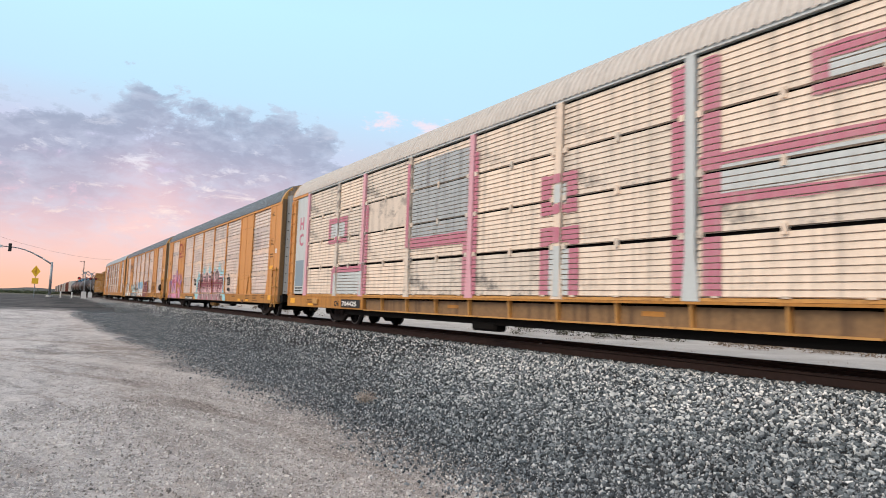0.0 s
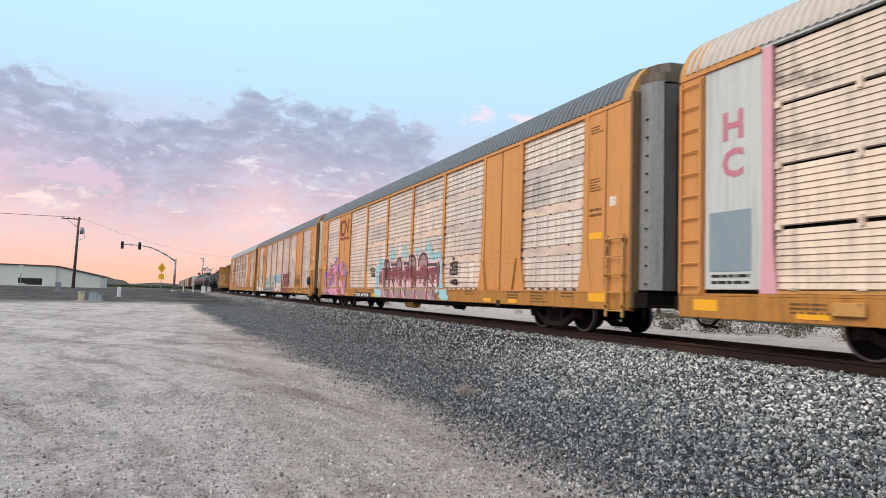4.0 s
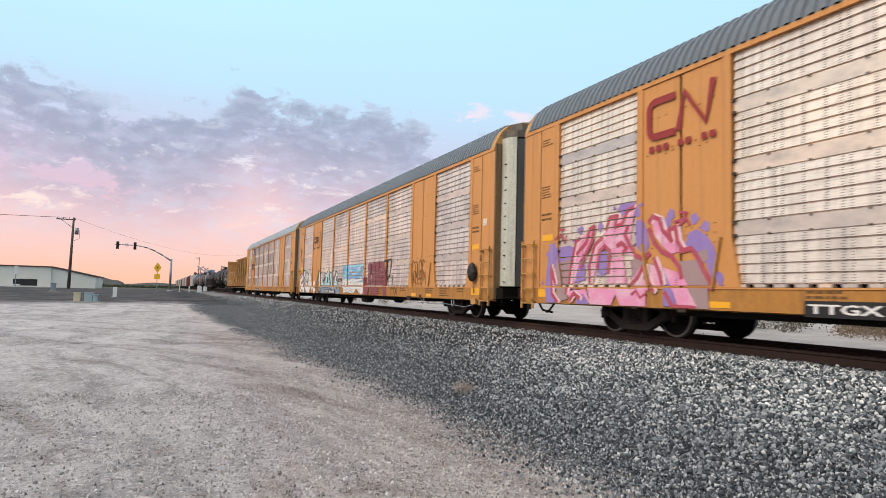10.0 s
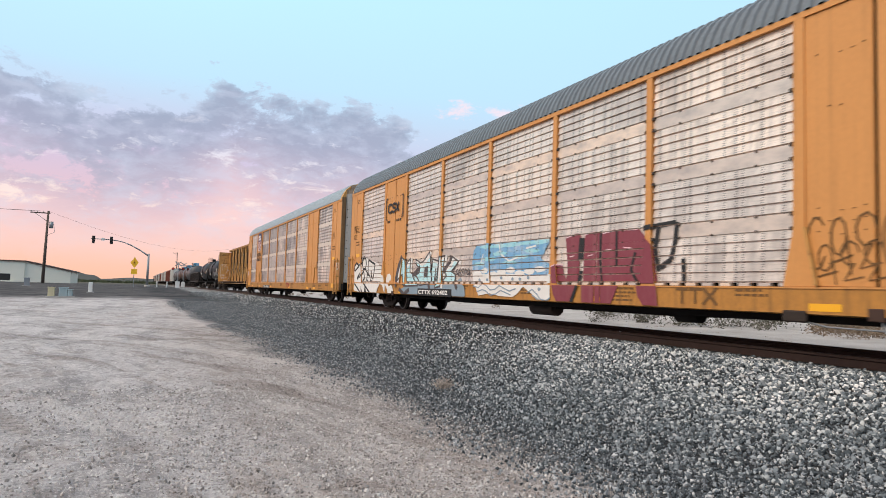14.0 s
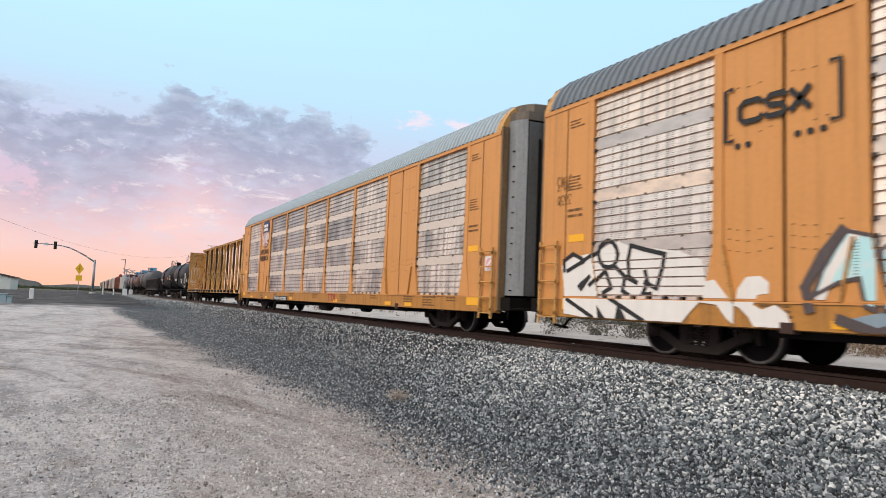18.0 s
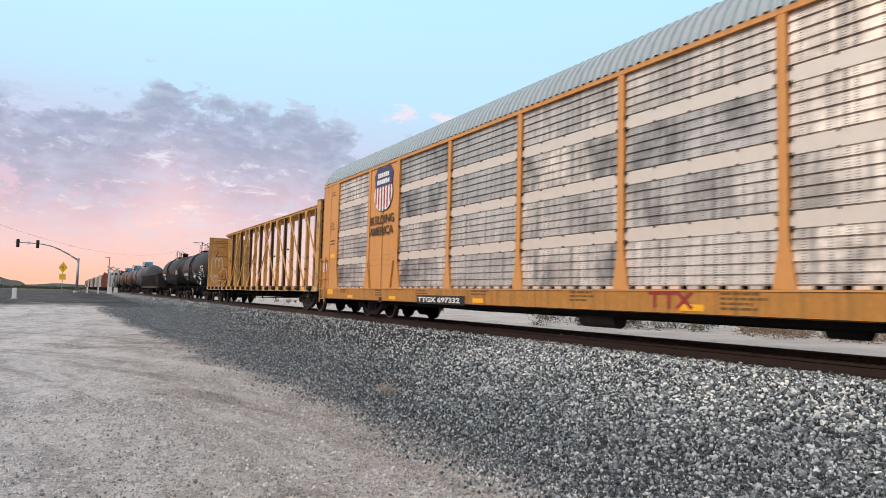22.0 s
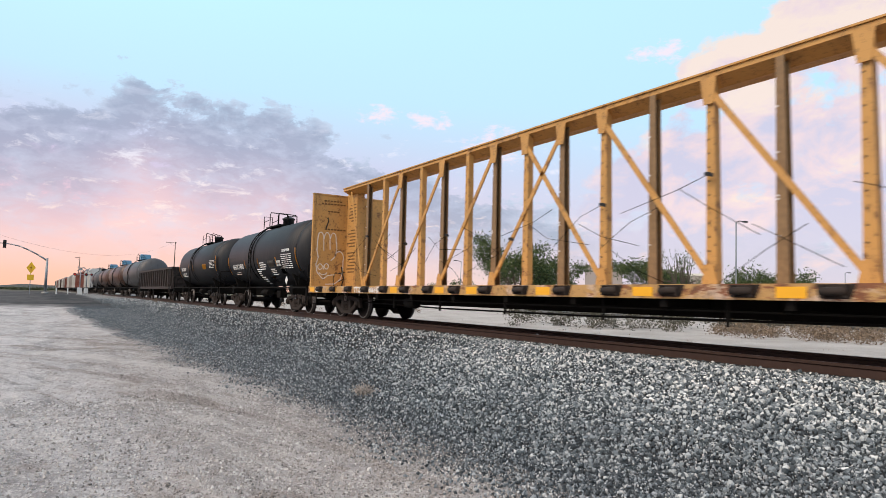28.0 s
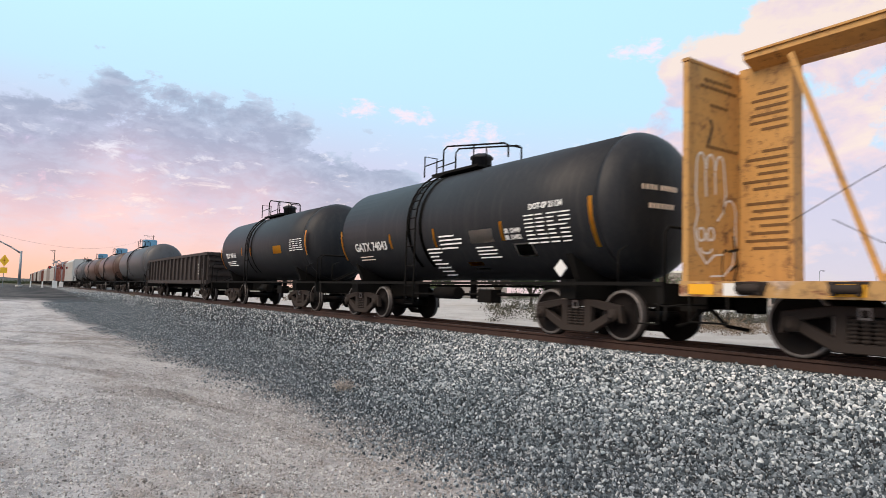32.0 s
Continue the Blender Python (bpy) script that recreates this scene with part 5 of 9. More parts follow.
def older_carrier_paint(car):
    """Old magenta outlines with pale fills over posts and laps."""
    bands = [(z0 + j * 0.0961 + 0.018, z0 + (j + 1) * 0.0961) for z0 in (0.965, 1.885, 2.785, 3.685) for j in range(9)]
    edges = [-11.97, -9.2, -7.2, -4.35, -1.45, 1.45, 4.35, 7.2, 9.2, 11.97]
    zones = []
    for a, b in zip(edges, edges[1:]):
        zones += [(a + 0.10, b - 0.10, "side"), (b - 0.085, b + 0.085, "post")]

    def coat(rects, material, lift, label=""):
        bm = bmesh.new()
        for i, (a0, a1, z0, z1) in enumerate(rects):
            poly = ragged(a0, a1, z0, z1, 0.02, i + 3, 6, False)
            for lo, hi, kind in zones:
                strip = clip(clip(poly, 0, lo, True), 0, hi, False)
                for q0, q1 in (bands if kind == "side" else [(0.95, 4.58)]):
                    piece = clip(clip(strip, 1, q0, True), 1, q1, False) if len(strip) > 2 else []
                    if len(piece) > 2 and max(p[1] for p in piece) - min(p[1] for p in piece) > 0.004:
                        prism(bm, [((-1.558 if kind == "side" else -1.604) - lift - 0.0003 * i, -p, z) for p, z in piece], (0.0025, 0, 0))
        tagged(part("graffiti", bm, material, car), label, kind="stuff")

    coat(((-4.2, -1.6, 2.42, 4.4),), "scuffed", 0.0, "scuffed blue-grey painted fill")
    coat(((4.6, 8.4, 2.43, 2.85), (6.36, 8.5, 3.70, 3.94), (-9.1, -7.1, 0.97, 1.64), (-9.75, -8.6, 2.82, 3.28), (1.2, 1.75, 0.97, 1.9), (1.3, 1.65, 2.7, 3.05), (-7.3, -7.1, 0.95, 1.9), (-9.3, -9.1, 0.95, 1.6)), "pale", 0.0, "pale grey painted fill")
    coat(((4.55, 4.85, 0.97, 4.5), (4.0, 4.25, 0.97, 4.5), (4.5, 8.6, 2.86, 3.02), (4.5, 7.6, 2.26, 2.42), (6.2, 8.6, 3.52, 3.68), (6.2, 8.6, 3.95, 4.12), (6.15, 6.36, 3.52, 4.12),
          (0.95, 1.2, 0.97, 2.2), (1.75, 2.0, 0.97, 2.2), (0.95, 2.0, 1.95, 2.25), (0.95, 1.25, 2.5, 3.25), (1.68, 1.95, 2.5, 3.25), (1.2, 1.7, 2.5, 2.68), (1.2, 1.7, 3.08, 3.25),
          (-1.75, -1.55, 0.97, 2.3), (-1.36, -1.2, 0.97, 4.2), (-4.3, -1.6, 2.16, 2.42), (-7.05, -6.85, 0.97, 3.6), (-9.3, -7.1, 1.66, 1.86), (-9.95, -8.4, 2.62, 2.82), (-9.95, -8.4, 3.28, 3.45), (-9.95, -9.75, 2.62, 3.45), (-8.6, -8.4, 2.62, 3.45),
          (-9.55, -9.3, 0.97, 1.8), (-4.42, -4.28, 2.2, 4.4)), "pink", 0.006, "faded magenta sprayed outlines")


def sill_rib_mesh():
    bm = bmesh.new()
    prism(bm, [(-1.58, -0.02, 0.86), (-1.47, -0.02, 0.86), (-1.47, -0.02, 0.52), (-1.55, -0.02, 0.52)], (0, 0.04, 0))
    return data("sill_rib", bm, "old_yellow")


# ---------- centre-beam flat
def centre_beam(u):
    car = train_car(u, "worn yellow centre-beam flat car, empty, with loose tie-down cables", "centrebeam car")
    H = 11.3
    block("deck", (-1.45, 1.45, -H, H, 0.86, 1.0), "old_yellow", car)
    for x in (-1.47, 1.42):
        block("side_sill", (x, x + 0.05, -H, H, 0.79, 1.01), "rusty_sill", car, "patched rusty yellow sill")
    pocket = shared("pocket", pocket_mesh)
    for i in range(18):
        put("winch_pocket", pocket, car, (0, -10.2 + i * 1.2 if i else -10.5, 0), "dark grimy tie-down winch")
    for y in (-9.6, -6.05, -3.65, -1.25, 1.15, 2.5, 4.85, 7.85, 9.0, 10.95):
        block("reflector", (-1.478, -1.47, y - 0.2, y + 0.2, 0.82, 0.97), "reflector", car)
    for s in (-1, 1):
        y0, y1 = (-H, -H + 0.38) if s < 0 else (H - 0.12, H - 0.02)
        inner = y0 if s > 0 else y1
        bulk = block("bulkhead", (-1.348, 1.348, *sorted((inner + s * 0.006, inner + s * 0.04)), 1.0, 4.30), "old_yellow", car, "ribbed yellow steel bulkhead")
        for x in (-1.45, 1.35):
            block("bulkhead_side", (x, x + 0.10, y0, y1, 1.0, 4.30), "old_yellow", bulk, "", 0.012)
        block("bulkhead_cap", (-1.46, 1.46, y0 - 0.01, y1 + 0.01, 4.302, 4.35), "old_yellow", bulk)
        # ribs and stiffeners take dark brown: the bulkhead's shade put into their colour
        for q in (1.5, 2.0, 2.5, 3.0, 3.5, 3.95) if s < 0 else ():
            block("bulkhead_rib", (-1.34, 1.34, *sorted((inner + s * 0.05, inner + s * 0.33)), q, q + 0.06), "gon", bulk)
        for q in (-0.75, 0, 0.75):
            block("bulkhead_stiffener", (q - 0.05, q + 0.05, *sorted((inner + s * (0.331 if s < 0 else 0.042), inner + s * (0.36 if s < 0 else 0.12))), 1.0, 4.26), "gon", bulk)
        # solid end web of the beam
        block("end_web", (-0.14, 0.14, *sorted((s * (H - 0.97), s * (H - (0.125 if s > 0 else 0.39)))), 1.0, 4.42), "old_yellow", car)
        coupler(car, s * (H + 0.3), s)
        block("end_sill", (-0.8, 0.8, *sorted((s * H, s * (H + 0.25))), 0.6, 0.9), "under", car)
        bm = bmesh.new()
        y = s * (H - 0.15)
        pipe(bm, [(-1.45, y, 0.8), (-1.45, y, 0.42), (-1.45, y - s * 0.6, 0.42), (-1.45, y - s * 0.6, 0.8)], 0.018)
        part("step", bm, "under", car)
        bogie(car, s * 9.0, 0.46)
    # box-girder top chord and tapered posts
    bm = bmesh.new()
    prism(bm, [(-0.42, -H + 0.36, 4.54), (0.42, -H + 0.36, 4.54), (0.42, -H + 0.36, 4.46), (0.12, -H + 0.36, 4.34), (-0.12, -H + 0.36, 4.34), (-0.42, -H + 0.36, 4.46)], (0, 2 * H - 0.72, 0))
    box(bm, -0.45, 0.45, -H + 0.36, H - 0.36, 4.543, 4.575)
    part("top_chord", bm, "old_yellow", car, "long yellow top beam")
    # tapered channel posts, turned by turns to either end
    bm = bmesh.new()
    # a Z of two flanges on a web, one mesh; the row of tie-down holes shows as dark dots
    prism(bm, [(-0.42, -0.10, 1.0), (-0.42, 0.10, 1.0), (-0.406, 0.10, 1.0), (-0.406, -0.086, 1.0), (-0.284, -0.086, 1.0), (-0.284, 0.10, 1.0), (-0.27, 0.10, 1.0), (-0.27, -0.10, 1.0)][::-1], (0, 0, 3.46))
    for v in bm.verts:
        v.co.y *= 1.0 - 0.36 * (v.co.z - 1.0) / 3.46
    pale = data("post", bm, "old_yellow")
    # shaded copy for posts turned away: the shade is in its grimy brown
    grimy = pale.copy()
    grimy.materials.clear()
    grimy.materials.append(M["shade_brown"])
    bm = bmesh.new()
    for i in range(13):
        z = 1.35 + i * 0.23
        tube(bm, (-0.428, 0.03, z), (-0.419, 0.03, z), 0.017, 6)
    holes = data("tie_down_holes", bm, "ink")
    bm = bmesh.new()
    for z in (1.75, 2.3, 2.35, 3.0, 3.7):
        tube(bm, (-0.435, 0.05, z), (-0.418, 0.05, z), 0.016, 6)
    rivets = data("bright_bolts", bm, "white")
    ys = [-8.89 + i * 1.185 for i in range(16)]
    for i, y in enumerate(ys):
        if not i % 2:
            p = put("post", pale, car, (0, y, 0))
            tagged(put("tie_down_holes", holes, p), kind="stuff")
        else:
            p = put("post", grimy, car, Matrix.Translation((-0.69, y, 0)) @ Matrix.Rotation(math.pi, 4, "Z"), "shaded grimy brown post")
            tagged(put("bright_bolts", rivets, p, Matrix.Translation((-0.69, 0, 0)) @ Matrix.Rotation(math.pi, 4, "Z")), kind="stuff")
    # diagonals fall across two bays towards either end and cross once in the middle
    for i, j in [(8, 6), (6, 4), (4, 2), (2, 0), (7, 9), (9, 11), (11, 13), (13, 15)]:
        ya, yb = ys[i], ys[j]
        bm = bmesh.new()
        ribbon_bar(bm, (ya, 4.25), (yb, 1.12), 0.10, -0.46, -0.425)
        prism(bm, [(-0.475, ya - 0.15, 4.44), (-0.475, ya + 0.15, 4.44), (-0.475, ya + 0.09, 4.0), (-0.475, ya - 0.09, 4.0)], (0.013, 0, 0))
        prism(bm, [(-0.475, yb - 0.16, 1.0), (-0.475, yb + 0.16, 1.0), (-0.475, yb + 0.07, 1.36), (-0.475, yb - 0.07, 1.36)], (0.013, 0, 0))
        part("diagonal_brace", bm, "old_yellow", car)
    for s in (-1, 1):
        bm = bmesh.new()
        ribbon_bar(bm, (s * 10.2, 4.36), (s * 9.05, 1.05), 0.085, -0.45, -0.43)
        part("diagonal_brace", bm, "old_yellow", car)
    # loose cables with dark end hooks
    rng = random.Random(7)
    for i in range(30):
        y = -9.4 + i * 0.65 + rng.uniform(-0.3, 0.3)
        z = rng.uniform(1.6, 3.0)
        bm = bmesh.new()
        s = rng.choice((-1, 1))
        pipe(bm, [(-0.52, y, z), (-0.53, y + s * 0.6, z - rng.uniform(0.1, 0.4)), (-0.50, y + s * rng.uniform(1.1, 1.9), z - rng.uniform(0.4, 0.9))], 0.006, 5)
        c = part("tie_down_cable", bm, "under", car)
        if i % 4:
            continue
        bm = bmesh.new()
        box(bm, -0.58, -0.51, y - 0.045, y + 0.045, z - 0.025, z + 0.025)
        box(bm, -0.58, -0.51, y - 0.08, y - 0.04, z - 0.05, z + 0.0)
        part("hook", bm, "ink", c)
    bm = bmesh.new()
    box(bm, -0.35, 0.35, -8, 8, 0.5, 0.86)
    part("underframe", bm, "under", car)
    bearer = shared("crossbearer_flat", lambda: crossbearer_mesh(1.4, 0.66, 0.855, 0.06))
    for y in (-6, -4, -2, 0, 2, 4, 6):
        put("crossbearer", bearer, car, (0, y, 0))
    bm = bmesh.new()
    pipe(bm, [(-1.0, -7.5, 0.52), (-1.0, -2, 0.45), (-1.0, 3, 0.45), (-1.0, 7.6, 0.52)], 0.02)
    part("brake_pipe", bm, "under", car)
    bm = bmesh.new()
    pipe(bm, [(-1.25, -7.2, 0.62), (-1.25, 7.2, 0.62)], 0.014)
    for y in (-5, -2.6, 0.2, 2.8, 5.2):
        tube(bm, (-1.25, y, 0.40), (-1.25, y, 0.80), 0.03, 6)
    part("brake_rod", bm, "under", car)
    bm = bmesh.new()
    tube(bm, (-1.1, 4.2, 0.56), (-1.1, 4.7, 0.56), 0.14, 12)
    part("air_reservoir", bm, "under", car)
    block("white_patch", (-1.475, -1.471, 10.25, 10.6, 0.81, 0.98), "white", car)
    write(car, "TTZX", -7.42, 0.82, 0.215, "white", -1.476, 0.005, stretch=1.1), write(car, "866147", -6.38, 0.82, 0.215, "white", -1.476, 0.005, stretch=1.02)
    # stencils, chalk and paint on the rear bulkhead's inner face and the end web
    bm = bmesh.new()
    rng = random.Random(3)
    for i in range(22):
        z = 3.95 - 0.115 * i
        if i in (6, 7, 14):
            continue
        box(bm, -0.146, -0.14, H - 0.9, H - 0.9 + rng.uniform(0.4, 0.72), z, z + 0.045)
    tagged(part("stencil", bm, "brown_ink", car), kind="stuff")
    bm = bmesh.new()
    for z, a0, a1 in ((4.08, -1.05, -0.45), (3.97, -1.15, -0.3), (3.7, -0.9, -0.5), (3.05, -1.0, -0.2)):
        c = a0
        while c < a1:
            box(bm, c, c + 0.09, H - 0.121, H - 0.114, z, z + 0.05)
            c += 0.12
    tagged(part("stencil", bm, "brown_ink", car), kind="stuff")
    bm = bmesh.new()
    yb = H - 0.1145
    def chalk(pts, w=0.03):
        for p, q in zip(pts, pts[1:]):
            d = Vector((q[0] - p[0], q[1] - p[1])).normalized()
            nn = Vector((-d.y, d.x)) * w / 2
            prism(bm, [(c, yb, e) for c, e in ((p[0] + nn.x, p[1] + nn.y), (q[0] + nn.x, q[1] + nn.y), (q[0] - nn.x, q[1] - nn.y), (p[0] - nn.x, p[1] - nn.y))], (0, -0.004, 0))
    for i in range(3):
        chalk(arc(-1.13 + i * 0.24, 2.72, 0.11, 0.24, 180, 0, 8))
    chalk([(-1.24, 2.72), (-1.26, 2.3), (-1.2, 2.05), (-1.28, 1.8), (-1.22, 1.5), (-1.0, 1.28), (-0.8, 1.42), (-0.55, 1.45)])
    chalk([(-0.54, 2.72), (-0.5, 2.4), (-0.56, 2.1), (-0.72, 1.95)]), chalk(arc(-0.40, 2.05, 0.17, 0.25, 170, -30, 8)), chalk([(-0.25, 1.95), (-0.24, 1.6), (-0.32, 1.3), (-0.55, 1.12), (-0.9, 1.1)])
    chalk([(-1.02, 2.7), (-1.0, 2.3)]), chalk([(-0.78, 2.7), (-0.76, 2.35)])
    chalk(arc(-1.12, 1.72, 0.09, 0.10, 0, 360, 10), 0.03), chalk(arc(-0.88, 1.74, 0.08, 0.10, 0, 360, 10), 0.03), chalk(arc(-1.0, 1.52, 0.14, 0.08, 180, 360, 8), 0.03), chalk([(-1.0, 1.75), (-0.98, 1.62)], 0.025)
    part("chalk_drawing", bm, "chalk", car, "white chalk scribble")
    bm = bmesh.new()
    chalk([(-0.30, 1.75), (-0.2, 1.3), (-0.28, 1.05)], 0.05), chalk([(-0.42, 1.5), (-0.16, 1.55)], 0.04), chalk([(-0.4, 1.2), (-0.18, 1.32)], 0.04), chalk(arc(-0.5, 1.25, 0.1, 0.28, 60, 320, 8), 0.03)
    part("graffiti_tag", bm, "ink", car, "small black sprayed tag")
    bm = bmesh.new()
    chalk([(-0.95, 3.1), (-0.85, 3.4), (-0.9, 3.5)], 0.05)
    part("graffiti_tag", bm, "ink", car, "short black spray mark")
    return car


def pocket_mesh():
    bm = bmesh.new()
    prism(bm, [(-1.476, -0.24, 1.0), (-1.476, 0.24, 1.0), (-1.476, 0.17, 0.82), (-1.476, -0.17, 0.82)], (0.03, 0, 0))
    tube(bm, (-1.53, -0.17, 0.91), (-1.53, 0.17, 0.91), 0.055, 8)
    box(bm, -1.56, -1.44, 0.12, 0.16, 0.83, 0.99), box(bm, -1.56, -1.44, -0.16, -0.12, 0.83, 0.99)
    return data("winch_pocket", bm, "truck")


# ---------- tank cars
def tank_car(u, label, body, half, radius, axle=2.45, trucks=4.35, dome=0.25, lid="under", detail=True, category="tank car", spins=True, lidcol=None):
    car = train_car(u, label, category)
    zc = axle
    tip = half - 0.78
    L = tip - 0.84
    sides = 48 if detail else 28
    bm = bmesh.new()
    lathe(bm, [(-L, radius), (-L + 1.6, radius), (-L + 1.62, radius + 0.008), (L - 1.62, radius + 0.008), (L - 1.6, radius), (L, radius)], sides, "y")
    part("tank", bm, body, car, "", (0, 0, zc))
    for s in (-1, 1):
        bm = bmesh.new()
        lathe(bm, [(s * (L + a), radius * r) for a, r in ((0.002, 0.998), (0.07, 0.985), (0.20, 0.93), (0.34, 0.82), (0.46, 0.66), (0.55, 0.46), (0.60, 0.24), (0.62, 0.02))], sides, "y")
        part("tank_head", bm, body, car, "dark dished tank head", (0, 0, zc))
    bm = bmesh.new()
    h = half - 0.15
    for s in (-1, 1):
        block("stub_sill", (-0.16, 0.16, *sorted((s * (trucks - 1.8), s * h)), 0.62, 0.98), "under", car)
        block("end_sill", (-1.42, 1.42, *sorted((s * (h - 0.12), s * h)), 0.66, 0.98), "under", car)
        block("body_bolster", (-1.25, 1.25, *sorted((s * (trucks - 0.2), s * (trucks + 0.2))), 0.70, 1.05), "under", car)
        prism(bm, [(-1.0, s * trucks - 0.07, 1.0), (-1.22, s * trucks - 0.07, 1.52), (-0.8, s * trucks - 0.07, 1.30), (0.8, s * trucks - 0.07, 1.30), (1.22, s * trucks - 0.07, 1.52), (1.0, s * trucks - 0.07, 1.0)], (0, 0.14, 0))
        part("saddle", bm, "under", car)
        bm = bmesh.new()
    for x in (-1.40, 1.40):
        box(bm, x - 0.04, x + 0.04, -h, h, 0.94, 1.0)
    part("running_board", bm, "under", car)
    for s in (-1, 1):
        bm = bmesh.new()
        pipe(bm, [(-1.40, s * h, 1.0), (-1.40, s * h, 1.75), (-1.30, s * h, 1.85), (1.30, s * h, 1.85), (1.40, s * h, 1.75), (1.40, s * h, 1.0)], 0.022)
        pipe(bm, [(-1.40, s * (h - 0.9), 1.0), (-1.40, s * (h - 0.9), 1.5), (-1.2, s * (h - 0.9), 1.6)], 0.02)
        pipe(bm, [(-0.9, s * h, 1.0), (0.9, s * h, 1.85)], 0.018)
        part("end_railing", bm, "under", car)
        coupler(car, s * (h + 0.1), s)
        bogie(car, s * trucks, 0.44, spins)
        bm = bmesh.new()
        pipe(bm, [(-1.42, s * (h - 0.1), 0.66), (-1.42, s * (h - 0.1), 0.35), (-1.42, s * (h - 0.5), 0.35), (-1.42, s * (h - 0.5), 0.66)], 0.016)
        part("step", bm, "under", car)
    top = zc + radius
    bm = bmesh.new()
    lathe(bm, [(top - 0.1, dome), (top + 0.30, dome), (top + 0.31, dome + 0.04), (top + 0.36, dome + 0.04), (top + 0.40, dome - 0.02), (top + 0.44, dome * 0.6)], 20, "z")
    part("manway", bm, "black" if detail else body, car)
    bm = bmesh.new()
    box(bm, -0.64, -0.22, -0.7, 1.3, top - 0.04, top + 0.02)
    part("walkway", bm, "under", car)
    bm = bmesh.new()
    for x in (-0.62, -0.24):
        pipe(bm, [(x, -2.2, top), (x, -2.2, top + 0.26), (x, -2.05, top + 0.34), (x, 0.25, top + 0.66), (x, 0.4, top + 0.58), (x, 0.4, top)], 0.022)
        pipe(bm, [(x, 0.4, top + 0.34), (x, 1.3, top + 0.30), (x, 1.3, top)], 0.016)
        pipe(bm, [(x, -0.9, top), (x, -0.9, top + 0.50)], 0.018)
    pipe(bm, [(-0.62, -2.2, top + 0.26), (-0.24, -2.2, top + 0.26)], 0.018)
    pipe(bm, [(-0.62, 1.3, top), (-0.62, 1.3, top + 0.56), (-0.24, 1.3, top + 0.56), (-0.24, 1.3, top)], 0.02)
    part("platform_railing", bm, "under", car, "", (0, 0.4, 0))
    if lidcol:
        bm = bmesh.new()
        box(bm, -0.5, 0.5, -0.55, 0.55, top + 0.05, top + 0.62)
        bmesh.ops.bevel(bm, geom=bm.edges[:], offset=0.06, segments=2, affect="EDGES")
        part("valve_housing", bm, lidcol, car, "blue valve housing on top")
    # ladder that follows the shell
    lad = bmesh.new()
    rungs = []
    for y in (0.9 - 0.2, 0.9 + 0.2):
        pts = [(-1.46, y, 0.45), (-1.46, y, 1.0), (-1.46, y, 1.6), (-1.46, y, 2.2)]
        for i in range(7):
            a = radians(4 + i * 11)
            pts.append((-math.cos(a) * (radius + 0.10), y, zc + math.sin(a) * (radius + 0.10)))
        if not rungs:
            rungs = pts
        pipe(lad, pts, 0.022, 6)
    lad = part("ladder", lad, "under", car)
    for y in (0.62, 1.18):
        bm = bmesh.new()
        prev = None
        for i in range(15):
            a = radians(-50 + i * 10)
            cur = [bm.verts.new((-math.cos(a) * (radius + 0.022), y + q, zc + math.sin(a) * (radius + 0.022))) for q in (-0.06, 0.06)]
            if prev:
                bm.faces.new((prev[0], prev[1], cur[1], cur[0]))
            prev = cur
        bmesh.ops.solidify(bm, geom=bm.faces[:], thickness=0.012)
        part("tank_band", bm, "under", car)
    for i in range(12):
        k = i / 11 * (len(rungs) - 2)
        a, b = Vector(rungs[int(k)]), Vector(rungs[min(int(k) + 1, len(rungs) - 1)])
        put("rung", shared(("rung", 0.4, "under"), lambda: rung_mesh(0.4, "under")), lad, (a.x + (b.x - a.x) * (k % 1), 0.9, a.z + (b.z - a.z) * (k % 1)))
    bm = bmesh.new()
    for x in (-0.5, 0.2):
        pipe(bm, [(x, -2.2, 0.75), (x, 2.2, 0.7)], 0.03)
    box(bm, -0.7, -0.4, -1.4, -0.9, 0.55, 0.85), tube(bm, (-0.8, -0.3, 0.75), (-0.8, 0.6, 0.75), 0.15, 12)
    pipe(bm, [(0, 0.2, zc - radius), (0, 0.2, 0.62)], 0.09)
    part("brake_rigging", bm, "under", car)
    return car


def shell_patch(car, zc, radius, a0, a1, z0, z1, material, name, lift=0.010):
    """A marking bent to the tank's shell between two heights."""
    bm = bmesh.new()
    n, prev = 6, None
    for i in range(n + 1):
        z = z0 + (z1 - z0) * i / n
        x = -math.sqrt(max(radius * radius - (z - zc) ** 2, 0.01)) - lift
        cur = (bm.verts.new((x, -a0, z)), bm.verts.new((x, -a1, z)))
        if prev:
            bm.faces.new((prev[0], prev[1], cur[1], cur[0]))
        prev = cur
    bmesh.ops.solidify(bm, geom=bm.faces[:], thickness=0.005)
    return part(name, bm, material, car)


def shell_letters(car, zc, radius, text, a, z, size, material="white", stretch=1.0):
    x = -math.sqrt(radius * radius - (z + size * 0.35 - zc) ** 2) - 0.014
    lean = math.asin((z + size * 0.35 - zc) / radius)
    m = Matrix.Translation((x, -a, z)) @ SIDE @ Matrix.Rotation(-lean, 4, "X") @ Matrix.Diagonal((stretch, 1, 1, 1))
    return put("lettering", letters(text, size, material, 0.003, 0.006), car, m)


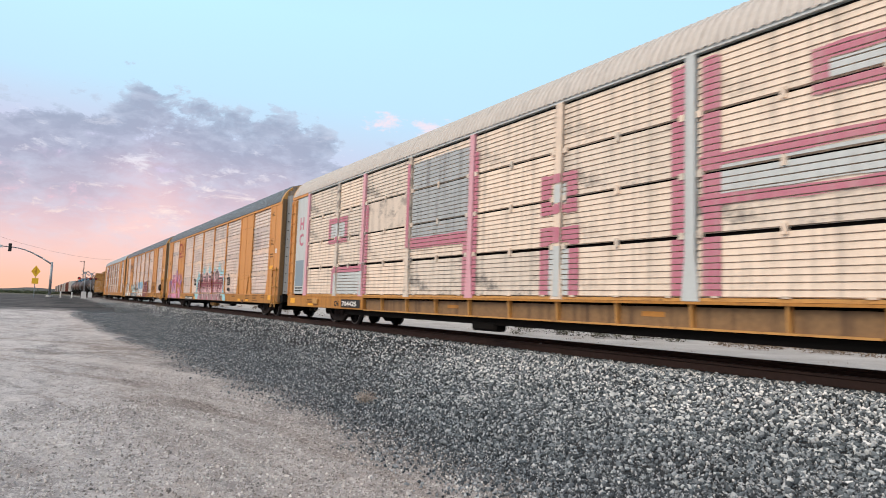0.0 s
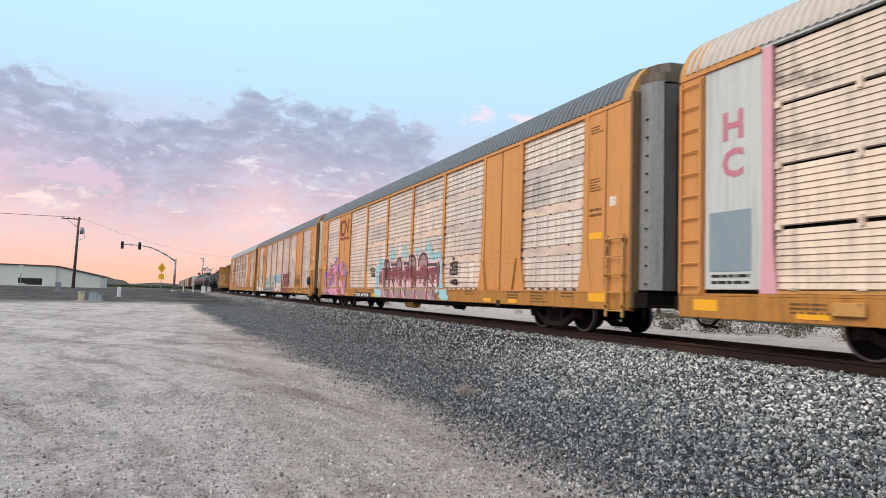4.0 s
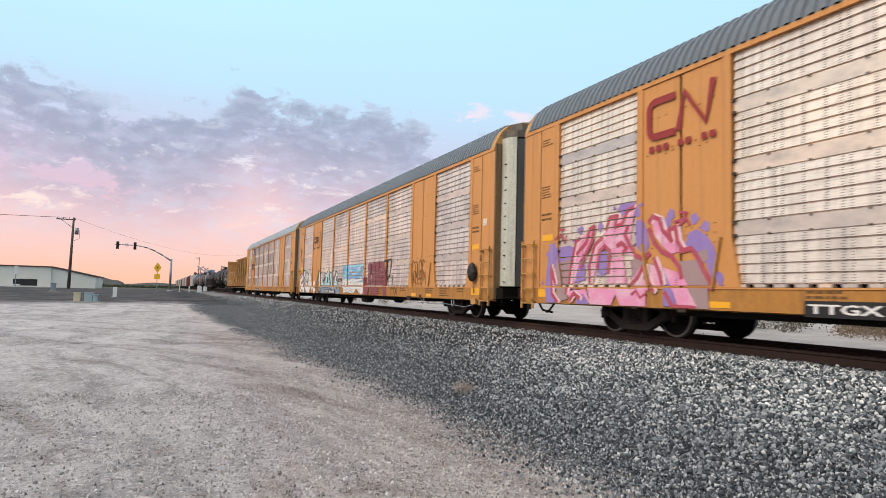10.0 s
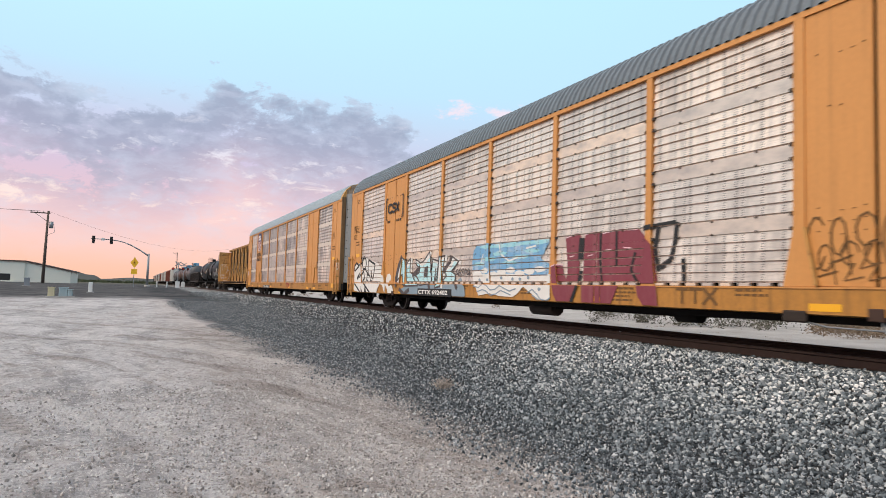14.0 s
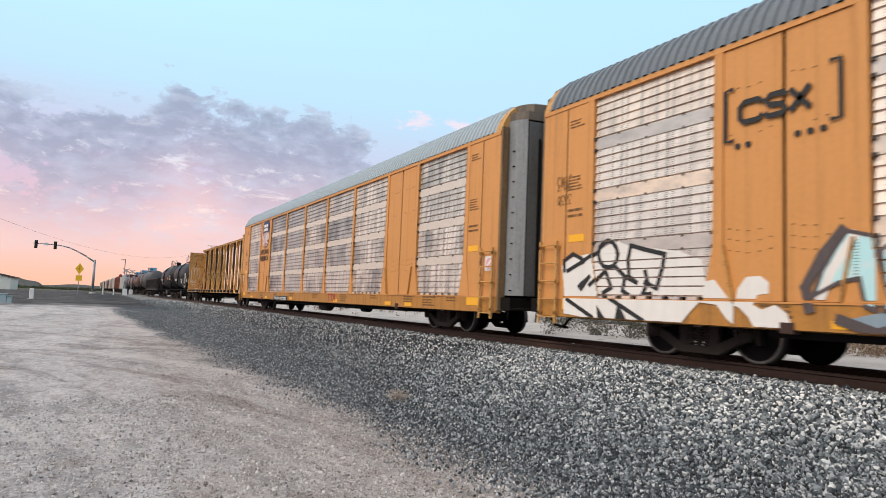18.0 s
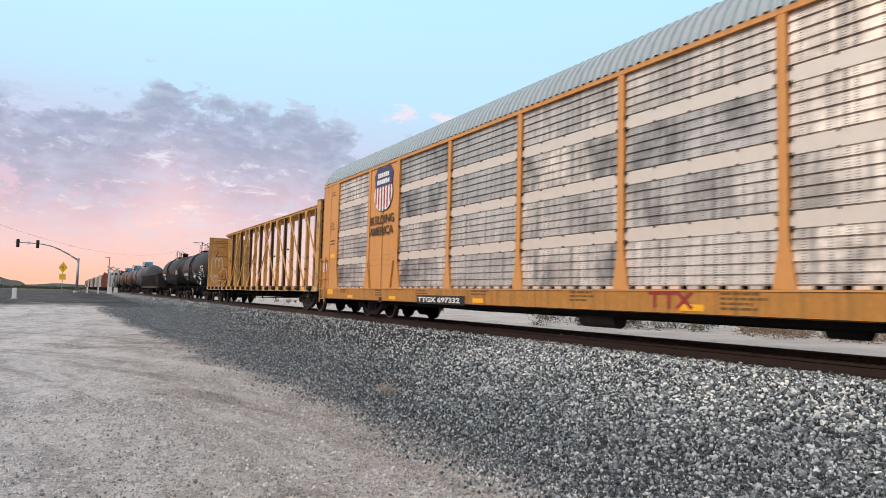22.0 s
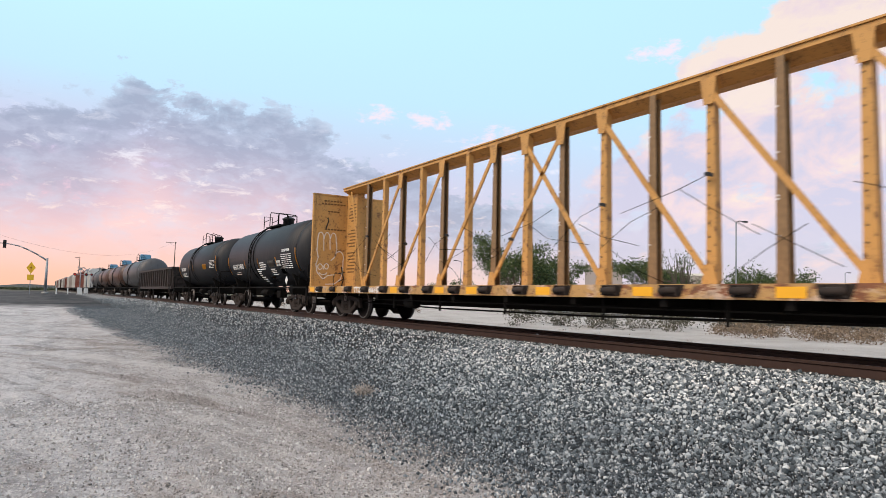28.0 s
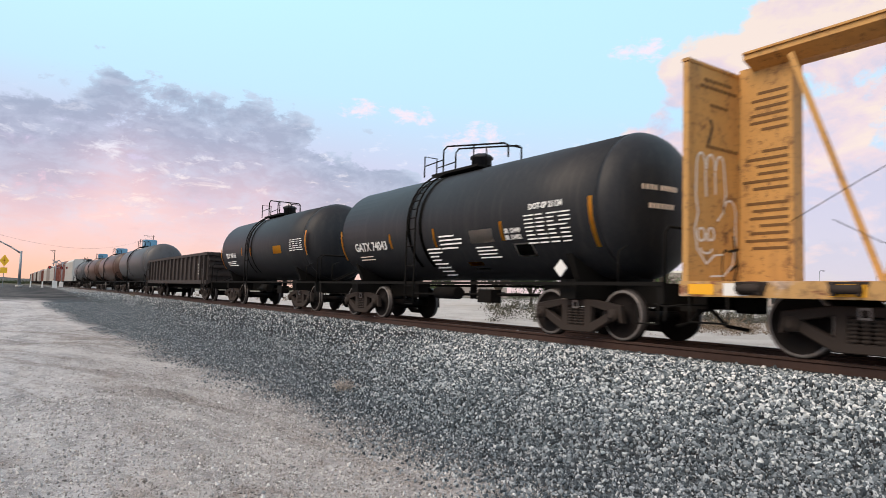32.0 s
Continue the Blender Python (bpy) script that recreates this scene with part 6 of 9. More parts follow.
def shell_bars(car, zc, radius, a, z, width, rows, pitch=0.075, material="white", h=0.4, seed=1):
    rng = random.Random(seed)
    bm = bmesh.new()
    for i in range(rows):
        zz = z - i * pitch
        x = -math.sqrt(radius * radius - (zz - zc) ** 2) - 0.012
        w = width * rng.uniform(0.6, 1.0)
        box(bm, x - 0.003, x, -(a + w), -a, zz - pitch * h, zz)
    return tagged(part("stencil", bm, material, car), kind="stuff")


# ---------------------------------------------------------------- the train, car by car
carA = older_carrier(10.51)
M["slogan"] = flat("dark_brown_lettering", (0.07, 0.04, 0.018), 0.6)

# --- second car: red mark, two large graffiti
carB = auto_carrier(39.03, "yellow auto carrier with pale siding, pink and blue graffiti", "panel_b", "roof", "door_grey")
number_board(carB, -5.92, -3.42, "TTGX 697070")
write(carB, "BI", 12.85, 2.62, 0.26, "white", -1.594, 0.008)
GX = -1.566


def logo_strokes(car, strokes, material, width, x=-1.612, name="emblem", label=""):
    bm = bmesh.new()
    for pts in strokes:
        ribbon(bm, pts, width, x, 1.0)
    return part(name, bm, material, car, label)


# a rounded ribbon mark on the brace sheets, with a row of bars below
logo_strokes(carB, [[(-8.35, 4.28), (-8.85, 4.28)] + arc(-8.85, 4.12, 0.16, 0.16, 90, 180, 5) + [(-9.01, 3.86)] + arc(-8.85, 3.80, 0.16, 0.16, 180, 270, 5) + [(-8.35, 3.64)],
                    [(-8.28, 3.64), (-8.14, 4.28), (-7.66, 3.66), (-7.5, 4.34)]], "red_logo", 0.13, label="dark red rounded ribbon mark")
bm = bmesh.new()
for i in range(9):
    if i not in (3, 6):
        box(bm, -1.614, -1.61, -(-9.0 + 0.178 * i + 0.12), -(-9.0 + 0.178 * i), 3.36, 3.475)
    else:
        box(bm, -1.614, -1.61, -(-9.0 + 0.178 * i + 0.07), -(-9.0 + 0.178 * i + 0.04), 3.36, 3.395)
tagged(part("mark_line", bm, "red_logo", carB), kind="stuff")


# sprayed paint follows the surface: it is cut at every lap of the siding and steps out over posts and sheets
LAP_BANDS = [(0.575, 0.910)]
for i in range(4):
    zb = Z0 + 0.012 + i * 0.966
    LAP_BANDS += [(zb + j * 0.1484 + 0.024, zb + (j + 1) * 0.1484) for j in range(5)] + [(zb + 0.744, zb + 0.964)]
ZONES = []
for lo, hi, kind in ((-13.45, -12.14, "end"), (-12.14, -11.95, "post"), (-11.95, -9.35, "side"), (-9.35, -9.18, "post"), (-9.18, -7.33, "brace"), (-7.33, -7.15, "post"),
                     (-7.15, -4.43, "side"), (-4.43, -4.27, "post"), (-4.27, -1.53, "side"), (-1.53, -1.37, "post"), (-1.37, 1.37, "side"), (1.37, 1.53, "post"),
                     (1.53, 4.27, "side"), (4.27, 4.43, "post"), (4.43, 7.15, "side"), (7.15, 7.33, "post"), (7.33, 9.18, "brace"), (9.18, 9.35, "post"), (9.35, 12.0, "side")):
    ZONES.append((lo, hi, kind))


def clip(poly, axis, limit, keep_above):
    out = []
    for p, q in zip(poly, poly[1:] + poly[:1]):
        a, b = (p[axis] - limit) * (1 if keep_above else -1), (q[axis] - limit) * (1 if keep_above else -1)
        if a >= 0:
            out.append(p)
        if a * b < 0:
            t = a / (a - b)
            out.append((p[0] + (q[0] - p[0]) * t, p[1] + (q[1] - p[1]) * t))
    return out


def spray(bm, poly, lift=0.0):
    for lo, hi, kind in ZONES:
        if max(p[0] for p in poly) < lo or min(p[0] for p in poly) > hi:
            continue
        bands = LAP_BANDS if kind == "side" else [LAP_BANDS[0], (0.955, 4.6)]
        if kind == "post":                       # the foot flares out in steps
            bands = [LAP_BANDS[0]] + [(0.955 + 0.1 * i, 1.055 + 0.1 * i) for i in range(7)] + [(1.655, 4.6)]
        mid, flare = (lo + hi) / 2, (0.165 if abs((lo + hi) / 2) > 7 else 0.095)
        for z0, z1 in bands:
            wide = flare * max(0.0, 1.6 - z0) / 0.65 if kind == "post" and z0 > 0.9 else 0.0
            strip = clip(clip(poly, 0, lo - wide, True), 0, hi + wide, False)
            if len(strip) < 3:
                continue
            piece = clip(clip(strip, 1, z0, True), 1, z1, False)
            if len(piece) < 3 or max(p[1] for p in piece) - min(p[1] for p in piece) < 0.004:
                continue
            x = -1.618 if z0 < 0.6 else {"side": -1.566, "post": -1.612, "brace": -1.586, "end": -1.598}[kind]
            prism(bm, [(x - lift, -a, z) for a, z in piece], (0.003, 0, 0))


def sprayed(car, polys, material, lift=0.0, name="graffiti", label=""):
    bm = bmesh.new()
    for i, p in enumerate(polys):
        spray(bm, p, lift + 0.0002 * (i % 12))
    return tagged(part(name, bm, material, car), label, kind="stuff")


def line(pts, w):
    """Quads of a stroke of width w through pts."""
    out = []
    for p, q in zip(pts, pts[1:]):
        d = Vector((q[0] - p[0], q[1] - p[1]))
        d = d.normalized() if d.length > 1e-6 else Vector((1, 0))
        n, e = Vector((-d.y, d.x)) * w / 2, d * w * 0.35
        out.append([(p[0] - e.x + n.x, p[1] - e.y + n.y), (q[0] + e.x + n.x, q[1] + e.y + n.y), (q[0] + e.x - n.x, q[1] + e.y - n.y), (p[0] - e.x - n.x, p[1] - e.y - n.y)])
    return out


def lines_of(strokes, w):
    return [q for s in strokes for q in line(s, w)]


def puff(a, z, ra, rz, seed=0, n=16, rough=0.18):
    rng = random.Random(seed)
    return [(a + ra * math.cos(6.2832 * i / n) * (1 + rng.uniform(-rough, rough)), z + rz * math.sin(6.2832 * i / n) * (1 + rng.uniform(-rough, rough))) for i in range(n)]


def tag(car, a, z, w, h, seed, material="ink", width=0.035, x=None, n=4):
    """A quick sprayed signature: looped and barred strokes side by side."""
    rng = random.Random(seed)
    bm = bmesh.new()
    for i in range(n):
        c, q = a + w * i / n, w / n * 0.8
        kind = rng.randrange(4)
        if kind == 0:
            strokes = [arc(c + q / 2, z + h / 2, q / 2, h / 2, 40, 330, 9)]
        elif kind == 1:
            strokes = [[(c, z + h * 0.2), (c + q * 0.3, z + h), (c + q * 0.5, z + h * 0.3), (c + q * 0.8, z + h * 0.9), (c + q * 1.1, z)]]
        elif kind == 2:
            strokes = [arc(c + q / 2, z + h * 0.7, q / 2, h * 0.3, 0, 300, 7) + [(c + q * 0.2, z), (c + q * 1.2, z + h * 0.1)]]
        else:
            strokes = [arc(c + q * 0.4, z + h * 0.6, q * 0.4, h * 0.35, 0, 360, 9) + [(c + q, z - h * 0.1)], [(c - q * 0.1, z + h * 0.1), (c + q * 1.1, z + h * 0.25)]]
        for st in strokes:
            ribbon(bm, st, width, (x or GX) - 0.004, 0.8)
    return tagged(part("graffiti_tag", bm, material, car), "scribbled spray-paint tag", kind="stuff")


def wide_piece(car):
    """Maroon letters with mauve arches, pale pink halo and sky blue puffs."""
    rng = random.Random(4)
    cloud = [puff(-2.55, 1.5, 0.30, 0.42, 1), puff(-2.6, 0.95, 0.25, 0.35, 2), puff(-2.15, 1.95, 0.3, 0.22, 3), puff(-0.66, 2.24, 0.30, 0.20, 4), puff(-0.72, 2.42, 0.12, 0.1, 14), puff(0.68, 2.22, 0.26, 0.18, 5), puff(0.66, 2.42, 0.11, 0.12, 15),
             puff(2.0, 2.27, 0.17, 0.14, 6), puff(3.1, 2.28, 0.30, 0.22, 7), puff(3.02, 2.52, 0.12, 0.14, 8), puff(3.45, 1.98, 0.42, 0.18, 9, 20, 0.3), puff(4.0, 2.0, 0.30, 0.18, 10, 20, 0.3), puff(4.22, 1.6, 0.17, 0.42, 11, 20, 0.3), puff(4.36, 1.28, 0.08, 0.12, 19), puff(4.34, 1.0, 0.16, 0.16, 12), puff(3.9, 1.1, 0.4, 0.3, 13),
             puff(4.55, 0.78, 0.32, 0.24, 16), puff(4.78, 0.64, 0.2, 0.12, 17), puff(-2.2, 0.75, 0.5, 0.2, 18)]
    for i in range(26):                          # flecks of overspray
        cloud.append(puff(rng.uniform(-2.9, 4.9), rng.uniform(2.0, 2.6), rng.uniform(0.02, 0.06), rng.uniform(0.02, 0.05), 60 + i, 7))
    sprayed(car, cloud, "g_blue", 0.0, "graffiti_cloud", "sky blue sprayed cloud")
    halo, fill, crown, dark, light = [], [], [], [], []
    arches = ((-1.28, 0.28, 2.06), (0.16, 0.30, 2.08), (1.58, 0.38, 2.12), (2.66, 0.42, 2.14))
    for a, w, t in arches:
        halo += [puff(a, t - 0.36, w + 0.17, 0.46, int(a * 9) + 50, 18, 0.06), [(a - w - 0.14, 0.97), (a + w + 0.12, 0.97), (a + w + 0.15, 1.8), (a - w - 0.15, 1.8)]]
        crown += [puff(a, t - 0.34, w * 0.86, 0.27, int(a * 5) + 90, 18, 0.03)]
        fill += [[(a - w * 0.75, 1.12), (a - w * 0.2, 1.05), (a + w * 0.72, 1.0), (a + w * 0.85, 1.66), (a + w * 0.2, 1.78), (a - w * 0.82, 1.62)]]
        dark += line(arc(a - 0.02, t - 0.36, w, 0.36, -8, 188, 12), 0.105) + line([(a + w, t - 0.4), (a + w * 0.95, 1.5), (a + w * 1.02, 1.1), (a + w * 1.3, 0.86), (a + w * 1.28, 0.62)], 0.085)
        light += [[(a - w * 0.5, 1.0), (a + w * 0.25, 1.0), (a - w * 0.22, 1.36)], [(a - w * 0.1, 1.22), (a + w * 0.3, 1.32), (a + w * 0.05, 1.02)]]
    for a0, a1, t in ((-0.72, -0.18, 1.86), (0.72, 1.14, 1.86), (3.2, 3.84, 1.74)):
        halo += [[(a0 - 0.1, 0.97), (a1 + 0.1, 0.97), (a1 + 0.12, t + 0.12), (a0 - 0.12, t + 0.14)]]
        fill += [[(a0 + 0.02, t - 0.1), (a1 - 0.03, t - 0.1), (a1 - 0.06, 1.35), (a1 - 0.2, 1.08), (a0 + 0.12, 1.28), (a0 + 0.05, 1.5)]]
        dark += line([(a0 - 0.03, t), (a1, t), (a1 + 0.03, t - 0.25)], 0.10) + line([(a0 + 0.1, 1.25), (a1 - 0.15, 0.98), (a1 - 0.05, 0.7)], 0.075)
        light += [[(a0 + 0.02, 0.98), (a1 - 0.2, 0.98), (a0 + 0.15, 1.24)]]
    halo += [puff(4.0, 1.42, 0.22, 0.5, 77, 16, 0.05), [(-2.2, 0.97), (4.0, 0.97), (3.95, 1.25), (-2.15, 1.25)]]
    fill += [puff(4.0, 1.42, 0.13, 0.36, 79, 14, 0.04)]
    # the first letter stands apart, split by a dark upright
    halo += [[(-2.31, 1.12), (-2.25, 1.48), (-2.01, 1.72), (-1.61, 1.82), (-1.42, 1.98), (-0.99, 1.95), (-0.87, 1.77), (-0.85, 0.88), (-1.88, 0.88), (-2.2, 1.0)]]
    fill += [[(-2.21, 1.36), (-2.11, 1.6), (-1.94, 1.65), (-1.89, 1.05), (-2.1, 1.12)], [(-1.8, 1.65), (-1.39, 1.66), (-1.42, 0.99), (-1.73, 1.02), (-1.82, 1.35)], [(-1.09, 1.56), (-0.81, 1.6), (-0.77, 1.1), (-0.94, 0.99), (-1.13, 1.33)]]
    light += [[(-1.3, 0.94), (-1.16, 1.33), (-1.01, 0.94)], [(-1.99, 1.0), (-1.59, 1.05), (-1.79, 0.94)]]
    for st in [[(-1.9, 1.71), (-1.32, 1.71), (-0.78, 1.69)], [(-1.36, 1.69), (-1.38, 1.22), (-1.42, 0.94), (-1.19, 0.86)], [(-2.14, 1.12), (-2.27, 1.36), (-2.15, 1.6)]]:
        dark += line(st, 0.085)
    dark += line(arc(3.98, 1.42, 0.16, 0.40, -80, 80, 8), 0.06)
    sprayed(car, [ragged(-1.05, 3.8, 1.22, 1.60, 0.06, 8, 24, False)], "g_maroon", 0.0055)
    light += [[(c, 0.99), (c + 0.34, 0.99), (c + 0.26, 1.22), (c + 0.14, 1.42), (c + 0.06, 1.2)] for c in (-0.9, -0.35, 0.62, 1.1, 2.05, 3.2)]
    sprayed(car, halo, "g_light", 0.003), sprayed(car, fill, "g_maroon", 0.0085), sprayed(car, crown, "g_mauve", 0.0065)
    sprayed(car, light, "g_light", 0.0115), sprayed(car, dark, "g_dark", 0.014)
    sprayed(car, [[(-1.7, 0.57), (3.95, 0.57), (3.95, 0.94), (-1.95, 0.94)]], "g_mauve", 0.004)
    tri = [[(c, 0.57), (c + 0.55, 0.57), (c + 0.12, 0.93)] for c in (-1.9, -0.75, 0.45, 1.75, 2.9)]
    sprayed(car, tri, "g_rose", 0.007)
    sprayed(car, lines_of([[(c + 0.14, 0.93), (c + 0.58, 0.57)] for c in (-1.9, -0.75, 0.45, 1.75, 2.9)], 0.03), "g_white", 0.010)


def pink_piece(car):
    """Pink slanting letters with red edges on violet and grey."""
    violet = [
        [(-12.3, 1.88), (-12.05, 1.92), (-12.0, 1.56), (-12.11, 1.02), (-12.02, 0.48), (-12.37, 0.53), (-12.45, 1.02), (-12.37, 1.51)],
        [(-12.04, 1.8), (-11.55, 1.83), (-11.26, 1.7), (-11.54, 1.48), (-11.93, 1.32)],
        [(-9.85, 2.54), (-9.42, 2.52), (-9.24, 2.36), (-9.56, 2.17), (-9.78, 2.29), (-9.96, 2.42)],
        [(-9.42, 2.15), (-9.21, 2.18), (-9.08, 1.97), (-9.01, 1.68), (-9.14, 1.49), (-9.35, 1.7), (-9.42, 1.9)],
        [(-8.16, 1.62), (-8.05, 1.84), (-7.88, 1.89), (-7.67, 1.77), (-7.52, 1.59), (-7.45, 1.33), (-7.53, 1.0), (-7.62, 1.17), (-7.73, 1.43), (-7.88, 1.52)],
        [(-8.69, 1.19), (-8.51, 1.23), (-8.39, 1.0), (-8.33, 0.6), (-8.63, 0.59), (-8.63, 0.91)],
        [(-10.56, 1.61), (-10.27, 1.65), (-10.23, 1.22), (-10.47, 1.12)],
        [(-11.26, 1.36), (-10.99, 1.41), (-10.98, 1.07), (-11.35, 1.02)],
        [(-11.16, 0.79), (-10.81, 0.85), (-10.8, 0.52), (-11.25, 0.51)],
        [(-9.92, 0.8), (-9.55, 0.86), (-9.41, 0.56), (-9.77, 0.52)],
    ]
    dots = [
        [(-8.57, 2.07), (-8.47, 2.2), (-7.93, 2.07), (-7.69, 1.92), (-7.38, 1.08), (-11.16, 2.12), (-10.48, 2.14)],
    ]
    grey = [
        [(-12.04, 1.44), (-11.54, 1.54), (-11.44, 1.25), (-11.53, 0.67), (-11.92, 0.6)],
        [(-9.56, 1.41), (-9.21, 1.49), (-9.08, 1.39), (-9.28, 1.1), (-9.48, 1.01)],
        [(-8.33, 1.36), (-7.78, 1.39), (-7.63, 1.0), (-7.58, 0.49), (-8.0, 0.61), (-8.11, 1.0)],
        [(-7.94, 1.48), (-7.67, 1.55), (-7.62, 1.38), (-7.78, 1.3)],
        [(-9.01, 1.39), (-8.82, 1.29), (-8.75, 1.05), (-8.94, 1.1)],
    ]
    fill = [
        [(-11.54, 1.37), (-11.3, 1.93), (-11.08, 1.97), (-10.73, 2.17), (-10.82, 1.79), (-11.17, 1.47), (-11.35, 1.02), (-11.47, 0.79), (-11.59, 0.84)],
        [(-10.65, 1.78), (-10.32, 2.03), (-10.11, 2.33), (-9.93, 2.25), (-9.78, 2.29), (-9.56, 2.42), (-9.42, 2.45), (-9.49, 2.16), (-9.56, 1.81), (-9.35, 1.5), (-9.77, 1.57), (-10.08, 1.53), (-10.24, 1.75), (-10.48, 1.71), (-10.59, 1.34), (-10.72, 1.01), (-10.86, 1.01), (-10.81, 1.46)],
        [(-10.11, 1.48), (-9.77, 1.52), (-9.7, 1.21), (-9.63, 0.96), (-10.07, 0.96), (-10.23, 1.01)],
        [(-9.21, 1.3), (-9.08, 1.0), (-9.01, 0.86), (-9.55, 0.93), (-9.41, 1.11)],
        [(-8.94, 2.15), (-8.82, 2.18), (-8.72, 1.94), (-8.51, 1.74), (-8.45, 1.87), (-8.31, 1.68), (-8.24, 1.54), (-8.45, 1.5), (-8.69, 1.66), (-8.88, 1.86)],
        [(-8.67, 1.28), (-8.33, 1.18), (-8.16, 1.09), (-8.0, 0.82), (-7.84, 0.61), (-8.28, 0.57), (-8.36, 0.82), (-8.51, 1.0)],
        [(-11.53, 0.84), (-10.89, 0.88), (-10.72, 0.58), (-10.98, 0.79), (-11.25, 0.73), (-11.43, 0.56)],
        [(-10.81, 0.9), (-9.07, 0.89), (-9.07, 0.55), (-9.77, 0.55), (-9.92, 0.8), (-10.07, 0.54), (-10.72, 0.56)],
        [(-9.01, 1.34), (-8.75, 1.28), (-8.67, 0.96), (-8.88, 0.91)],
    ]
    edge = [
        [(-11.59, 0.79), (-11.48, 1.36), (-11.3, 1.91), (-11.17, 1.95)],
        [(-11.26, 1.64), (-10.94, 1.85), (-10.82, 2.12), (-10.68, 2.17), (-10.73, 1.89), (-10.99, 1.57), (-11.11, 1.35)],
        [(-10.81, 0.96), (-10.81, 1.4), (-10.65, 1.78), (-10.4, 1.92)],
        [(-10.56, 1.34), (-10.48, 1.66), (-10.32, 1.74), (-10.16, 1.64), (-10.2, 1.22)],
        [(-10.27, 2.08), (-10.16, 2.3), (-9.93, 2.31), (-10.0, 2.1), (-9.78, 2.14), (-9.63, 2.38), (-9.46, 2.43)],
        [(-9.63, 2.07), (-9.7, 1.92), (-9.56, 1.71), (-9.37, 1.52), (-9.14, 1.44), (-9.01, 1.53)],
        [(-9.01, 2.11), (-8.92, 2.2), (-8.75, 2.13), (-8.67, 1.94), (-8.45, 1.73), (-8.51, 1.92), (-8.35, 1.96), (-8.31, 1.72), (-8.19, 1.56)],
        [(-9.01, 1.97), (-8.88, 1.72), (-8.69, 1.56), (-8.45, 1.46), (-8.27, 1.27), (-8.22, 1.09)],
        [(-8.88, 1.43), (-8.75, 1.19), (-8.69, 1.0)],
        [(-8.24, 1.54), (-7.99, 1.57), (-7.83, 1.39), (-7.73, 1.21), (-7.63, 1.08), (-7.53, 0.91)],
        [(-9.48, 0.96), (-9.28, 1.1), (-9.14, 1.3), (-9.01, 1.0), (-8.88, 0.86)],
        [(-8.57, 0.82), (-8.39, 0.59), (-7.89, 0.58)],
        [(-12.03, 1.02), (-12.2, 1.39), (-12.13, 0.78), (-11.92, 0.6)],
        [(-9.93, 1.73), (-9.81, 1.78), (-9.66, 1.67), (-9.77, 1.57)],
        [(-11.43, 0.67), (-11.29, 0.79), (-11.1, 0.7)],
    ]
    scrawl = [
        [(-8.39, 2.05), (-8.21, 2.08), (-8.27, 1.98), (-8.1, 2.09), (-8.04, 1.97)],
        [(-8.26, 2.21), (-8.1, 2.19), (-8.17, 2.09)],
        [(-12.05, 1.99), (-11.85, 2.09), (-11.74, 1.9), (-11.65, 2.05)],
        [(-11.91, 2.19), (-11.75, 2.2)],
        [(-9.45, 0.79), (-9.32, 0.86), (-9.21, 0.73), (-9.07, 0.81)],
    ]
    rng = random.Random(6)
    cloud = violet + [puff(a, z, 0.09, 0.09, i, 10, 0.3) for i, (a, z) in enumerate(dots[0])]
    for i in range(40):                          # drips and overspray round the cloud's rim
        a, z = rng.choice(rng.choice(violet))
        cloud.append(puff(a + rng.uniform(-0.2, 0.2), z + rng.uniform(-0.1, 0.2), rng.uniform(0.02, 0.07), rng.uniform(0.02, 0.07), 100 + i, 8, 0.3))
    sprayed(car, cloud, "g_purple", 0.0, "graffiti_cloud", "violet sprayed cloud")
    sprayed(car, grey, "g_mauve", 0.003)
    sprayed(car, fill, "g_pink", 0.006, "graffiti", "hot pink sprayed letters with crimson edges")
    sprayed(car, lines_of([[(p + 0.07, q) for p, q in st] for st in edge[::2]], 0.10), "g_light", 0.009)
    sprayed(car, lines_of(edge, 0.085), "g_red", 0.012, "graffiti_outline"), sprayed(car, lines_of(scrawl, 0.045), "g_red", 0.012, "graffiti_tag", "small crimson signature")


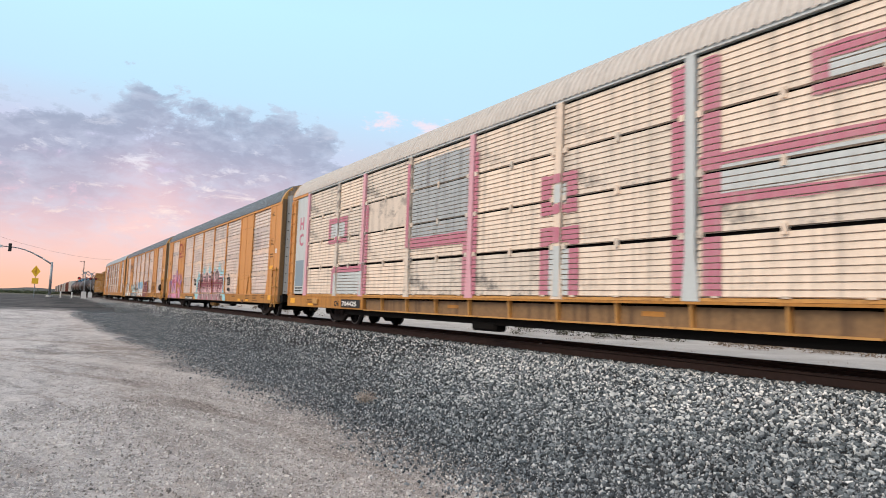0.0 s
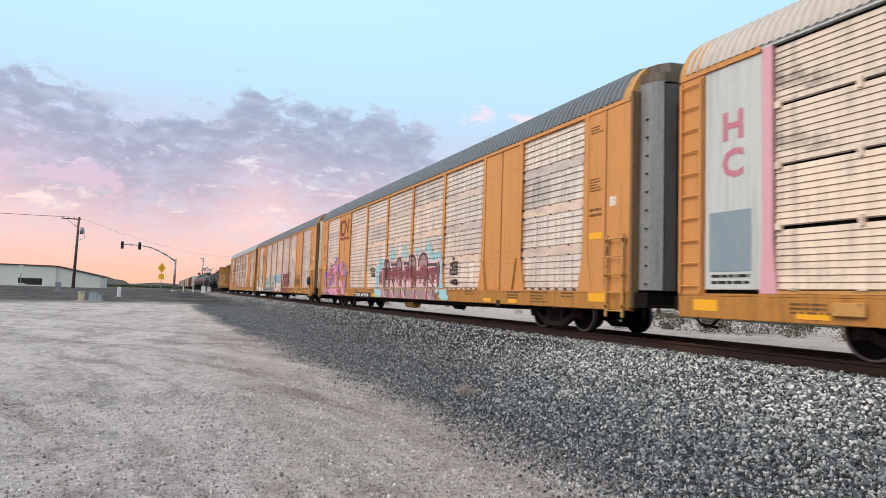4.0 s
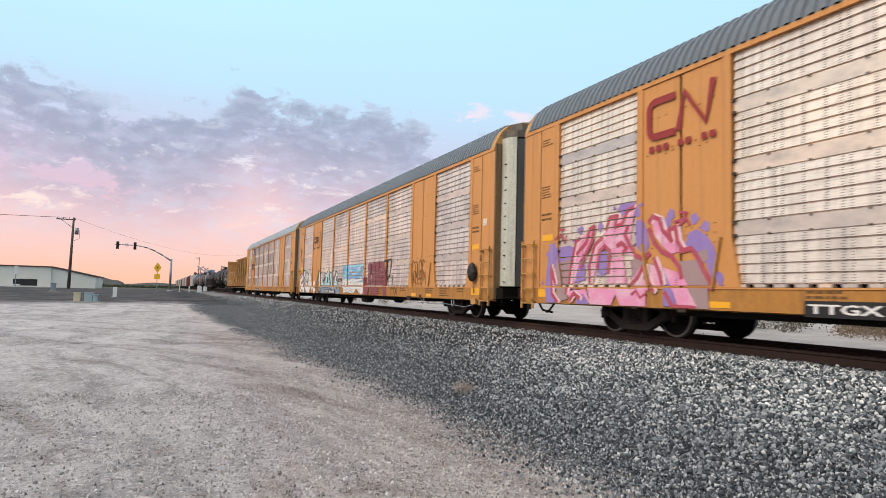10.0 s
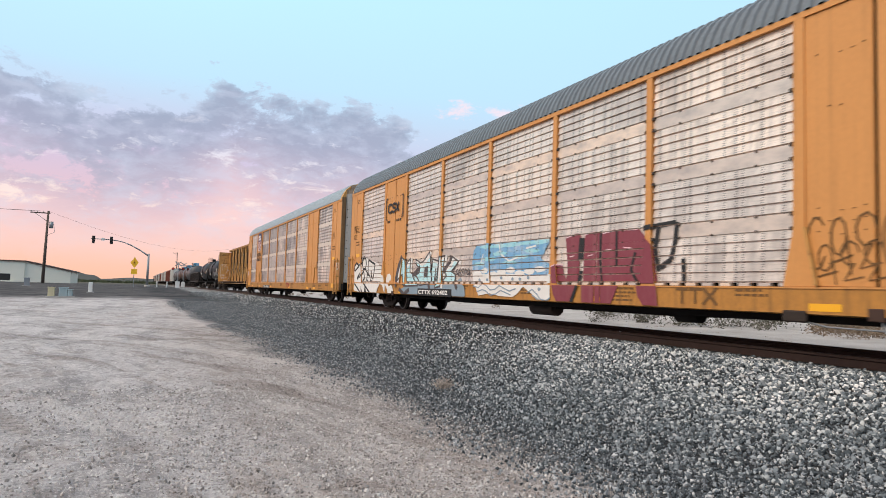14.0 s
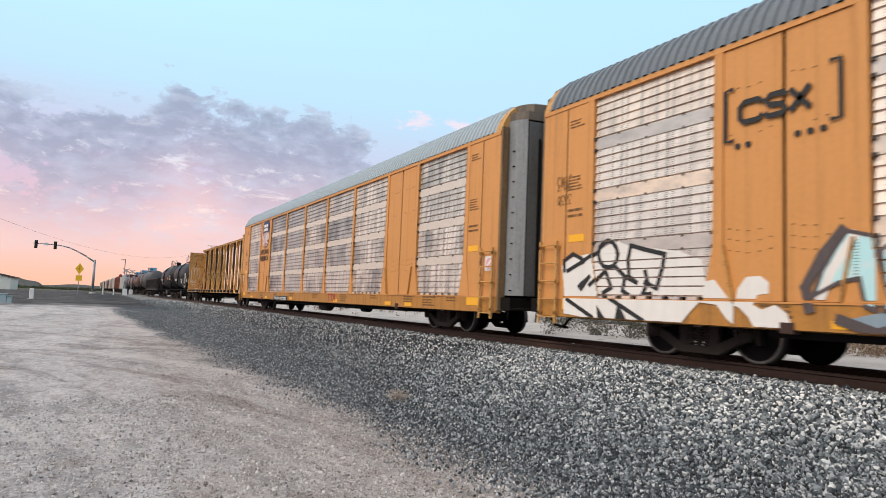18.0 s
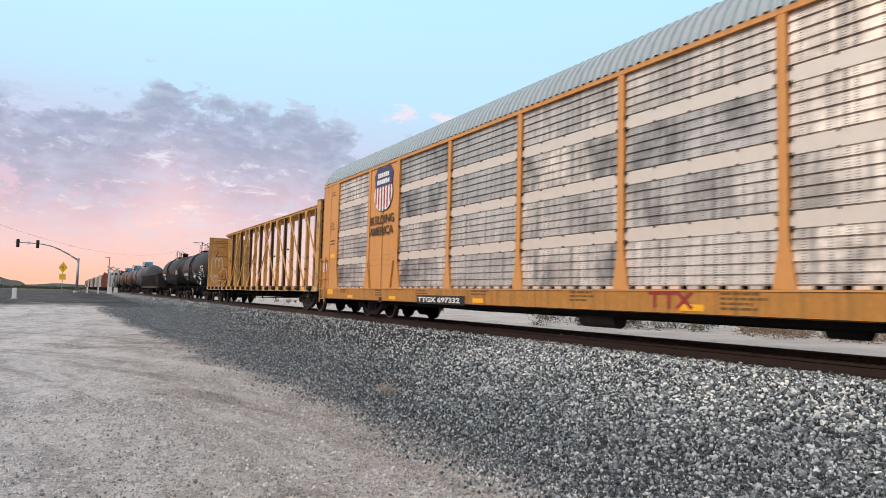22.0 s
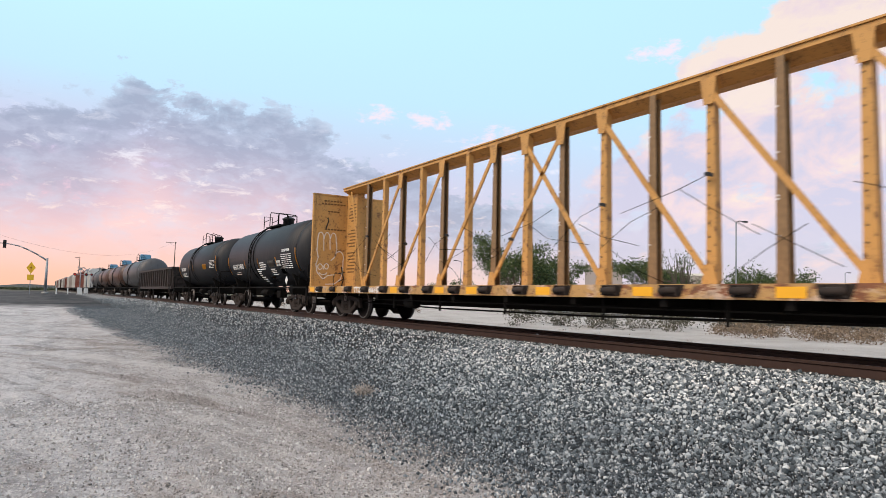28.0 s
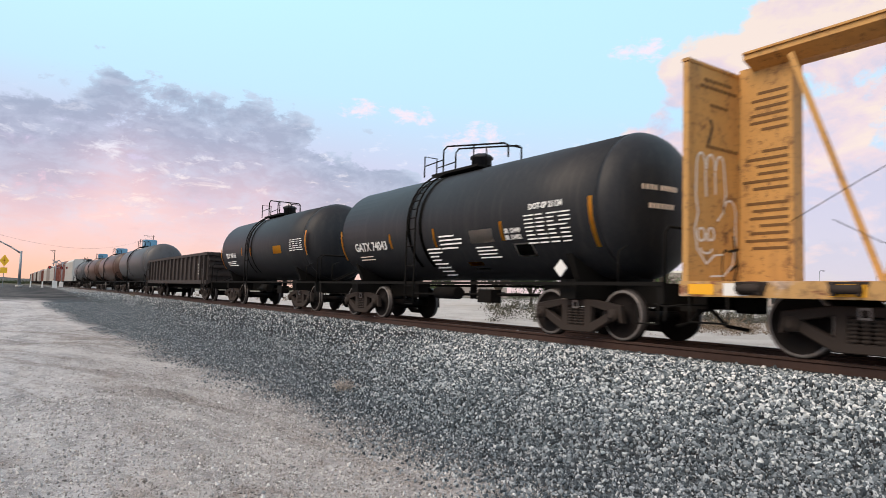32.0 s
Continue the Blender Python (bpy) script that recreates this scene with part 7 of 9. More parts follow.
def third_car_pieces(car):
    # white letters outlined in black across the tail
    white = [
        [(-12.68, 0.62), (-12.73, 1.21), (-12.8, 1.54), (-12.47, 1.69), (-12.0, 1.73), (-11.71, 1.81), (-11.36, 1.94), (-11.08, 1.83), (-10.46, 1.75), (-10.0, 1.68), (-9.57, 1.53), (-9.49, 1.19), (-9.32, 1.23), (-9.13, 1.02), (-8.99, 0.86), (-8.99, 0.59), (-9.1, 0.66), (-9.27, 0.86), (-9.57, 0.89), (-9.72, 0.76), (-9.93, 0.54), (-10.67, 0.53), (-11.89, 0.55)],
        [(-8.99, 0.86), (-8.94, 1.1), (-8.81, 1.26), (-8.59, 1.27), (-8.47, 1.18), (-8.47, 1.03), (-8.64, 1.01), (-8.68, 0.87), (-8.55, 0.81), (-8.35, 0.88), (-8.19, 0.77), (-8.11, 0.56), (-8.64, 0.53), (-8.76, 0.71), (-8.9, 0.83)],
    ]
    ink = [
        [(-11.32, 1.7), (-11.35, 1.58), (-11.44, 1.49), (-11.55, 1.47), (-11.68, 1.5), (-11.77, 1.59), (-11.81, 1.72), (-11.78, 1.84), (-11.69, 1.92), (-11.57, 1.95), (-11.45, 1.91), (-11.36, 1.81), (-11.32, 1.69)],
        [(-11.41, 1.5), (-11.14, 1.3), (-10.88, 1.2)],
        [(-11.14, 1.3), (-11.2, 1.06), (-11.06, 0.99)],
        [(-11.62, 1.41), (-11.98, 1.16)],
        [(-11.62, 1.41), (-11.47, 1.11), (-11.68, 1.02)],
        [(-12.71, 1.43), (-12.72, 1.63), (-12.47, 1.75), (-12.23, 1.65), (-12.15, 1.58)],
        [(-12.62, 1.43), (-12.23, 1.58), (-11.85, 1.74)],
        [(-12.29, 1.13), (-11.99, 1.31), (-12.21, 1.08)],
        [(-11.02, 1.83), (-11.08, 1.59), (-11.05, 1.3), (-10.88, 1.2)],
        [(-11.02, 1.83), (-10.64, 1.73), (-10.28, 1.65), (-10.33, 1.42), (-10.44, 1.1), (-10.69, 1.2)],
        [(-10.69, 1.38), (-10.63, 1.2), (-10.75, 0.99), (-10.56, 1.01)],
        [(-12.6, 0.89), (-11.89, 0.58)],
        [(-11.54, 0.96), (-10.68, 0.57)],
    ]
    wedges = [
        [(-11.78, 0.8), (-11.6, 0.61), (-11.46, 0.51), (-11.74, 0.55)],
        [(-11.26, 0.86), (-11.05, 0.58), (-11.32, 0.52)],
    ]
    sprayed(car, white, "g_white", 0.0, "graffiti", "white sprayed lettering with black outlines")
    sprayed(car, lines_of(ink, 0.075) + wedges, "ink", 0.006, "graffiti_outline")
    # pale blue angular letters on a blue-grey band
    ice = [
        [(-7.86, 1.0), (-7.73, 1.34), (-7.56, 1.62), (-7.43, 1.8), (-7.1, 1.71), (-7.1, 0.84), (-7.22, 0.89), (-7.28, 1.22), (-7.54, 1.17)],
        [(-7.06, 1.55), (-6.88, 1.67), (-6.71, 1.75), (-6.72, 1.32), (-6.47, 1.22), (-6.17, 1.16), (-5.95, 1.01), (-5.94, 0.86), (-7.01, 0.84)],
        [(-6.26, 1.71), (-5.83, 1.58), (-5.56, 1.65), (-5.17, 1.91), (-5.11, 1.77), (-5.0, 1.21), (-4.91, 0.95), (-5.74, 0.87), (-6.31, 1.01), (-6.47, 1.16), (-5.96, 1.26), (-5.89, 1.41), (-6.18, 1.52)],
        [(-4.92, 1.67), (-4.46, 1.6), (-4.37, 1.6), (-4.45, 0.94), (-4.56, 0.89), (-4.68, 1.11), (-4.68, 1.38), (-4.76, 0.93), (-4.97, 0.98), (-5.0, 1.3)],
        [(-4.35, 1.73), (-4.05, 1.74), (-4.13, 1.46), (-4.23, 0.85), (-4.61, 0.8), (-4.51, 1.03)],
        [(-4.08, 1.37), (-3.73, 1.49), (-3.54, 1.7), (-3.13, 1.55), (-3.58, 1.28), (-3.31, 1.19), (-3.35, 0.95), (-4.18, 0.98), (-3.92, 1.16)],
    ]
    shade = [
        [(-7.48, 1.82), (-7.74, 1.51), (-7.96, 1.11), (-7.89, 0.83)],
        [(-3.64, 1.69), (-3.68, 1.57), (-3.93, 1.41), (-4.08, 1.28)],
        [(-6.47, 1.2), (-6.17, 1.32), (-5.92, 1.43)],
        [(-4.98, 1.48), (-5.04, 1.3)],
        [(-5.5, 1.16), (-5.46, 1.35), (-5.33, 1.4), (-5.35, 1.16)],
        [(-5.09, 0.93), (-4.99, 0.73)],
        [(-3.26, 0.96), (-3.13, 0.82)],
        [(-7.52, 0.72), (-7.08, 0.57), (-6.68, 0.71)],
    ]
    band = [
        [(-7.43, 0.72), (-6.93, 0.85), (-2.88, 0.92), (-2.68, 0.85), (-2.6, 0.6), (-2.72, 0.56), (-6.0, 0.52), (-7.25, 0.57)],
        [(-3.31, 0.96), (-3.0, 1.11), (-2.84, 0.96), (-2.76, 0.85), (-3.22, 0.82)],
    ]
    sprayed(car, band, "g_grey", 0.0, "graffiti_shadow", "blue-grey sprayed band")
    sprayed(car, ice, "g_pale_blue", 0.004, "graffiti", "pale blue sprayed lettering with dark outlines")
    sprayed(car, lines_of([[(p + 0.1, q * 0.96 + 0.02) for p, q in st[:4]] for st in ice], 0.12), "g_white", 0.006)
    sprayed(car, lines_of([p + [p[0]] for p in ice], 0.05) + lines_of(shade, 0.13), "g_dark", 0.009, "graffiti_outline")
    tag(car, -3.25, 1.16, 0.85, 0.18, 12, "g_dark", 0.03, -1.574, 5)
    # sky blue block over white foam with waves
    block = [
        [(-2.32, 1.51), (-2.25, 1.82), (-2.03, 1.97), (-1.58, 1.97), (-1.3, 1.97), (-0.18, 1.96), (0.76, 1.94), (1.22, 1.91), (1.31, 1.86), (1.14, 1.71), (1.09, 1.6), (0.95, 1.52), (1.14, 1.43), (1.33, 1.37), (1.31, 1.15), (0.86, 1.12), (-0.17, 1.17), (-1.42, 1.18), (-2.0, 1.19), (-2.29, 1.29)],
    ]
    foam = [
        [(-2.28, 1.24), (1.4, 1.15), (1.4, 0.77), (1.41, 0.65), (1.31, 0.53), (0.96, 0.6), (0.32, 0.87), (0.06, 0.69), (-0.16, 0.62), (-0.75, 0.63), (-1.27, 0.69), (-1.84, 0.62), (-1.99, 0.82), (-2.23, 0.98)],
    ]
    waves = [
        [(-2.15, 0.87), (-1.84, 0.83), (-1.63, 0.93), (-1.41, 0.88), (-1.21, 0.77), (-0.95, 0.8), (-0.76, 0.89), (-0.51, 0.82), (-0.28, 0.76), (0.0, 0.82)],
        [(-1.91, 0.72), (-1.62, 0.78), (-1.41, 0.74), (-1.2, 0.64), (-0.94, 0.68), (-0.69, 0.77), (-0.45, 0.72), (-0.22, 0.67)],
        [(0.53, 0.74), (0.72, 0.81), (0.91, 0.71), (1.05, 0.6), (1.27, 0.57), (1.41, 0.63)],
        [(0.72, 0.68), (0.91, 0.61), (1.09, 0.51), (1.31, 0.5)],
    ]
    spots = [
        [(-1.88, 1.03), (-1.38, 1.03), (-0.76, 1.08), (-0.22, 1.05), (0.11, 1.05), (0.47, 1.08), (1.0, 0.82)],
    ]
    glints = [
        [(-0.77, 1.65), (-0.4, 1.49), (-0.17, 1.53), (-0.01, 1.56)],
        [(-1.72, 1.69), (-1.83, 1.49)],
        [(-0.9, 1.92), (-0.84, 1.74)],
        [(0.37, 1.76), (0.76, 1.8)],
    ]
    maroon = [
        [(1.42, 1.31), (1.56, 1.36), (1.79, 1.34), (1.84, 1.15), (1.92, 1.04), (1.97, 1.15), (1.94, 1.51), (1.9, 1.81), (1.88, 1.93), (2.33, 1.98), (2.4, 1.91), (2.36, 1.21), (2.28, 0.86), (2.1, 0.58), (1.68, 0.54), (1.52, 0.73), (1.44, 1.0)],
        [(2.53, 1.87), (2.56, 1.93), (2.86, 1.97), (2.9, 1.97), (2.89, 0.58), (2.52, 0.56), (2.49, 1.07)],
    ]
    gaps = [
        [(2.36, 1.88), (2.52, 1.87), (2.49, 1.42), (2.32, 1.43)],
        [(2.38, 1.21), (2.49, 1.21), (2.37, 0.87), (2.21, 0.55), (2.1, 0.54), (2.28, 0.86)],
    ]
    shine = [
        [(1.88, 1.9), (2.11, 1.94), (2.33, 1.96)],
        [(2.53, 1.92), (2.82, 1.97)],
        [(1.42, 1.31), (1.56, 1.35), (1.79, 1.34)],
    ]
    sprayed(car, foam, "g_white", 0.0, "graffiti", "white sprayed foam with dark waves")
    sprayed(car, block, "g_block", 0.003, "graffiti", "sky blue sprayed block above white waves")
    sprayed(car, [puff(-2.0 + 0.42 * i, 1.22 + 0.05 * math.sin(i * 2.1), 0.22, 0.07, 300 + i) for i in range(8)], "g_white", 0.006)
    sprayed(car, [puff(-1.9 + 0.5 * i, 1.45 + 0.12 * (i % 3), 0.34, 0.05, 320 + i, 14, 0.3) for i in range(6)] + [puff(-1.5 + 0.6 * i, 1.88, 0.4, 0.05, 340 + i, 14, 0.3) for i in range(5)], "g_blue", 0.005)
    sprayed(car, lines_of(glints, 0.04), "g_white", 0.008)
    sprayed(car, lines_of(waves, 0.028), "g_grey", 0.006), sprayed(car, [puff(a, z, 0.06, 0.04, 40 + i, 10, 0.15) for i, (a, z) in enumerate(spots[0])], "g_grey", 0.008)
    # maroon block letters, gaps of black between them
    maroon += [[(3.05, 1.95), (3.45, 1.97), (3.5, 1.9), (3.55, 1.97), (4.08, 1.96), (4.17, 1.86), (4.44, 1.63), (4.51, 1.2), (4.56, 0.99), (4.62, 0.57), (4.28, 0.55), (4.13, 0.72), (4.07, 0.94), (3.62, 0.94), (3.4, 0.57), (3.1, 0.57)],
               [(2.92, 1.97), (3.02, 1.95), (3.08, 0.57), (2.92, 0.57)]]
    gaps += lines_of([[(3.04, 1.95), (3.02, 1.4), (3.08, 1.0)], [(3.5, 1.92), (3.5, 1.3)], [(4.0, 1.5), (3.9, 1.2), (4.05, 1.0)]], 0.06)
    shine += [[(3.1, 1.92), (3.45, 1.95)], [(3.6, 1.95), (4.05, 1.93)], [(3.2, 1.6), (3.35, 1.6)], [(3.7, 1.62), (3.9, 1.6)], [(2.65, 1.5), (2.8, 1.52)], [(2.05, 1.5), (2.2, 1.52)]]
    sprayed(car, maroon, "g_maroon", 0.0, "graffiti", "maroon sprayed block lettering")
    sprayed(car, gaps, "ink", 0.005, "graffiti_outline"), sprayed(car, lines_of(shine, 0.022), "g_light", 0.007)
    sprayed(car, lines_of([[(4.23, 1.94), (4.95, 1.98)], [(5.0, 1.96), (4.96, 1.66), (4.88, 1.4)], [(4.85, 1.35), (4.65, 1.25)], [(5.15, 1.34), (5.16, 1.01)], [(4.58, 1.94), (4.5, 1.57), (4.58, 1.2)]], 0.085), "ink", 0.002, "graffiti_tag", "black sprayed tag")


M["g_block"] = spray_paint("mid_blue_spray_paint", (0.15, 0.36, 0.58), (0.35, 0.48, 0.58))
M["g_dark"] = paint("smoky_grey_spray_paint", (0.075, 0.06, 0.06), (0.2, 0.18, 0.18), 0.3, 0.6)
M["g_rose"] = paint("rose_pink_spray_paint", (0.52, 0.20, 0.26), (0.6, 0.4, 0.4), 0.3, 0.6)
M["g_red"] = paint("crimson_spray_paint", (0.42, 0.06, 0.10), (0.5, 0.3, 0.3), 0.3, 0.6)
M["g_pale_blue"] = spray_paint("icy_blue_spray_paint", (0.44, 0.74, 0.78), (0.5, 0.6, 0.6))
older_carrier_paint(carA)
wide_piece(carB)
pink_piece(carB)


tag(carB, 4.95, 1.60, 0.62, 0.16, 1, width=0.05), tag(carB, 4.95, 1.38, 0.6, 0.16, 2, width=0.05), tag(carB, 5.02, 1.06, 0.52, 0.16, 3, width=0.05), tag(carB, 5.15, 1.82, 0.1, 0.1, 8, width=0.05, n=1), tag(carB, -3.62, 1.62, 0.66, 0.18, 5, width=0.04, n=4), tag(carB, -3.45, 1.42, 0.52, 0.17, 11, width=0.04, n=3)

# --- third car
carC = auto_carrier(67.55, "yellow auto carrier with worn siding, white, blue and maroon graffiti", "panel_c", "roof", "door_pale")
number_board(carC, -5.9, -3.45, "CTTX 692402", 0.55, 0.77, -1.632, "ink")
write(carC, "BI", 12.85, 2.62, 0.26, "white", -1.594, 0.008)
CZ = -0.27
logo_strokes(carC, [[(p, q + CZ) for p, q in st] for st in ([(-9.0, 4.26), (-9.14, 4.26), (-9.14, 3.50), (-9.0, 3.50)], [(-7.62, 4.26), (-7.48, 4.26), (-7.48, 3.50), (-7.62, 3.50)])], "ink", 0.06, label="black bracketed mark")
logo_strokes(carC, [[(-8.42 + (p + 8.30) * 0.86, 3.88 + (q - 3.88) * 0.80 + CZ) for p, q in st] for st in ([(-8.44, 3.98), (-8.52, 4.06), (-8.78, 4.06), (-8.86, 3.98), (-8.86, 3.78), (-8.78, 3.70), (-8.52, 3.70), (-8.44, 3.78)],
                    [(-8.04, 4.0), (-8.10, 4.06), (-8.32, 4.06), (-8.38, 3.98), (-8.34, 3.90), (-8.10, 3.86), (-8.05, 3.78), (-8.11, 3.70), (-8.34, 3.70), (-8.40, 3.77)],
                    [(-7.98, 4.07), (-7.66, 3.69)], [(-7.66, 4.07), (-7.98, 3.69)])], "ink", 0.08)
bm = bmesh.new()
for a in (-8.95, -8.78, -8.05, -7.88, -7.71):
    tube(bm, (-1.60, -a, 3.14), (-1.58, -a, 3.14), 0.045, 10)
part("vent_holes", bm, "ink", carC)
third_car_pieces(carC)
tag(carC, 7.35, 1.15, 1.3, 0.7, 6, "brown_ink", 0.03, -1.585), tag(carC, 7.5, 1.0, 1.2, 0.5, 9, "brown_ink", 0.025, -1.586), tag(carC, -13.0, 3.0, 0.45, 0.3, 7, "brown_ink", 0.02, -1.59), tag(carC, -12.98, 2.72, 0.42, 0.2, 17, "brown_ink", 0.018, -1.59)

tagged(logo_strokes(carC, [[(p + 2.95, q) for p, q in st] for st in ([(2.08, 0.87), (2.34, 0.87)], [(2.21, 0.87), (2.21, 0.63)], [(2.36, 0.87), (2.62, 0.87)], [(2.49, 0.87), (2.49, 0.63)], [(2.64, 0.89), (2.92, 0.63)], [(2.92, 0.89), (2.64, 0.63)])], "brown_ink", 0.05, -1.607, "mark", "faded brown maker's mark"), kind="stuff")
bm = bmesh.new()
pipe(bm, [(-1.52, -7.0, 0.50), (-1.54, -7.6, 0.40), (-1.54, -9.6, 0.38), (-1.54, -10.2, 0.40), (-1.54, -10.9, 0.38), (-1.54, -11.6, 0.34), (-1.53, -12.2, 0.42)], 0.012)
part("brake_pipe", bm, "galv", carC, "pale bent brake pipe along the bogie")
for y in (-8.3, -10.75):
    bm = bmesh.new()
    pipe(bm, [(-1.55, y, 0.56), (-1.56, y, 0.42), (-1.56, y - 0.08, 0.34), (-1.55, y - 0.16, 0.42), (-1.55, y - 0.16, 0.56)], 0.016)
    part("pipe_hanger", bm, "galv", carC)
bm = bmesh.new()
box(bm, -1.64, -1.56, -7.35, -7.0, 0.44, 0.60)
bmesh.ops.bevel(bm, geom=bm.edges[:], offset=0.02, segments=1, affect="EDGES")
part("valve_box", bm, "truck", carC, "rusty brown valve box")

# a black cover tied over the hand brake at its leading end
bm = bmesh.new()
bmesh.ops.create_icosphere(bm, subdivisions=3, radius=1)
for v in bm.verts:
    k = 1 + 0.10 * math.sin(v.co.y * 5 + v.co.z * 3) * math.cos(v.co.z * 6)
    v.co = Vector((-1.70 + v.co.x * 0.12 * k, -12.42 + v.co.y * (0.17 - 0.05 * v.co.z) * k, 1.34 + v.co.z * 0.27))
part("handbrake_cover", bm, "ink", carC, "black plastic cover tied over the hand brake")
bm = bmesh.new()
pipe(bm, [(-1.66, -12.42, 1.1), (-1.64, -12.43, 0.75)], 0.02, 6)
box(bm, -1.66, -1.58, -12.58, -12.28, 0.44, 0.60)
part("brake_lever", bm, "old_yellow", carC)

# --- fourth car: shield and slogan
carD = auto_carrier(96.07, "yellow auto carrier with soot-streaked siding and a striped shield", "panel_d", "roof_d", "door_grey")
number_board(carD, -5.85, -3.46, "TTGX 697332")
sx, sz = -8.22, 3.90
shield = [(-0.66, 0.46), (-0.52, 0.61), (-0.39, 0.73), (-0.2, 0.68), (0.0, 0.665), (0.2, 0.68), (0.39, 0.73), (0.52, 0.61), (0.66, 0.46), (0.61, 0.28), (0.60, 0.08), (0.66, -0.10), (0.62, -0.34), (0.45, -0.56), (0.26, -0.64), (0.0, -0.67), (-0.26, -0.64), (-0.45, -0.56), (-0.62, -0.34), (-0.66, -0.10), (-0.60, 0.08), (-0.61, 0.28)]
bm = bmesh.new()
blob(bm, [(sx + a, sz + z) for a, z in shield], -1.608)
em = part("emblem", bm, "navy", carD, "navy and white shield with red stripes")
bm = bmesh.new()
blob(bm, [(sx + a, sz + z) for a, z in ((-0.59, 0.08), (0.59, 0.08), (0.645, -0.10), (0.605, -0.33), (0.44, -0.545), (0.25, -0.625), (0.0, -0.655), (-0.25, -0.625), (-0.44, -0.545), (-0.605, -0.33), (-0.645, -0.10))], -1.612)
part("emblem_field", bm, "white", em)
for i in range(6):
    a = -0.50 + i * 0.20
    bm = bmesh.new()
    low = -0.64 if abs(a) < 0.2 else -0.57 if abs(a) < 0.35 else -0.42
    box(bm, -1.618, -1.612, -(sx + a + 0.043), -(sx + a - 0.043), sz + low, sz + 0.075)
    part("emblem_stripe", bm, "red_logo", em)
for z, w in ((0.44, 0.80), (0.24, 0.90)):
    bm = bmesh.new()
    for i in range(6):
        box(bm, -1.616, -1.612, -(sx - w / 2 + w * (i + 0.8) / 6), -(sx - w / 2 + w * i / 6), sz + z - 0.07, sz + z + 0.07)
    part("emblem_bars", bm, "white", em)
write(carD, "BUILDING", -9.15, 2.87, 0.36, "slogan", -1.61, 0.006, stretch=1.06), write(carD, "AMERICA", -9.15, 2.53, 0.36, "slogan", -1.61, 0.006, stretch=1.11)
tagged(logo_strokes(carD, [[(2.08, 0.87), (2.34, 0.87)], [(2.21, 0.87), (2.21, 0.63)], [(2.36, 0.87), (2.62, 0.87)], [(2.49, 0.87), (2.49, 0.63)], [(2.64, 0.89), (2.92, 0.63)], [(2.92, 0.89), (2.64, 0.63)]], "red_logo", 0.06, -1.607, "mark", "red maker's mark"), kind="stuff")

for s in (-1, 1):
    p = block("placard", (-1.596, -1.59, *sorted((s * 12.96, s * 13.3)), 1.50, 1.84), "white", carD, "faded red and white warning placard")
    bm = bmesh.new()
    tube(bm, (-1.60, s * 13.13, 1.67), (-1.596, s * 13.13, 1.67), 0.13, 16)
    part("disc", bm, "rosy", p)
    bm = bmesh.new()
    ribbon_bar(bm, (s * 13.13 - 0.09, 1.75), (s * 13.13 + 0.09, 1.59), 0.05, -1.604, -1.60)
    part("bar", bm, "white", p)

# --- fifth: the empty centre beam
carE = centre_beam(121.68)

# --- two black tank cars
ZC, RAD = 2.44, 1.36
carF = tank_car(139.85, "black tank car with white stencils, amber reflectors and railed platform", "black", 6.7, RAD, ZC, 4.35)
shell_letters(carF, ZC, RAD, "GATX 74043", -4.25, 1.86, 0.34, "white", 1.02)
for a, z0, z1 in ((-5.16, 1.65, 2.5), (-2.2, 1.86, 2.25), (-0.07, 1.82, 2.26), (2.47, 1.85, 2.24), (4.97, 1.62, 2.5)):
    shell_patch(carF, ZC, RAD, a - 0.05, a + 0.05, z0, z1, "orange", "reflector_strip")
shell_bars(carF, ZC, RAD, 0.14, 2.07, 0.95, 4, 0.09, seed=1), shell_bars(carF, ZC, RAD, -0.5, 1.80, 0.6, 8, 0.085, seed=2)
shell_patch(carF, ZC, RAD, 1.34, 2.16, 1.84, 2.12, "batten", "placard"), shell_bars(carF, ZC, RAD, 1.47, 1.76, 0.85, 4, 0.07, seed=3)
shell_letters(carF, ZC, RAD, "SR 13449", 2.58, 1.99, 0.13), shell_letters(carF, ZC, RAD, "SR 13452", 2.58, 1.86, 0.13)
shell_patch(carF, ZC, RAD, 2.74, 3.30, 1.52, 1.78, "white", "data_frame"), shell_patch(carF, ZC, RAD, 2.78, 3.26, 1.55, 1.75, "black", "data_field", 0.016)
shell_letters(carF, ZC, RAD, "DOT-SP 21134", 3.37, 2.40, 0.155, "white", 0.95)
for i in range(4):
    shell_bars(carF, ZC, RAD, 3.22 + i * 0.32, 2.30, 0.30, 8, 0.075, h=0.35, seed=20 + i)
shell_patch(carF, ZC, RAD, 0.85, 1.38, 1.36, 1.47, "reflector", "label_head"), shell_patch(carF, ZC, RAD, 0.95, 1.45, 1.17, 1.36, "white", "label_foot")
bm = bmesh.new()
for i, (x0, x1, z) in enumerate(((-0.75, -0.42, 2.62), (-0.36, 0.05, 2.62), (-0.62, -0.1, 2.30))):
    while x0 < x1:
        r = math.hypot(x0 + 0.03, z + 0.045 - ZC) / RAD
        y = 5.08 + float(np.interp(r, (0.02, 0.24, 0.46, 0.66, 0.82), (0.62, 0.60, 0.55, 0.46, 0.34)))
        box(bm, x0, x0 + 0.06, -y - 0.012, -y + 0.03, z, z + 0.09)
        x0 += 0.085
tagged(part("stencil", bm, "batten", carF), kind="stuff")
shell_bars(carF, ZC, RAD, -4.2, 1.72, 1.3, 2, 0.08, "batten", 0.3, 31)
bm = bmesh.new()
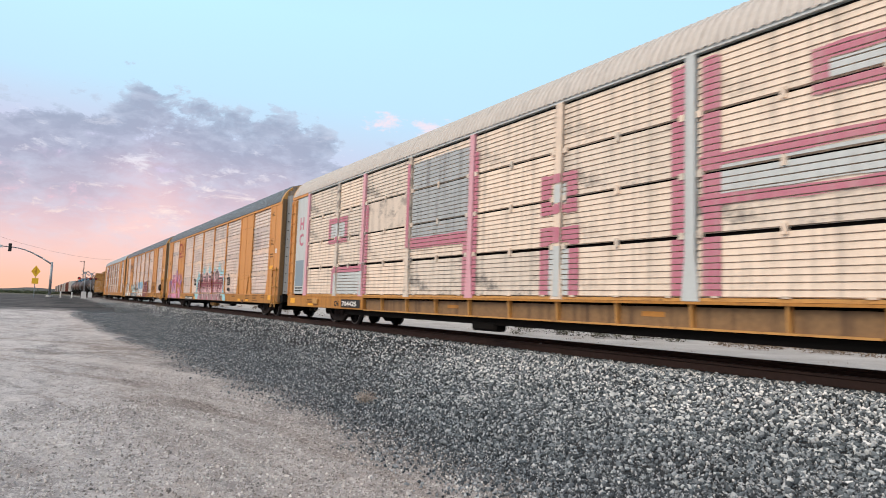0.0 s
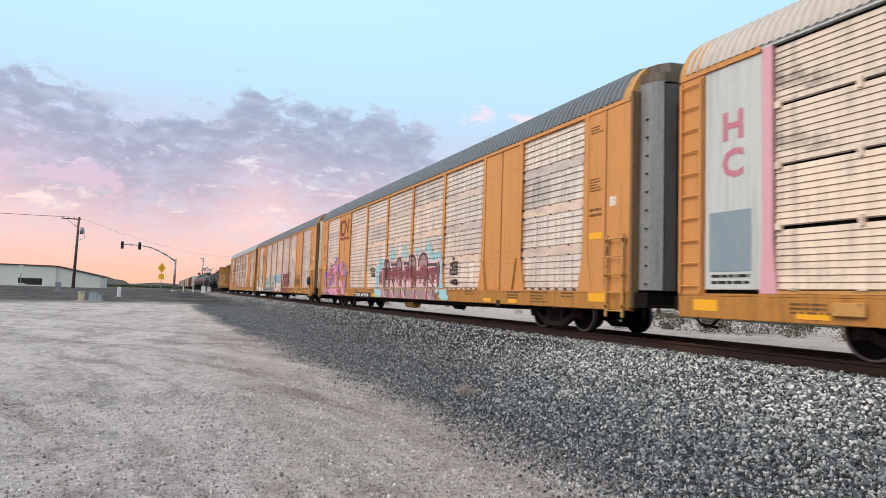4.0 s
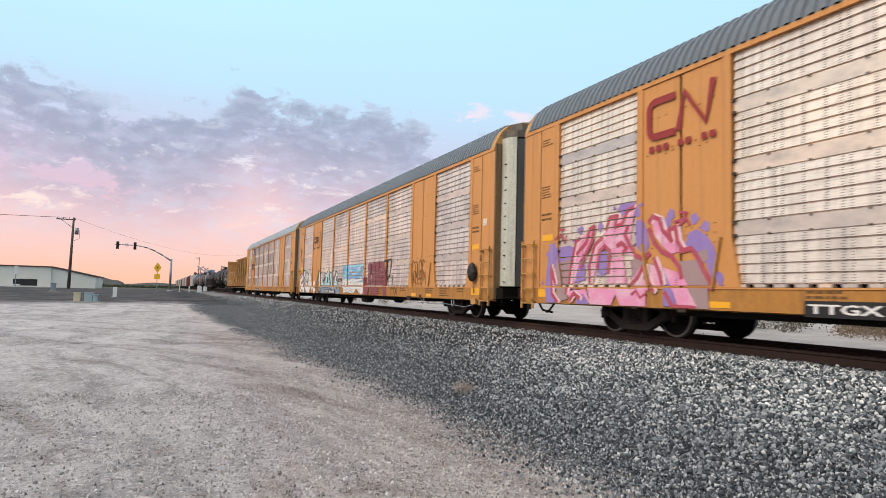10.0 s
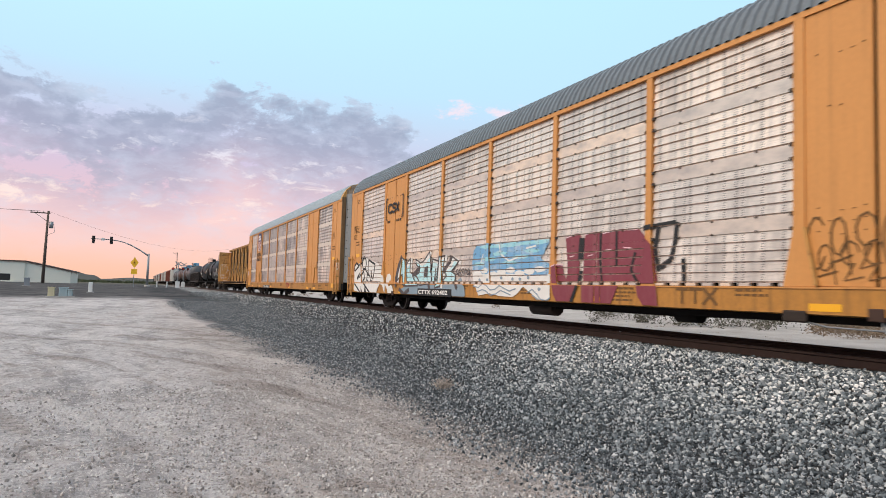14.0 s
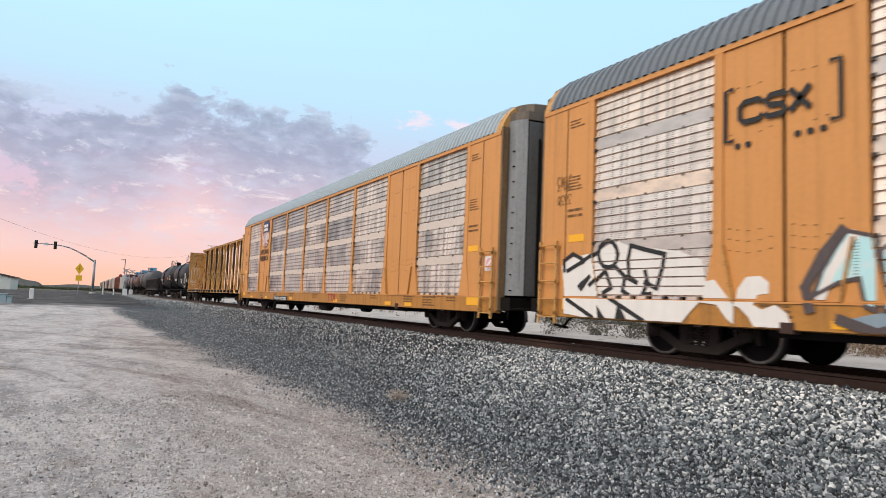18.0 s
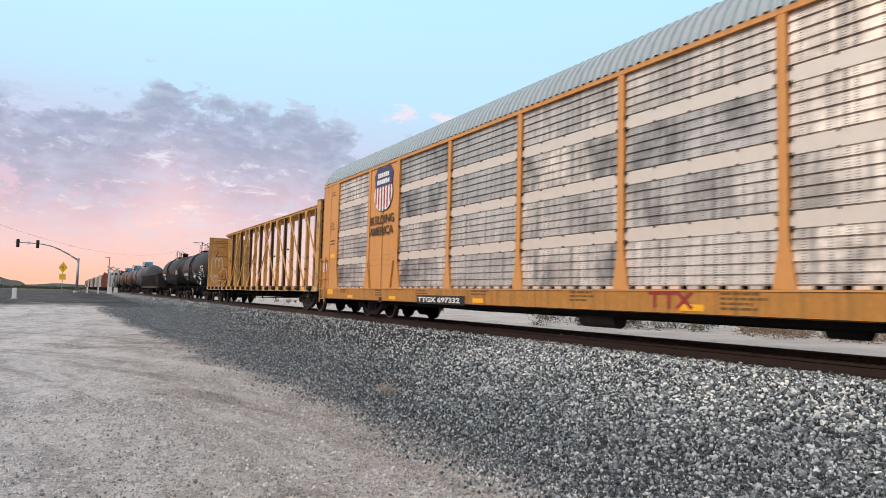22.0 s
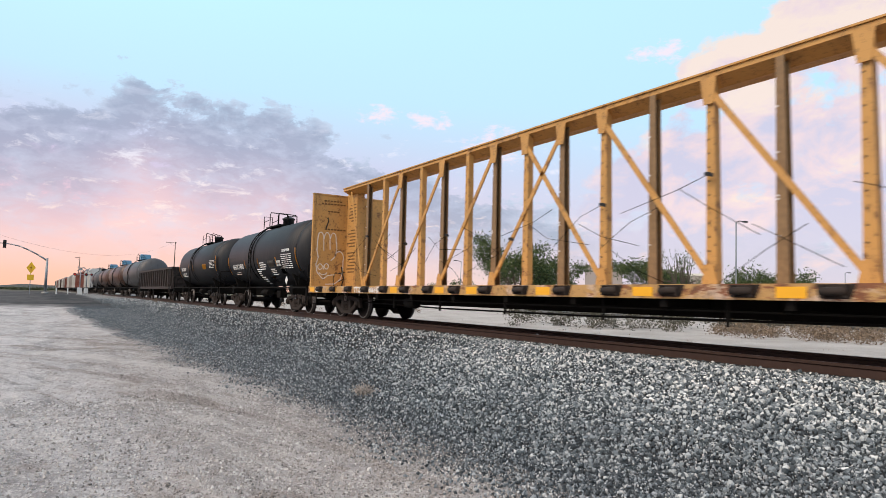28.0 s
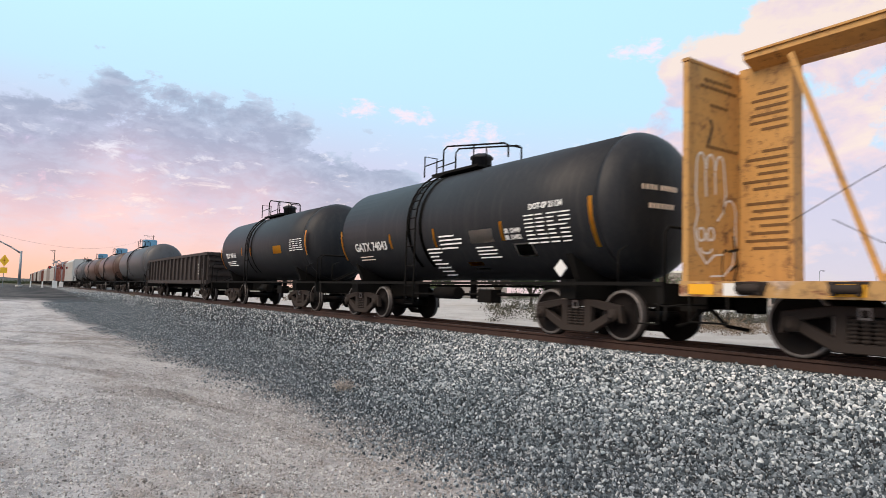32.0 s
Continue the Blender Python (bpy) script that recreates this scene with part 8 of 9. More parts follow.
prism(bm, [(-1.46, -4.37, 1.40), (-1.46, -4.53, 1.24), (-1.46, -4.37, 1.08), (-1.46, -4.21, 1.24)], (0.02, 0, 0))
part("hazard_diamond", bm, "white", carF)
carG = tank_car(153.25, "older black tank car with amber reflectors and small white stencils", "black", 6.7, RAD, ZC, 4.2)
shell_letters(carG, ZC, RAD, "TILX 160162", -4.3, 2.05, 0.30, "white", 0.95)
for a, z0, z1 in ((5.3, 1.9, 2.75), (-2.0, 2.1, 2.45), (-0.78, 2.05, 2.4), (-5.2, 1.6, 2.5)):
    shell_patch(carG, ZC, RAD, a - 0.05, a + 0.05, z0, z1, "orange", "reflector_strip")
shell_patch(carG, ZC, RAD, 2.0, 2.9, 2.05, 2.35, "reflector", "placard")
for i in range(4):
    shell_bars(carG, ZC, RAD, 3.8 + i * 0.32, 2.5, 0.30, 6, 0.075, h=0.35, seed=40 + i)
shell_bars(carG, ZC, RAD, -4.3, 1.9, 1.6, 3, 0.08, seed=50)


# --- gondola
def gondola(u):
    car = train_car(u, "dark brown ribbed open gondola with rusted sides", "gondola car")
    H, top = 8.2, 2.45
    bm = bmesh.new()
    box(bm, -1.42, -1.36, -H, H, 0.95, top), box(bm, 1.36, 1.42, -H, H, 0.95, top)
    box(bm, -1.42, 1.42, -H, -H + 0.06, 0.95, top), box(bm, -1.42, 1.42, H - 0.06, H, 0.95, top), box(bm, -1.4, 1.4, -H, H, 0.92, 1.0)
    part("body", bm, "gon", car)
    bm = bmesh.new()
    box(bm, -1.52, -1.34, -H, H, top - 0.12, top + 0.02), box(bm, 1.34, 1.52, -H, H, top - 0.12, top + 0.02)
    box(bm, -1.52, 1.52, -H - 0.08, -H + 0.06, top - 0.14, top + 0.02), box(bm, -1.52, 1.52, H - 0.06, H + 0.08, top - 0.14, top + 0.02)
    part("top_rail", bm, "gon", car)
    block("side_sill", (-1.50, -1.36, -H, H, 0.86, 1.06), "gon", car)
    rib = shared("gon_rib", lambda: post_mesh(1.06, 2.33, 0.16, 0.20, "gon", -1.53, -1.41, 0.2))
    for i in range(16):
        put("rib", rib, car, (0, -H + 0.35 + i * (2 * H - 0.7) / 15, 0))
    for s in (-1, 1):
        for z in (1.3, 1.7, 2.05):
            block("end_rib", (-1.38, 1.38, *sorted((s * H, s * (H + 0.1))), z, z + 0.12), "gon", car)
        ladder(car, *sorted((s * 7.75, s * 8.15)), 0.5, 2.3, 6, -1.62, "gon")
        coupler(car, s * (H + 0.35), s)
        bogie(car, s * 6.2, 0.44)
    block("centre_sill", (-0.35, 0.35, -H, H, 0.6, 0.92), "under", car)
    bars(car, 6.2, 1.9, 0.6, 4, "white", -1.44, 0.16, 3)
    return car


gondola(168.75)
tank_car(186.3, "dull grey tank car with a blue valve housing", "tank_grey", 8.1, 1.42, 2.48, 5.9, 0.3, "under", False, lidcol="blue_lid")
tank_car(202.9, "rust-brown tank car with a blue valve housing", "tank_rust", 8.1, 1.42, 2.45, 5.9, 0.3, "under", False, lidcol="blue_lid")
tank_car(219.5, "brown tank car with a blue valve housing", "tank_rust", 8.1, 1.42, 2.45, 5.9, 0.3, "under", False, spins=False, lidcol="blue_lid")
tank_car(236.0, "dark grey tank car further down the train", "tank_grey", 8.1, 1.42, 2.45, 5.9, 0.3, "under", False, spins=False)


def far_car(u, mat, label, category, height, half=8.0, ribs=14):
    car = train_car(u, label, category)
    bm = bmesh.new()
    prism(bm, [(-1.5, -half, 1.0), (-1.5, -half, height - 0.35), (-1.2, -half, height), (1.2, -half, height), (1.5, -half, height - 0.35), (1.5, -half, 1.0)], (0, 2 * half, 0))
    part("body", bm, mat, car)
    rib = shared(("far_rib", height, mat), lambda: post_mesh(1.0, height - 0.35, 0.10, 0.12, mat, -1.56, -1.49, 0.2))
    for i in range(ribs):
        put("rib", rib, car, (0, -half + 0.2 + i * (2 * half - 0.4) / (ribs - 1), 0))
    block("side_sill", (-1.54, 1.54, -half, half, 0.82, 1.02), "under", car)
    block("roof_walk", (-0.4, 0.4, -half, half, height + 0.02, height + 0.07), "galv", car)
    for s in (-1, 1):
        bogie(car, s * (half - 2.1), 0.44, False)
        coupler(car, s * (half + 0.3), s)
    return car


far_car(253.0, "hopper", "white covered hopper with ribbed sides", "hopper car", 4.5)
for i, (mat, label, h) in enumerate((("boxcar", "oxide red boxcar far down the train", 4.6), ("boxcar", "oxide red boxcar far down the train", 4.6), ("hopper", "pale covered hopper far down the train", 4.5), ("far_wall", "tan boxcar far down the train", 4.7),
                                     ("hopper", "pale covered hopper far down the train", 4.5), ("boxcar", "oxide red boxcar far down the train", 4.4), ("far_wall", "tan boxcar far down the train", 4.7),
                                     ("hopper", "white covered hopper far down the train", 4.5), ("tank_rust", "brown boxcar far down the train", 4.6), ("hopper", "white covered hopper far down the train", 4.5),
                                     ("far_wall", "tan boxcar far down the train", 4.7), ("boxcar", "oxide red boxcar far down the train", 4.6), ("hopper", "pale covered hopper far down the train", 4.5), ("tank_grey", "grey boxcar far down the train", 4.6))):
    far_car(270.5 + i * 17.5, mat, label, "boxcar" if "boxcar" in label else "hopper car", h, 8.2, 10)


# ---------------------------------------------------------------- road, crossing and far things
def ground_at(x, y):
    return float(ground_height(x, y))


k = Mat("asphalt_road", 0.9, 0, 0.2)
k.color(k.mix(k.noise(3, 5), (0.048, 0.048, 0.051), (0.08, 0.077, 0.074)))
M["asphalt"] = k.m
for name, x0, x1 in (("road", -400, 8.0), ("road", 11.3, 400)):
    bm = bmesh.new()
    box(bm, x0, x1, 112.5, 123.5, -0.4, -0.02)
    tagged(part(name, bm, "asphalt", None), "grey asphalt road that crosses the track", "road", kind="structure")
bm = bmesh.new()
for x in (-0.33, 0.33, -1.35, 1.35):
    box(bm, TRACK_X + x - 0.30, TRACK_X + x + 0.30, 112.5, 123.5, -0.3, -0.012)
tagged(part("crossing_panel", bm, "concrete", None), "concrete grade crossing panels between rails", "crossing", kind="structure")
bm = bmesh.new()
box(bm, 26, 400, 60.0, 67.0, -0.6, -0.30)
tagged(part("road", bm, "asphalt", None), "grey asphalt side road beyond the track", "road", kind="structure")
bm = bmesh.new()
box(bm, 38.0, 45.0, -80, 59.9, -0.6, -0.38)
tagged(part("road", bm, "asphalt", None), "asphalt road running beside the railway", "road", kind="structure")


def traffic_signal():
    x, y = 1.1, 110.0
    t = thing("traffic_signal", "galvanised traffic signal pole with a curved mast arm", "traffic light", (x, y, ground_at(x, y)))
    g = 0.1
    bm = bmesh.new()
    tube(bm, (0, 0, 0), (0, 0, 5.1), 0.20, 12, 0.15)
    part("pole", bm, "galv", t)
    bm = bmesh.new()
    tube(bm, (0, 0, -0.1), (0, 0, 0.25), 0.45, 12)
    part("footing", bm, "concrete", t)
    pts = [(-0.0, 0, 4.75), (-1.2, 0, 5.55), (-2.4, 0, 6.2), (-3.4, 0, 6.62), (-4.4, 0, 6.85), (-5.6, 0, 6.95), (-8.0, 0, 6.98)]
    bm = bmesh.new()
    for i, (a, b) in enumerate(zip(pts, pts[1:])):
        tube(bm, a, b, 0.115 - i * 0.01, 10, 0.105 - i * 0.01)
    part("mast_arm", bm, "galv", t)
    for ax in (-5.25, -7.65):
        bm = bmesh.new()
        box(bm, ax - 0.20, ax + 0.20, -0.12, 0.14, 6.28, 7.42)
        bmesh.ops.bevel(bm, geom=bm.edges[:], offset=0.03, segments=1, affect="EDGES")
        h = part("signal_head", bm, "ink", t, "black three-lamp signal head seen from behind")
        for z in (6.48, 6.85, 7.22):
            bm = bmesh.new()
            tube(bm, (ax, -0.12, z), (ax, -0.36, z), 0.15, 12, 0.16)
            part("visor", bm, "ink", h)
    bm = bmesh.new()
    box(bm, -6.62, -6.15, -0.05, 0.0, 6.75, 7.15)
    part("arm_sign", bm, "white", t, "small white sign on the arm")


traffic_signal()


def warning_sign():
    x, y = -0.7, 96.0
    t = thing("warning_sign", "fluorescent yellow diamond warning sign with plaque on a post", "road sign", (x, y, ground_at(x, y)))
    bm = bmesh.new()
    box(bm, -0.04, 0.04, -0.04, 0.04, 0, 4.0)
    part("post", bm, "galv", t)
    bm = bmesh.new()
    prism(bm, [(0, -0.06, 2.55), (0.50, -0.06, 3.30), (0, -0.06, 4.05), (-0.50, -0.06, 3.30)], (0, 0.02, 0))
    part("diamond", bm, "sign_yellow", t)
    bm = bmesh.new()
    box(bm, -0.36, 0.36, -0.06, -0.04, 1.75, 2.45)
    part("plaque", bm, "sign_yellow", t)
    bm = bmesh.new()
    box(bm, -0.07, 0.07, -0.066, -0.06, 2.95, 3.7), box(bm, -0.22, 0.07, -0.066, -0.06, 3.25, 3.4)
    part("symbol", bm, "orange", t)


k = Mat("fluorescent_yellow_sheeting", 0.5)
k.color((1.0, 0.56, 0.03))
M["sign_yellow"] = k.m
warning_sign()


def utility_pole(x, y, h, label, arm=1.5, transformer=True):
    t = thing("utility_pole", label, "utility pole", (x, y, ground_at(x, y)))
    bm = bmesh.new()
    tube(bm, (0, 0, 0), (0.12, 0, h), 0.24, 10, 0.14)
    part("pole", bm, "wood_pole", t)
    bm = bmesh.new()
    box(bm, -arm * 1.1, arm * 0.2, -0.08, 0.06, h - 0.42, h - 0.26)
    part("crossarm", bm, "wood_pole", t)
    bm = bmesh.new()
    pipe(bm, [(-arm * 0.8, 0, h - 0.4), (0.2, 0, h - 1.7)], 0.04)
    part("arm_brace", bm, "galv", t)
    for i in range(4):
        bm = bmesh.new()
        tube(bm, (-arm * 1.05 + i * arm * 0.4, 0, h - 0.26), (-arm * 1.05 + i * arm * 0.4, 0, h - 0.02), 0.05, 8)
        part("insulator", bm, "concrete", t)
    if transformer:
        bm = bmesh.new()
        tube(bm, (0.62, 0, h - 2.6), (0.62, 0, h - 1.6), 0.28, 12)
        part("transformer", bm, "galv", t, "grey pole transformer")
        bm = bmesh.new()
        pipe(bm, [(0.95, 0, h - 1.9), (1.1, 0, h - 3.2), (0.3, 0, h - 3.6)], 0.03)
        part("conduit", bm, "galv", t)
    return t


utility_pole(-13.2, 114.2, 11.0, "tall weathered timber utility pole with crossarm and transformer", 2.0)
utility_pole(45.0, 270.0, 20.0, "distant timber utility pole with crossarms", 3.0, False)
utility_pole(15.5, 330.0, 15.0, "distant thin utility pole beyond the crossing", 1.5, False)


def wire(name, p, q, sag, r=0.022):
    bm = bmesh.new()
    pts = []
    for i in range(13):
        f = i / 12
        v = Vector(p).lerp(Vector(q), f)
        v.z -= sag * 4 * f * (1 - f)
        pts.append(v)
    pipe(bm, pts, r, 5)
    tagged(part(name, bm, "ink", None), "thin dark overhead power line", "power line", "lines on the utility pole")


for i in range(2):
    wire("power_line", (-13.2 - 1.8 + i, 114.2, 10.9), (-60, 108 + i, 11.0), 0.4)
    if i:
        wire("power_line", (-13.2 - 1.8 + i * 2, 114.2, 10.9), (44, 269 + i, 19.5), 5.5, 0.014)


def building():
    t = thing("warehouse", "low beige warehouse with dark roof edge and one dark opening", "building", (0, 150, -0.2))
    bm = bmesh.new()
    prism(bm, [(-70, 0, 0), (-20.5, 0, 0), (-20.5, 0, 4.1), (-70, 0, 4.1)], (0, 18, 0))
    part("wall", bm, "wall_beige", t)
    bm = bmesh.new()
    prism(bm, [(-20.49, 0.3, 0), (-12.6, 0.3, 0), (-12.6, 0.3, 2.45), (-20.49, 0.3, 4.05)], (0, 17, 0))
    part("side_wing", bm, "wall_beige", t)
    bm = bmesh.new()
    box(bm, -70.2, -20.3, -0.25, 18, 4.1, 4.32)
    prism(bm, [(-20.3, 0.0, 4.06), (-12.3, 0.0, 2.44), (-12.3, 0.0, 2.62), (-20.3, 0.0, 4.3)], (0, 17.6, 0))
    part("roof", bm, "roof_brown", t)
    bm = bmesh.new()
    box(bm, -26.9, -22.8, -0.05, 0.1, 0.35, 1.65)
    part("opening", bm, "ink", t)
    bm = bmesh.new()
    box(bm, -28.0, -22.0, -0.8, -0.02, 0.0, 0.32)
    part("dock_ledge", bm, "wall_beige", t)


M["roof_brown"] = flat("brown_roof_edge", (0.10, 0.07, 0.06), 0.8)
building()


def cabinet(name, x, y, w, d, h, mat, label, cat, lid=True):
    t = thing(name, label, cat, (x, y, ground_at(x, y)))
    bm = bmesh.new()
    box(bm, -w / 2, w / 2, -d / 2, d / 2, 0.0, h)
    bmesh.ops.bevel(bm, geom=bm.edges[:], offset=0.03, segments=1, affect="EDGES")
    part("body", bm, mat, t)
    if lid:
        bm = bmesh.new()
        box(bm, -w / 2 - 0.03, w / 2 + 0.03, -d / 2 - 0.03, d / 2 + 0.03, h, h + 0.05)
        part("lid", bm, mat, t)
    bm = bmesh.new()
    box(bm, -w / 2 - 0.12, w / 2 + 0.12, -d / 2 - 0.12, d / 2 + 0.12, -0.1, 0.04)
    part("pad", bm, "concrete", t)
    return t


cabinet("utility_pedestal", -5.45, 52.0, 0.40, 0.35, 0.62, "cream_box", "cream utility pedestal on the gravel", "utility box")
cabinet("utility_cabinet", -4.72, 52.0, 0.52, 0.5, 0.62, "utility", "grey-green utility cabinet on a pad", "utility box")
cabinet("utility_cabinet", -4.30, 51.9, 0.28, 0.4, 0.46, "utility", "small grey-green cabinet beside a larger one", "utility box")
cabinet("marker_post", -3.8, 64.0, 0.32, 0.3, 0.9, "white", "white square marker post", "post", False)
cabinet("utility_pedestal", -11.1, 83.3, 0.5, 0.4, 0.85, "galv", "small grey utility pedestal", "utility box")
t = thing("road_sign", "white rectangular road sign on a post", "road sign", (-19.4, 118.4 - 8.5, ground_at(-19.4, 109.9)))
block("post", (-0.05, 0.05, -0.04, 0.04, 0, 3.0), "galv", t)
block("panel", (-0.24, 0.24, -0.07, -0.04, 2.0, 3.2), "white", t)
t = thing("barrier_rail", "low white barrier rail by the road", "barrier", (-30, 140, -0.2))
block("rail", (-16, 6, -0.05, 0.05, 0.45, 0.62), "white", t)
for i in range(9):
    block("post", (-15.6 + i * 2.6, -15.45 + i * 2.6, -0.05, 0.05, 0, 0.45), "white", t)


def crossing_signal(x, y, label, h=3.9):
    t = thing("crossing_signal", label, "crossing signal", (x, y, ground_at(x, y)))
    bm = bmesh.new()
    tube(bm, (0, 0, 0), (0, 0, h), 0.08, 8)
    part("mast", bm, "galv", t)
    for s in (-1, 1):
        bm = bmesh.new()
        ribbon_bar(bm, (-0.45, h - 0.2 - s * 0.3), (0.45, h - 0.2 + s * 0.3), 0.13, 0, 0.03)
        bmesh.ops.rotate(bm, verts=bm.verts, cent=(0, 0, h - 0.2), matrix=Matrix.Rotation(math.pi / 2, 3, "Z"))
        part("crossbuck_arm", bm, "galv", t)
    block("lamp_bar", (-0.75, 0.75, -0.03, 0.03, h - 1.05, h - 0.97), "galv", t)
    for s in (-1, 1):
        bm = bmesh.new()
        tube(bm, (s * 0.72, -0.04, h - 1.0), (s * 0.72, -0.08, h - 1.0), 0.21, 16)
        d = part("lamp_disc", bm, "ink", t)
        bm = bmesh.new()
        tube(bm, (s * 0.72, -0.08, h - 1.0), (s * 0.72, -0.14, h - 1.0), 0.10, 12)
        part("lens", bm, "red_lit" if s < 0 else "red_lamp", d)
    block("base_box", (-0.3, 0.3, -0.3, 0.3, 0, 1.0), "white", t, "white signal base")
    block("gate_arm", (-0.15, 0.05, 0.25, 0.35, 0.9, 1.1), "white", t)


crossing_signal(5.3, 107.0, "railway crossing signal with flashing red lamps and white crossbuck", 3.9)
crossing_signal(7.3, 128.0, "second railway crossing signal with red lamps beyond the road", 4.4)
for x, y in ((2.4, 106.0), (3.8, 106.5)):
    cabinet("bollard", x, y, 0.16, 0.16, 0.9, "white", "short white crossing bollard", "bollard", False)


# ---------------------------------------------------------------- plants and distance
def leaf_cloud(name, parent, centres, n, size, material, seed):
    """Small leaf blades round many limb ends, one mesh."""
    rng = np.random.default_rng(seed)
    c = np.asarray(centres)
    pick = rng.integers(0, len(c), n)
    p = c[pick, :3] + rng.normal(0, 1, (n, 3)) * c[pick, 3:4] * np.array([1, 1, 0.75])
    a, b = rng.normal(0, 1, (n, 3)), rng.normal(0, 1, (n, 3))
    a /= np.linalg.norm(a, axis=1)[:, None]
    b -= a * (a * b).sum(1)[:, None]
    b /= np.linalg.norm(b, axis=1)[:, None]
    s = rng.uniform(0.5, 1.3, (n, 1)) * size
    v = np.stack([p - a * s, p + b * s * 0.4, p + a * s, p - b * s * 0.4], 1).reshape(-1, 3)
    f = np.arange(n * 4).reshape(n, 4)
    me = bpy.data.meshes.new(name)
    me.from_pydata(v.tolist(), [], f.tolist())
    me.materials.append(M[material])
    return put(name, me, parent)


def tree(x, y, h, w, seed, label, leaves=5000, size=0.10, mat="leaf"):
    rng = random.Random(seed)
    t = thing("tree", label, "tree", (x, y, ground_at(x, y)))
    bm = bmesh.new()
    ends = []
    tube(bm, (0, 0, -0.1), (0.1, 0, h * 0.22), h * 0.03, 8, h * 0.022)
    for i in range(9):
        a = 6.283 * i / 9 + rng.uniform(-0.3, 0.3)
        r = w * rng.uniform(0.25, 0.5)
        mid = (0.1 + math.cos(a) * r * 0.45, math.sin(a) * r * 0.45, h * rng.uniform(0.40, 0.55))
        end = (math.cos(a) * r, math.sin(a) * r, h * rng.uniform(0.45, 0.93))
        tube(bm, (0.1, 0, h * 0.2), mid, h * 0.016, 6, h * 0.010)
        tube(bm, mid, end, h * 0.010, 5, h * 0.003)
        ends += [(*end, w * 0.085), (*[(p + q) / 2 for p, q in zip(mid, end)], w * 0.085)]
        for j in range(4):
            e2 = (end[0] + rng.uniform(-1, 1) * w * 0.16, end[1] + rng.uniform(-1, 1) * w * 0.16, end[2] + rng.uniform(-0.16, 0.10) * h)
            tube(bm, mid, e2, h * 0.005, 4, h * 0.002)
            ends.append((*e2, w * 0.06))
    part("trunk", bm, "bark", t)
    leaf_cloud("crown", t, ends, leaves, size, mat, seed)
    return t


def polar(az, dist):
    return dist * math.sin(radians(az)), dist * math.cos(radians(az))


tree(*polar(38.6, 62), 7.2, 8.0, 1, "airy grey-green desert tree beyond the track", 15000, 0.13)
tree(*polar(41.5, 66), 5.6, 6.0, 2, "smaller grey-green desert tree beyond the track", 8000, 0.13)
tree(*polar(50.0, 66), 5.0, 6.0, 3, "rounded green roadside tree beyond the track", 10000, 0.13)
tree(*polar(58.6, 70), 5.0, 7.0, 4, "spreading green roadside tree beyond the track", 11000, 0.13)
tree(*polar(33.6, 150), 4.6, 6.0, 5, "distant dark roadside tree", 2000, 0.2)
tree(*polar(30.5, 170), 4.2, 7.0, 6, "distant dark roadside tree", 2000, 0.2)


def far_building(az, dist, w, h, label, cap=True, turn=0.0):
    x, y = polar(az, dist)
    t = thing("commercial_building", label, "building", pose(x, y, ground_at(x, y) - 0.3, 0, 0, -az + turn))
    block("wall", (-w / 2, w / 2, 0, 14, 0, h), "far_wall", t)
    block("parapet", (-w / 2 - 0.2, w / 2 + 0.2, -0.2, 14.2, h, h + 0.5), "wall_beige", t)
    for i in range(max(2, int(w / 4))):
        x0 = -w / 2 + 1.0 + i * 4
        block("window", (x0, x0 + 2.2, -0.04, 0.05, 1.0, 2.6), "ink", t)
    if cap:
        block("tower", (-w / 2, -w / 2 + w * 0.3, -0.5, 3, 0, h + 1.4), "far_wall", t)


far_building(46.0, 165, 9, 8.6, "tan two-storey commercial building beyond the trees")
far_building(52.2, 170, 12, 8.0, "tan commercial building behind roadside trees")
far_building(63.5, 200, 30, 5.2, "low pale commercial building in the distance", False)
far_building(35.0, 260, 40, 4.2, "long low distant commercial building", False)


def street_lamp(az, dist, h, label, arm=1.2):
    x, y = polar(az, dist)
    t = thing("street_lamp", label, "street lamp", (x, y, ground_at(x, y)))
    bm = bmesh.new()
    tube(bm, (0, 0, 0), (0.15, 0, h), 0.09, 8, 0.06)
    part("pole", bm, "galv", t)
    bm = bmesh.new()
    pipe(bm, [(0.15, 0, h - 0.05), (arm * 0.5, 0, h + 0.15), (arm, 0, h + 0.15)], 0.04)
    box(bm, arm, arm + 0.55, -0.12, 0.12, h + 0.08, h + 0.2)
    part("lamp_arm", bm, "ink", t)


street_lamp(56.4, 62, 8.4, "dark shoebox street lamp beyond the track")
street_lamp(63.9, 120, 6.4, "distant dark street lamp")
street_lamp(67.5, 130, 6.0, "distant dark street lamp")
street_lamp(33.6, 120, 7.6, "curved distant street lamp", -1.4)


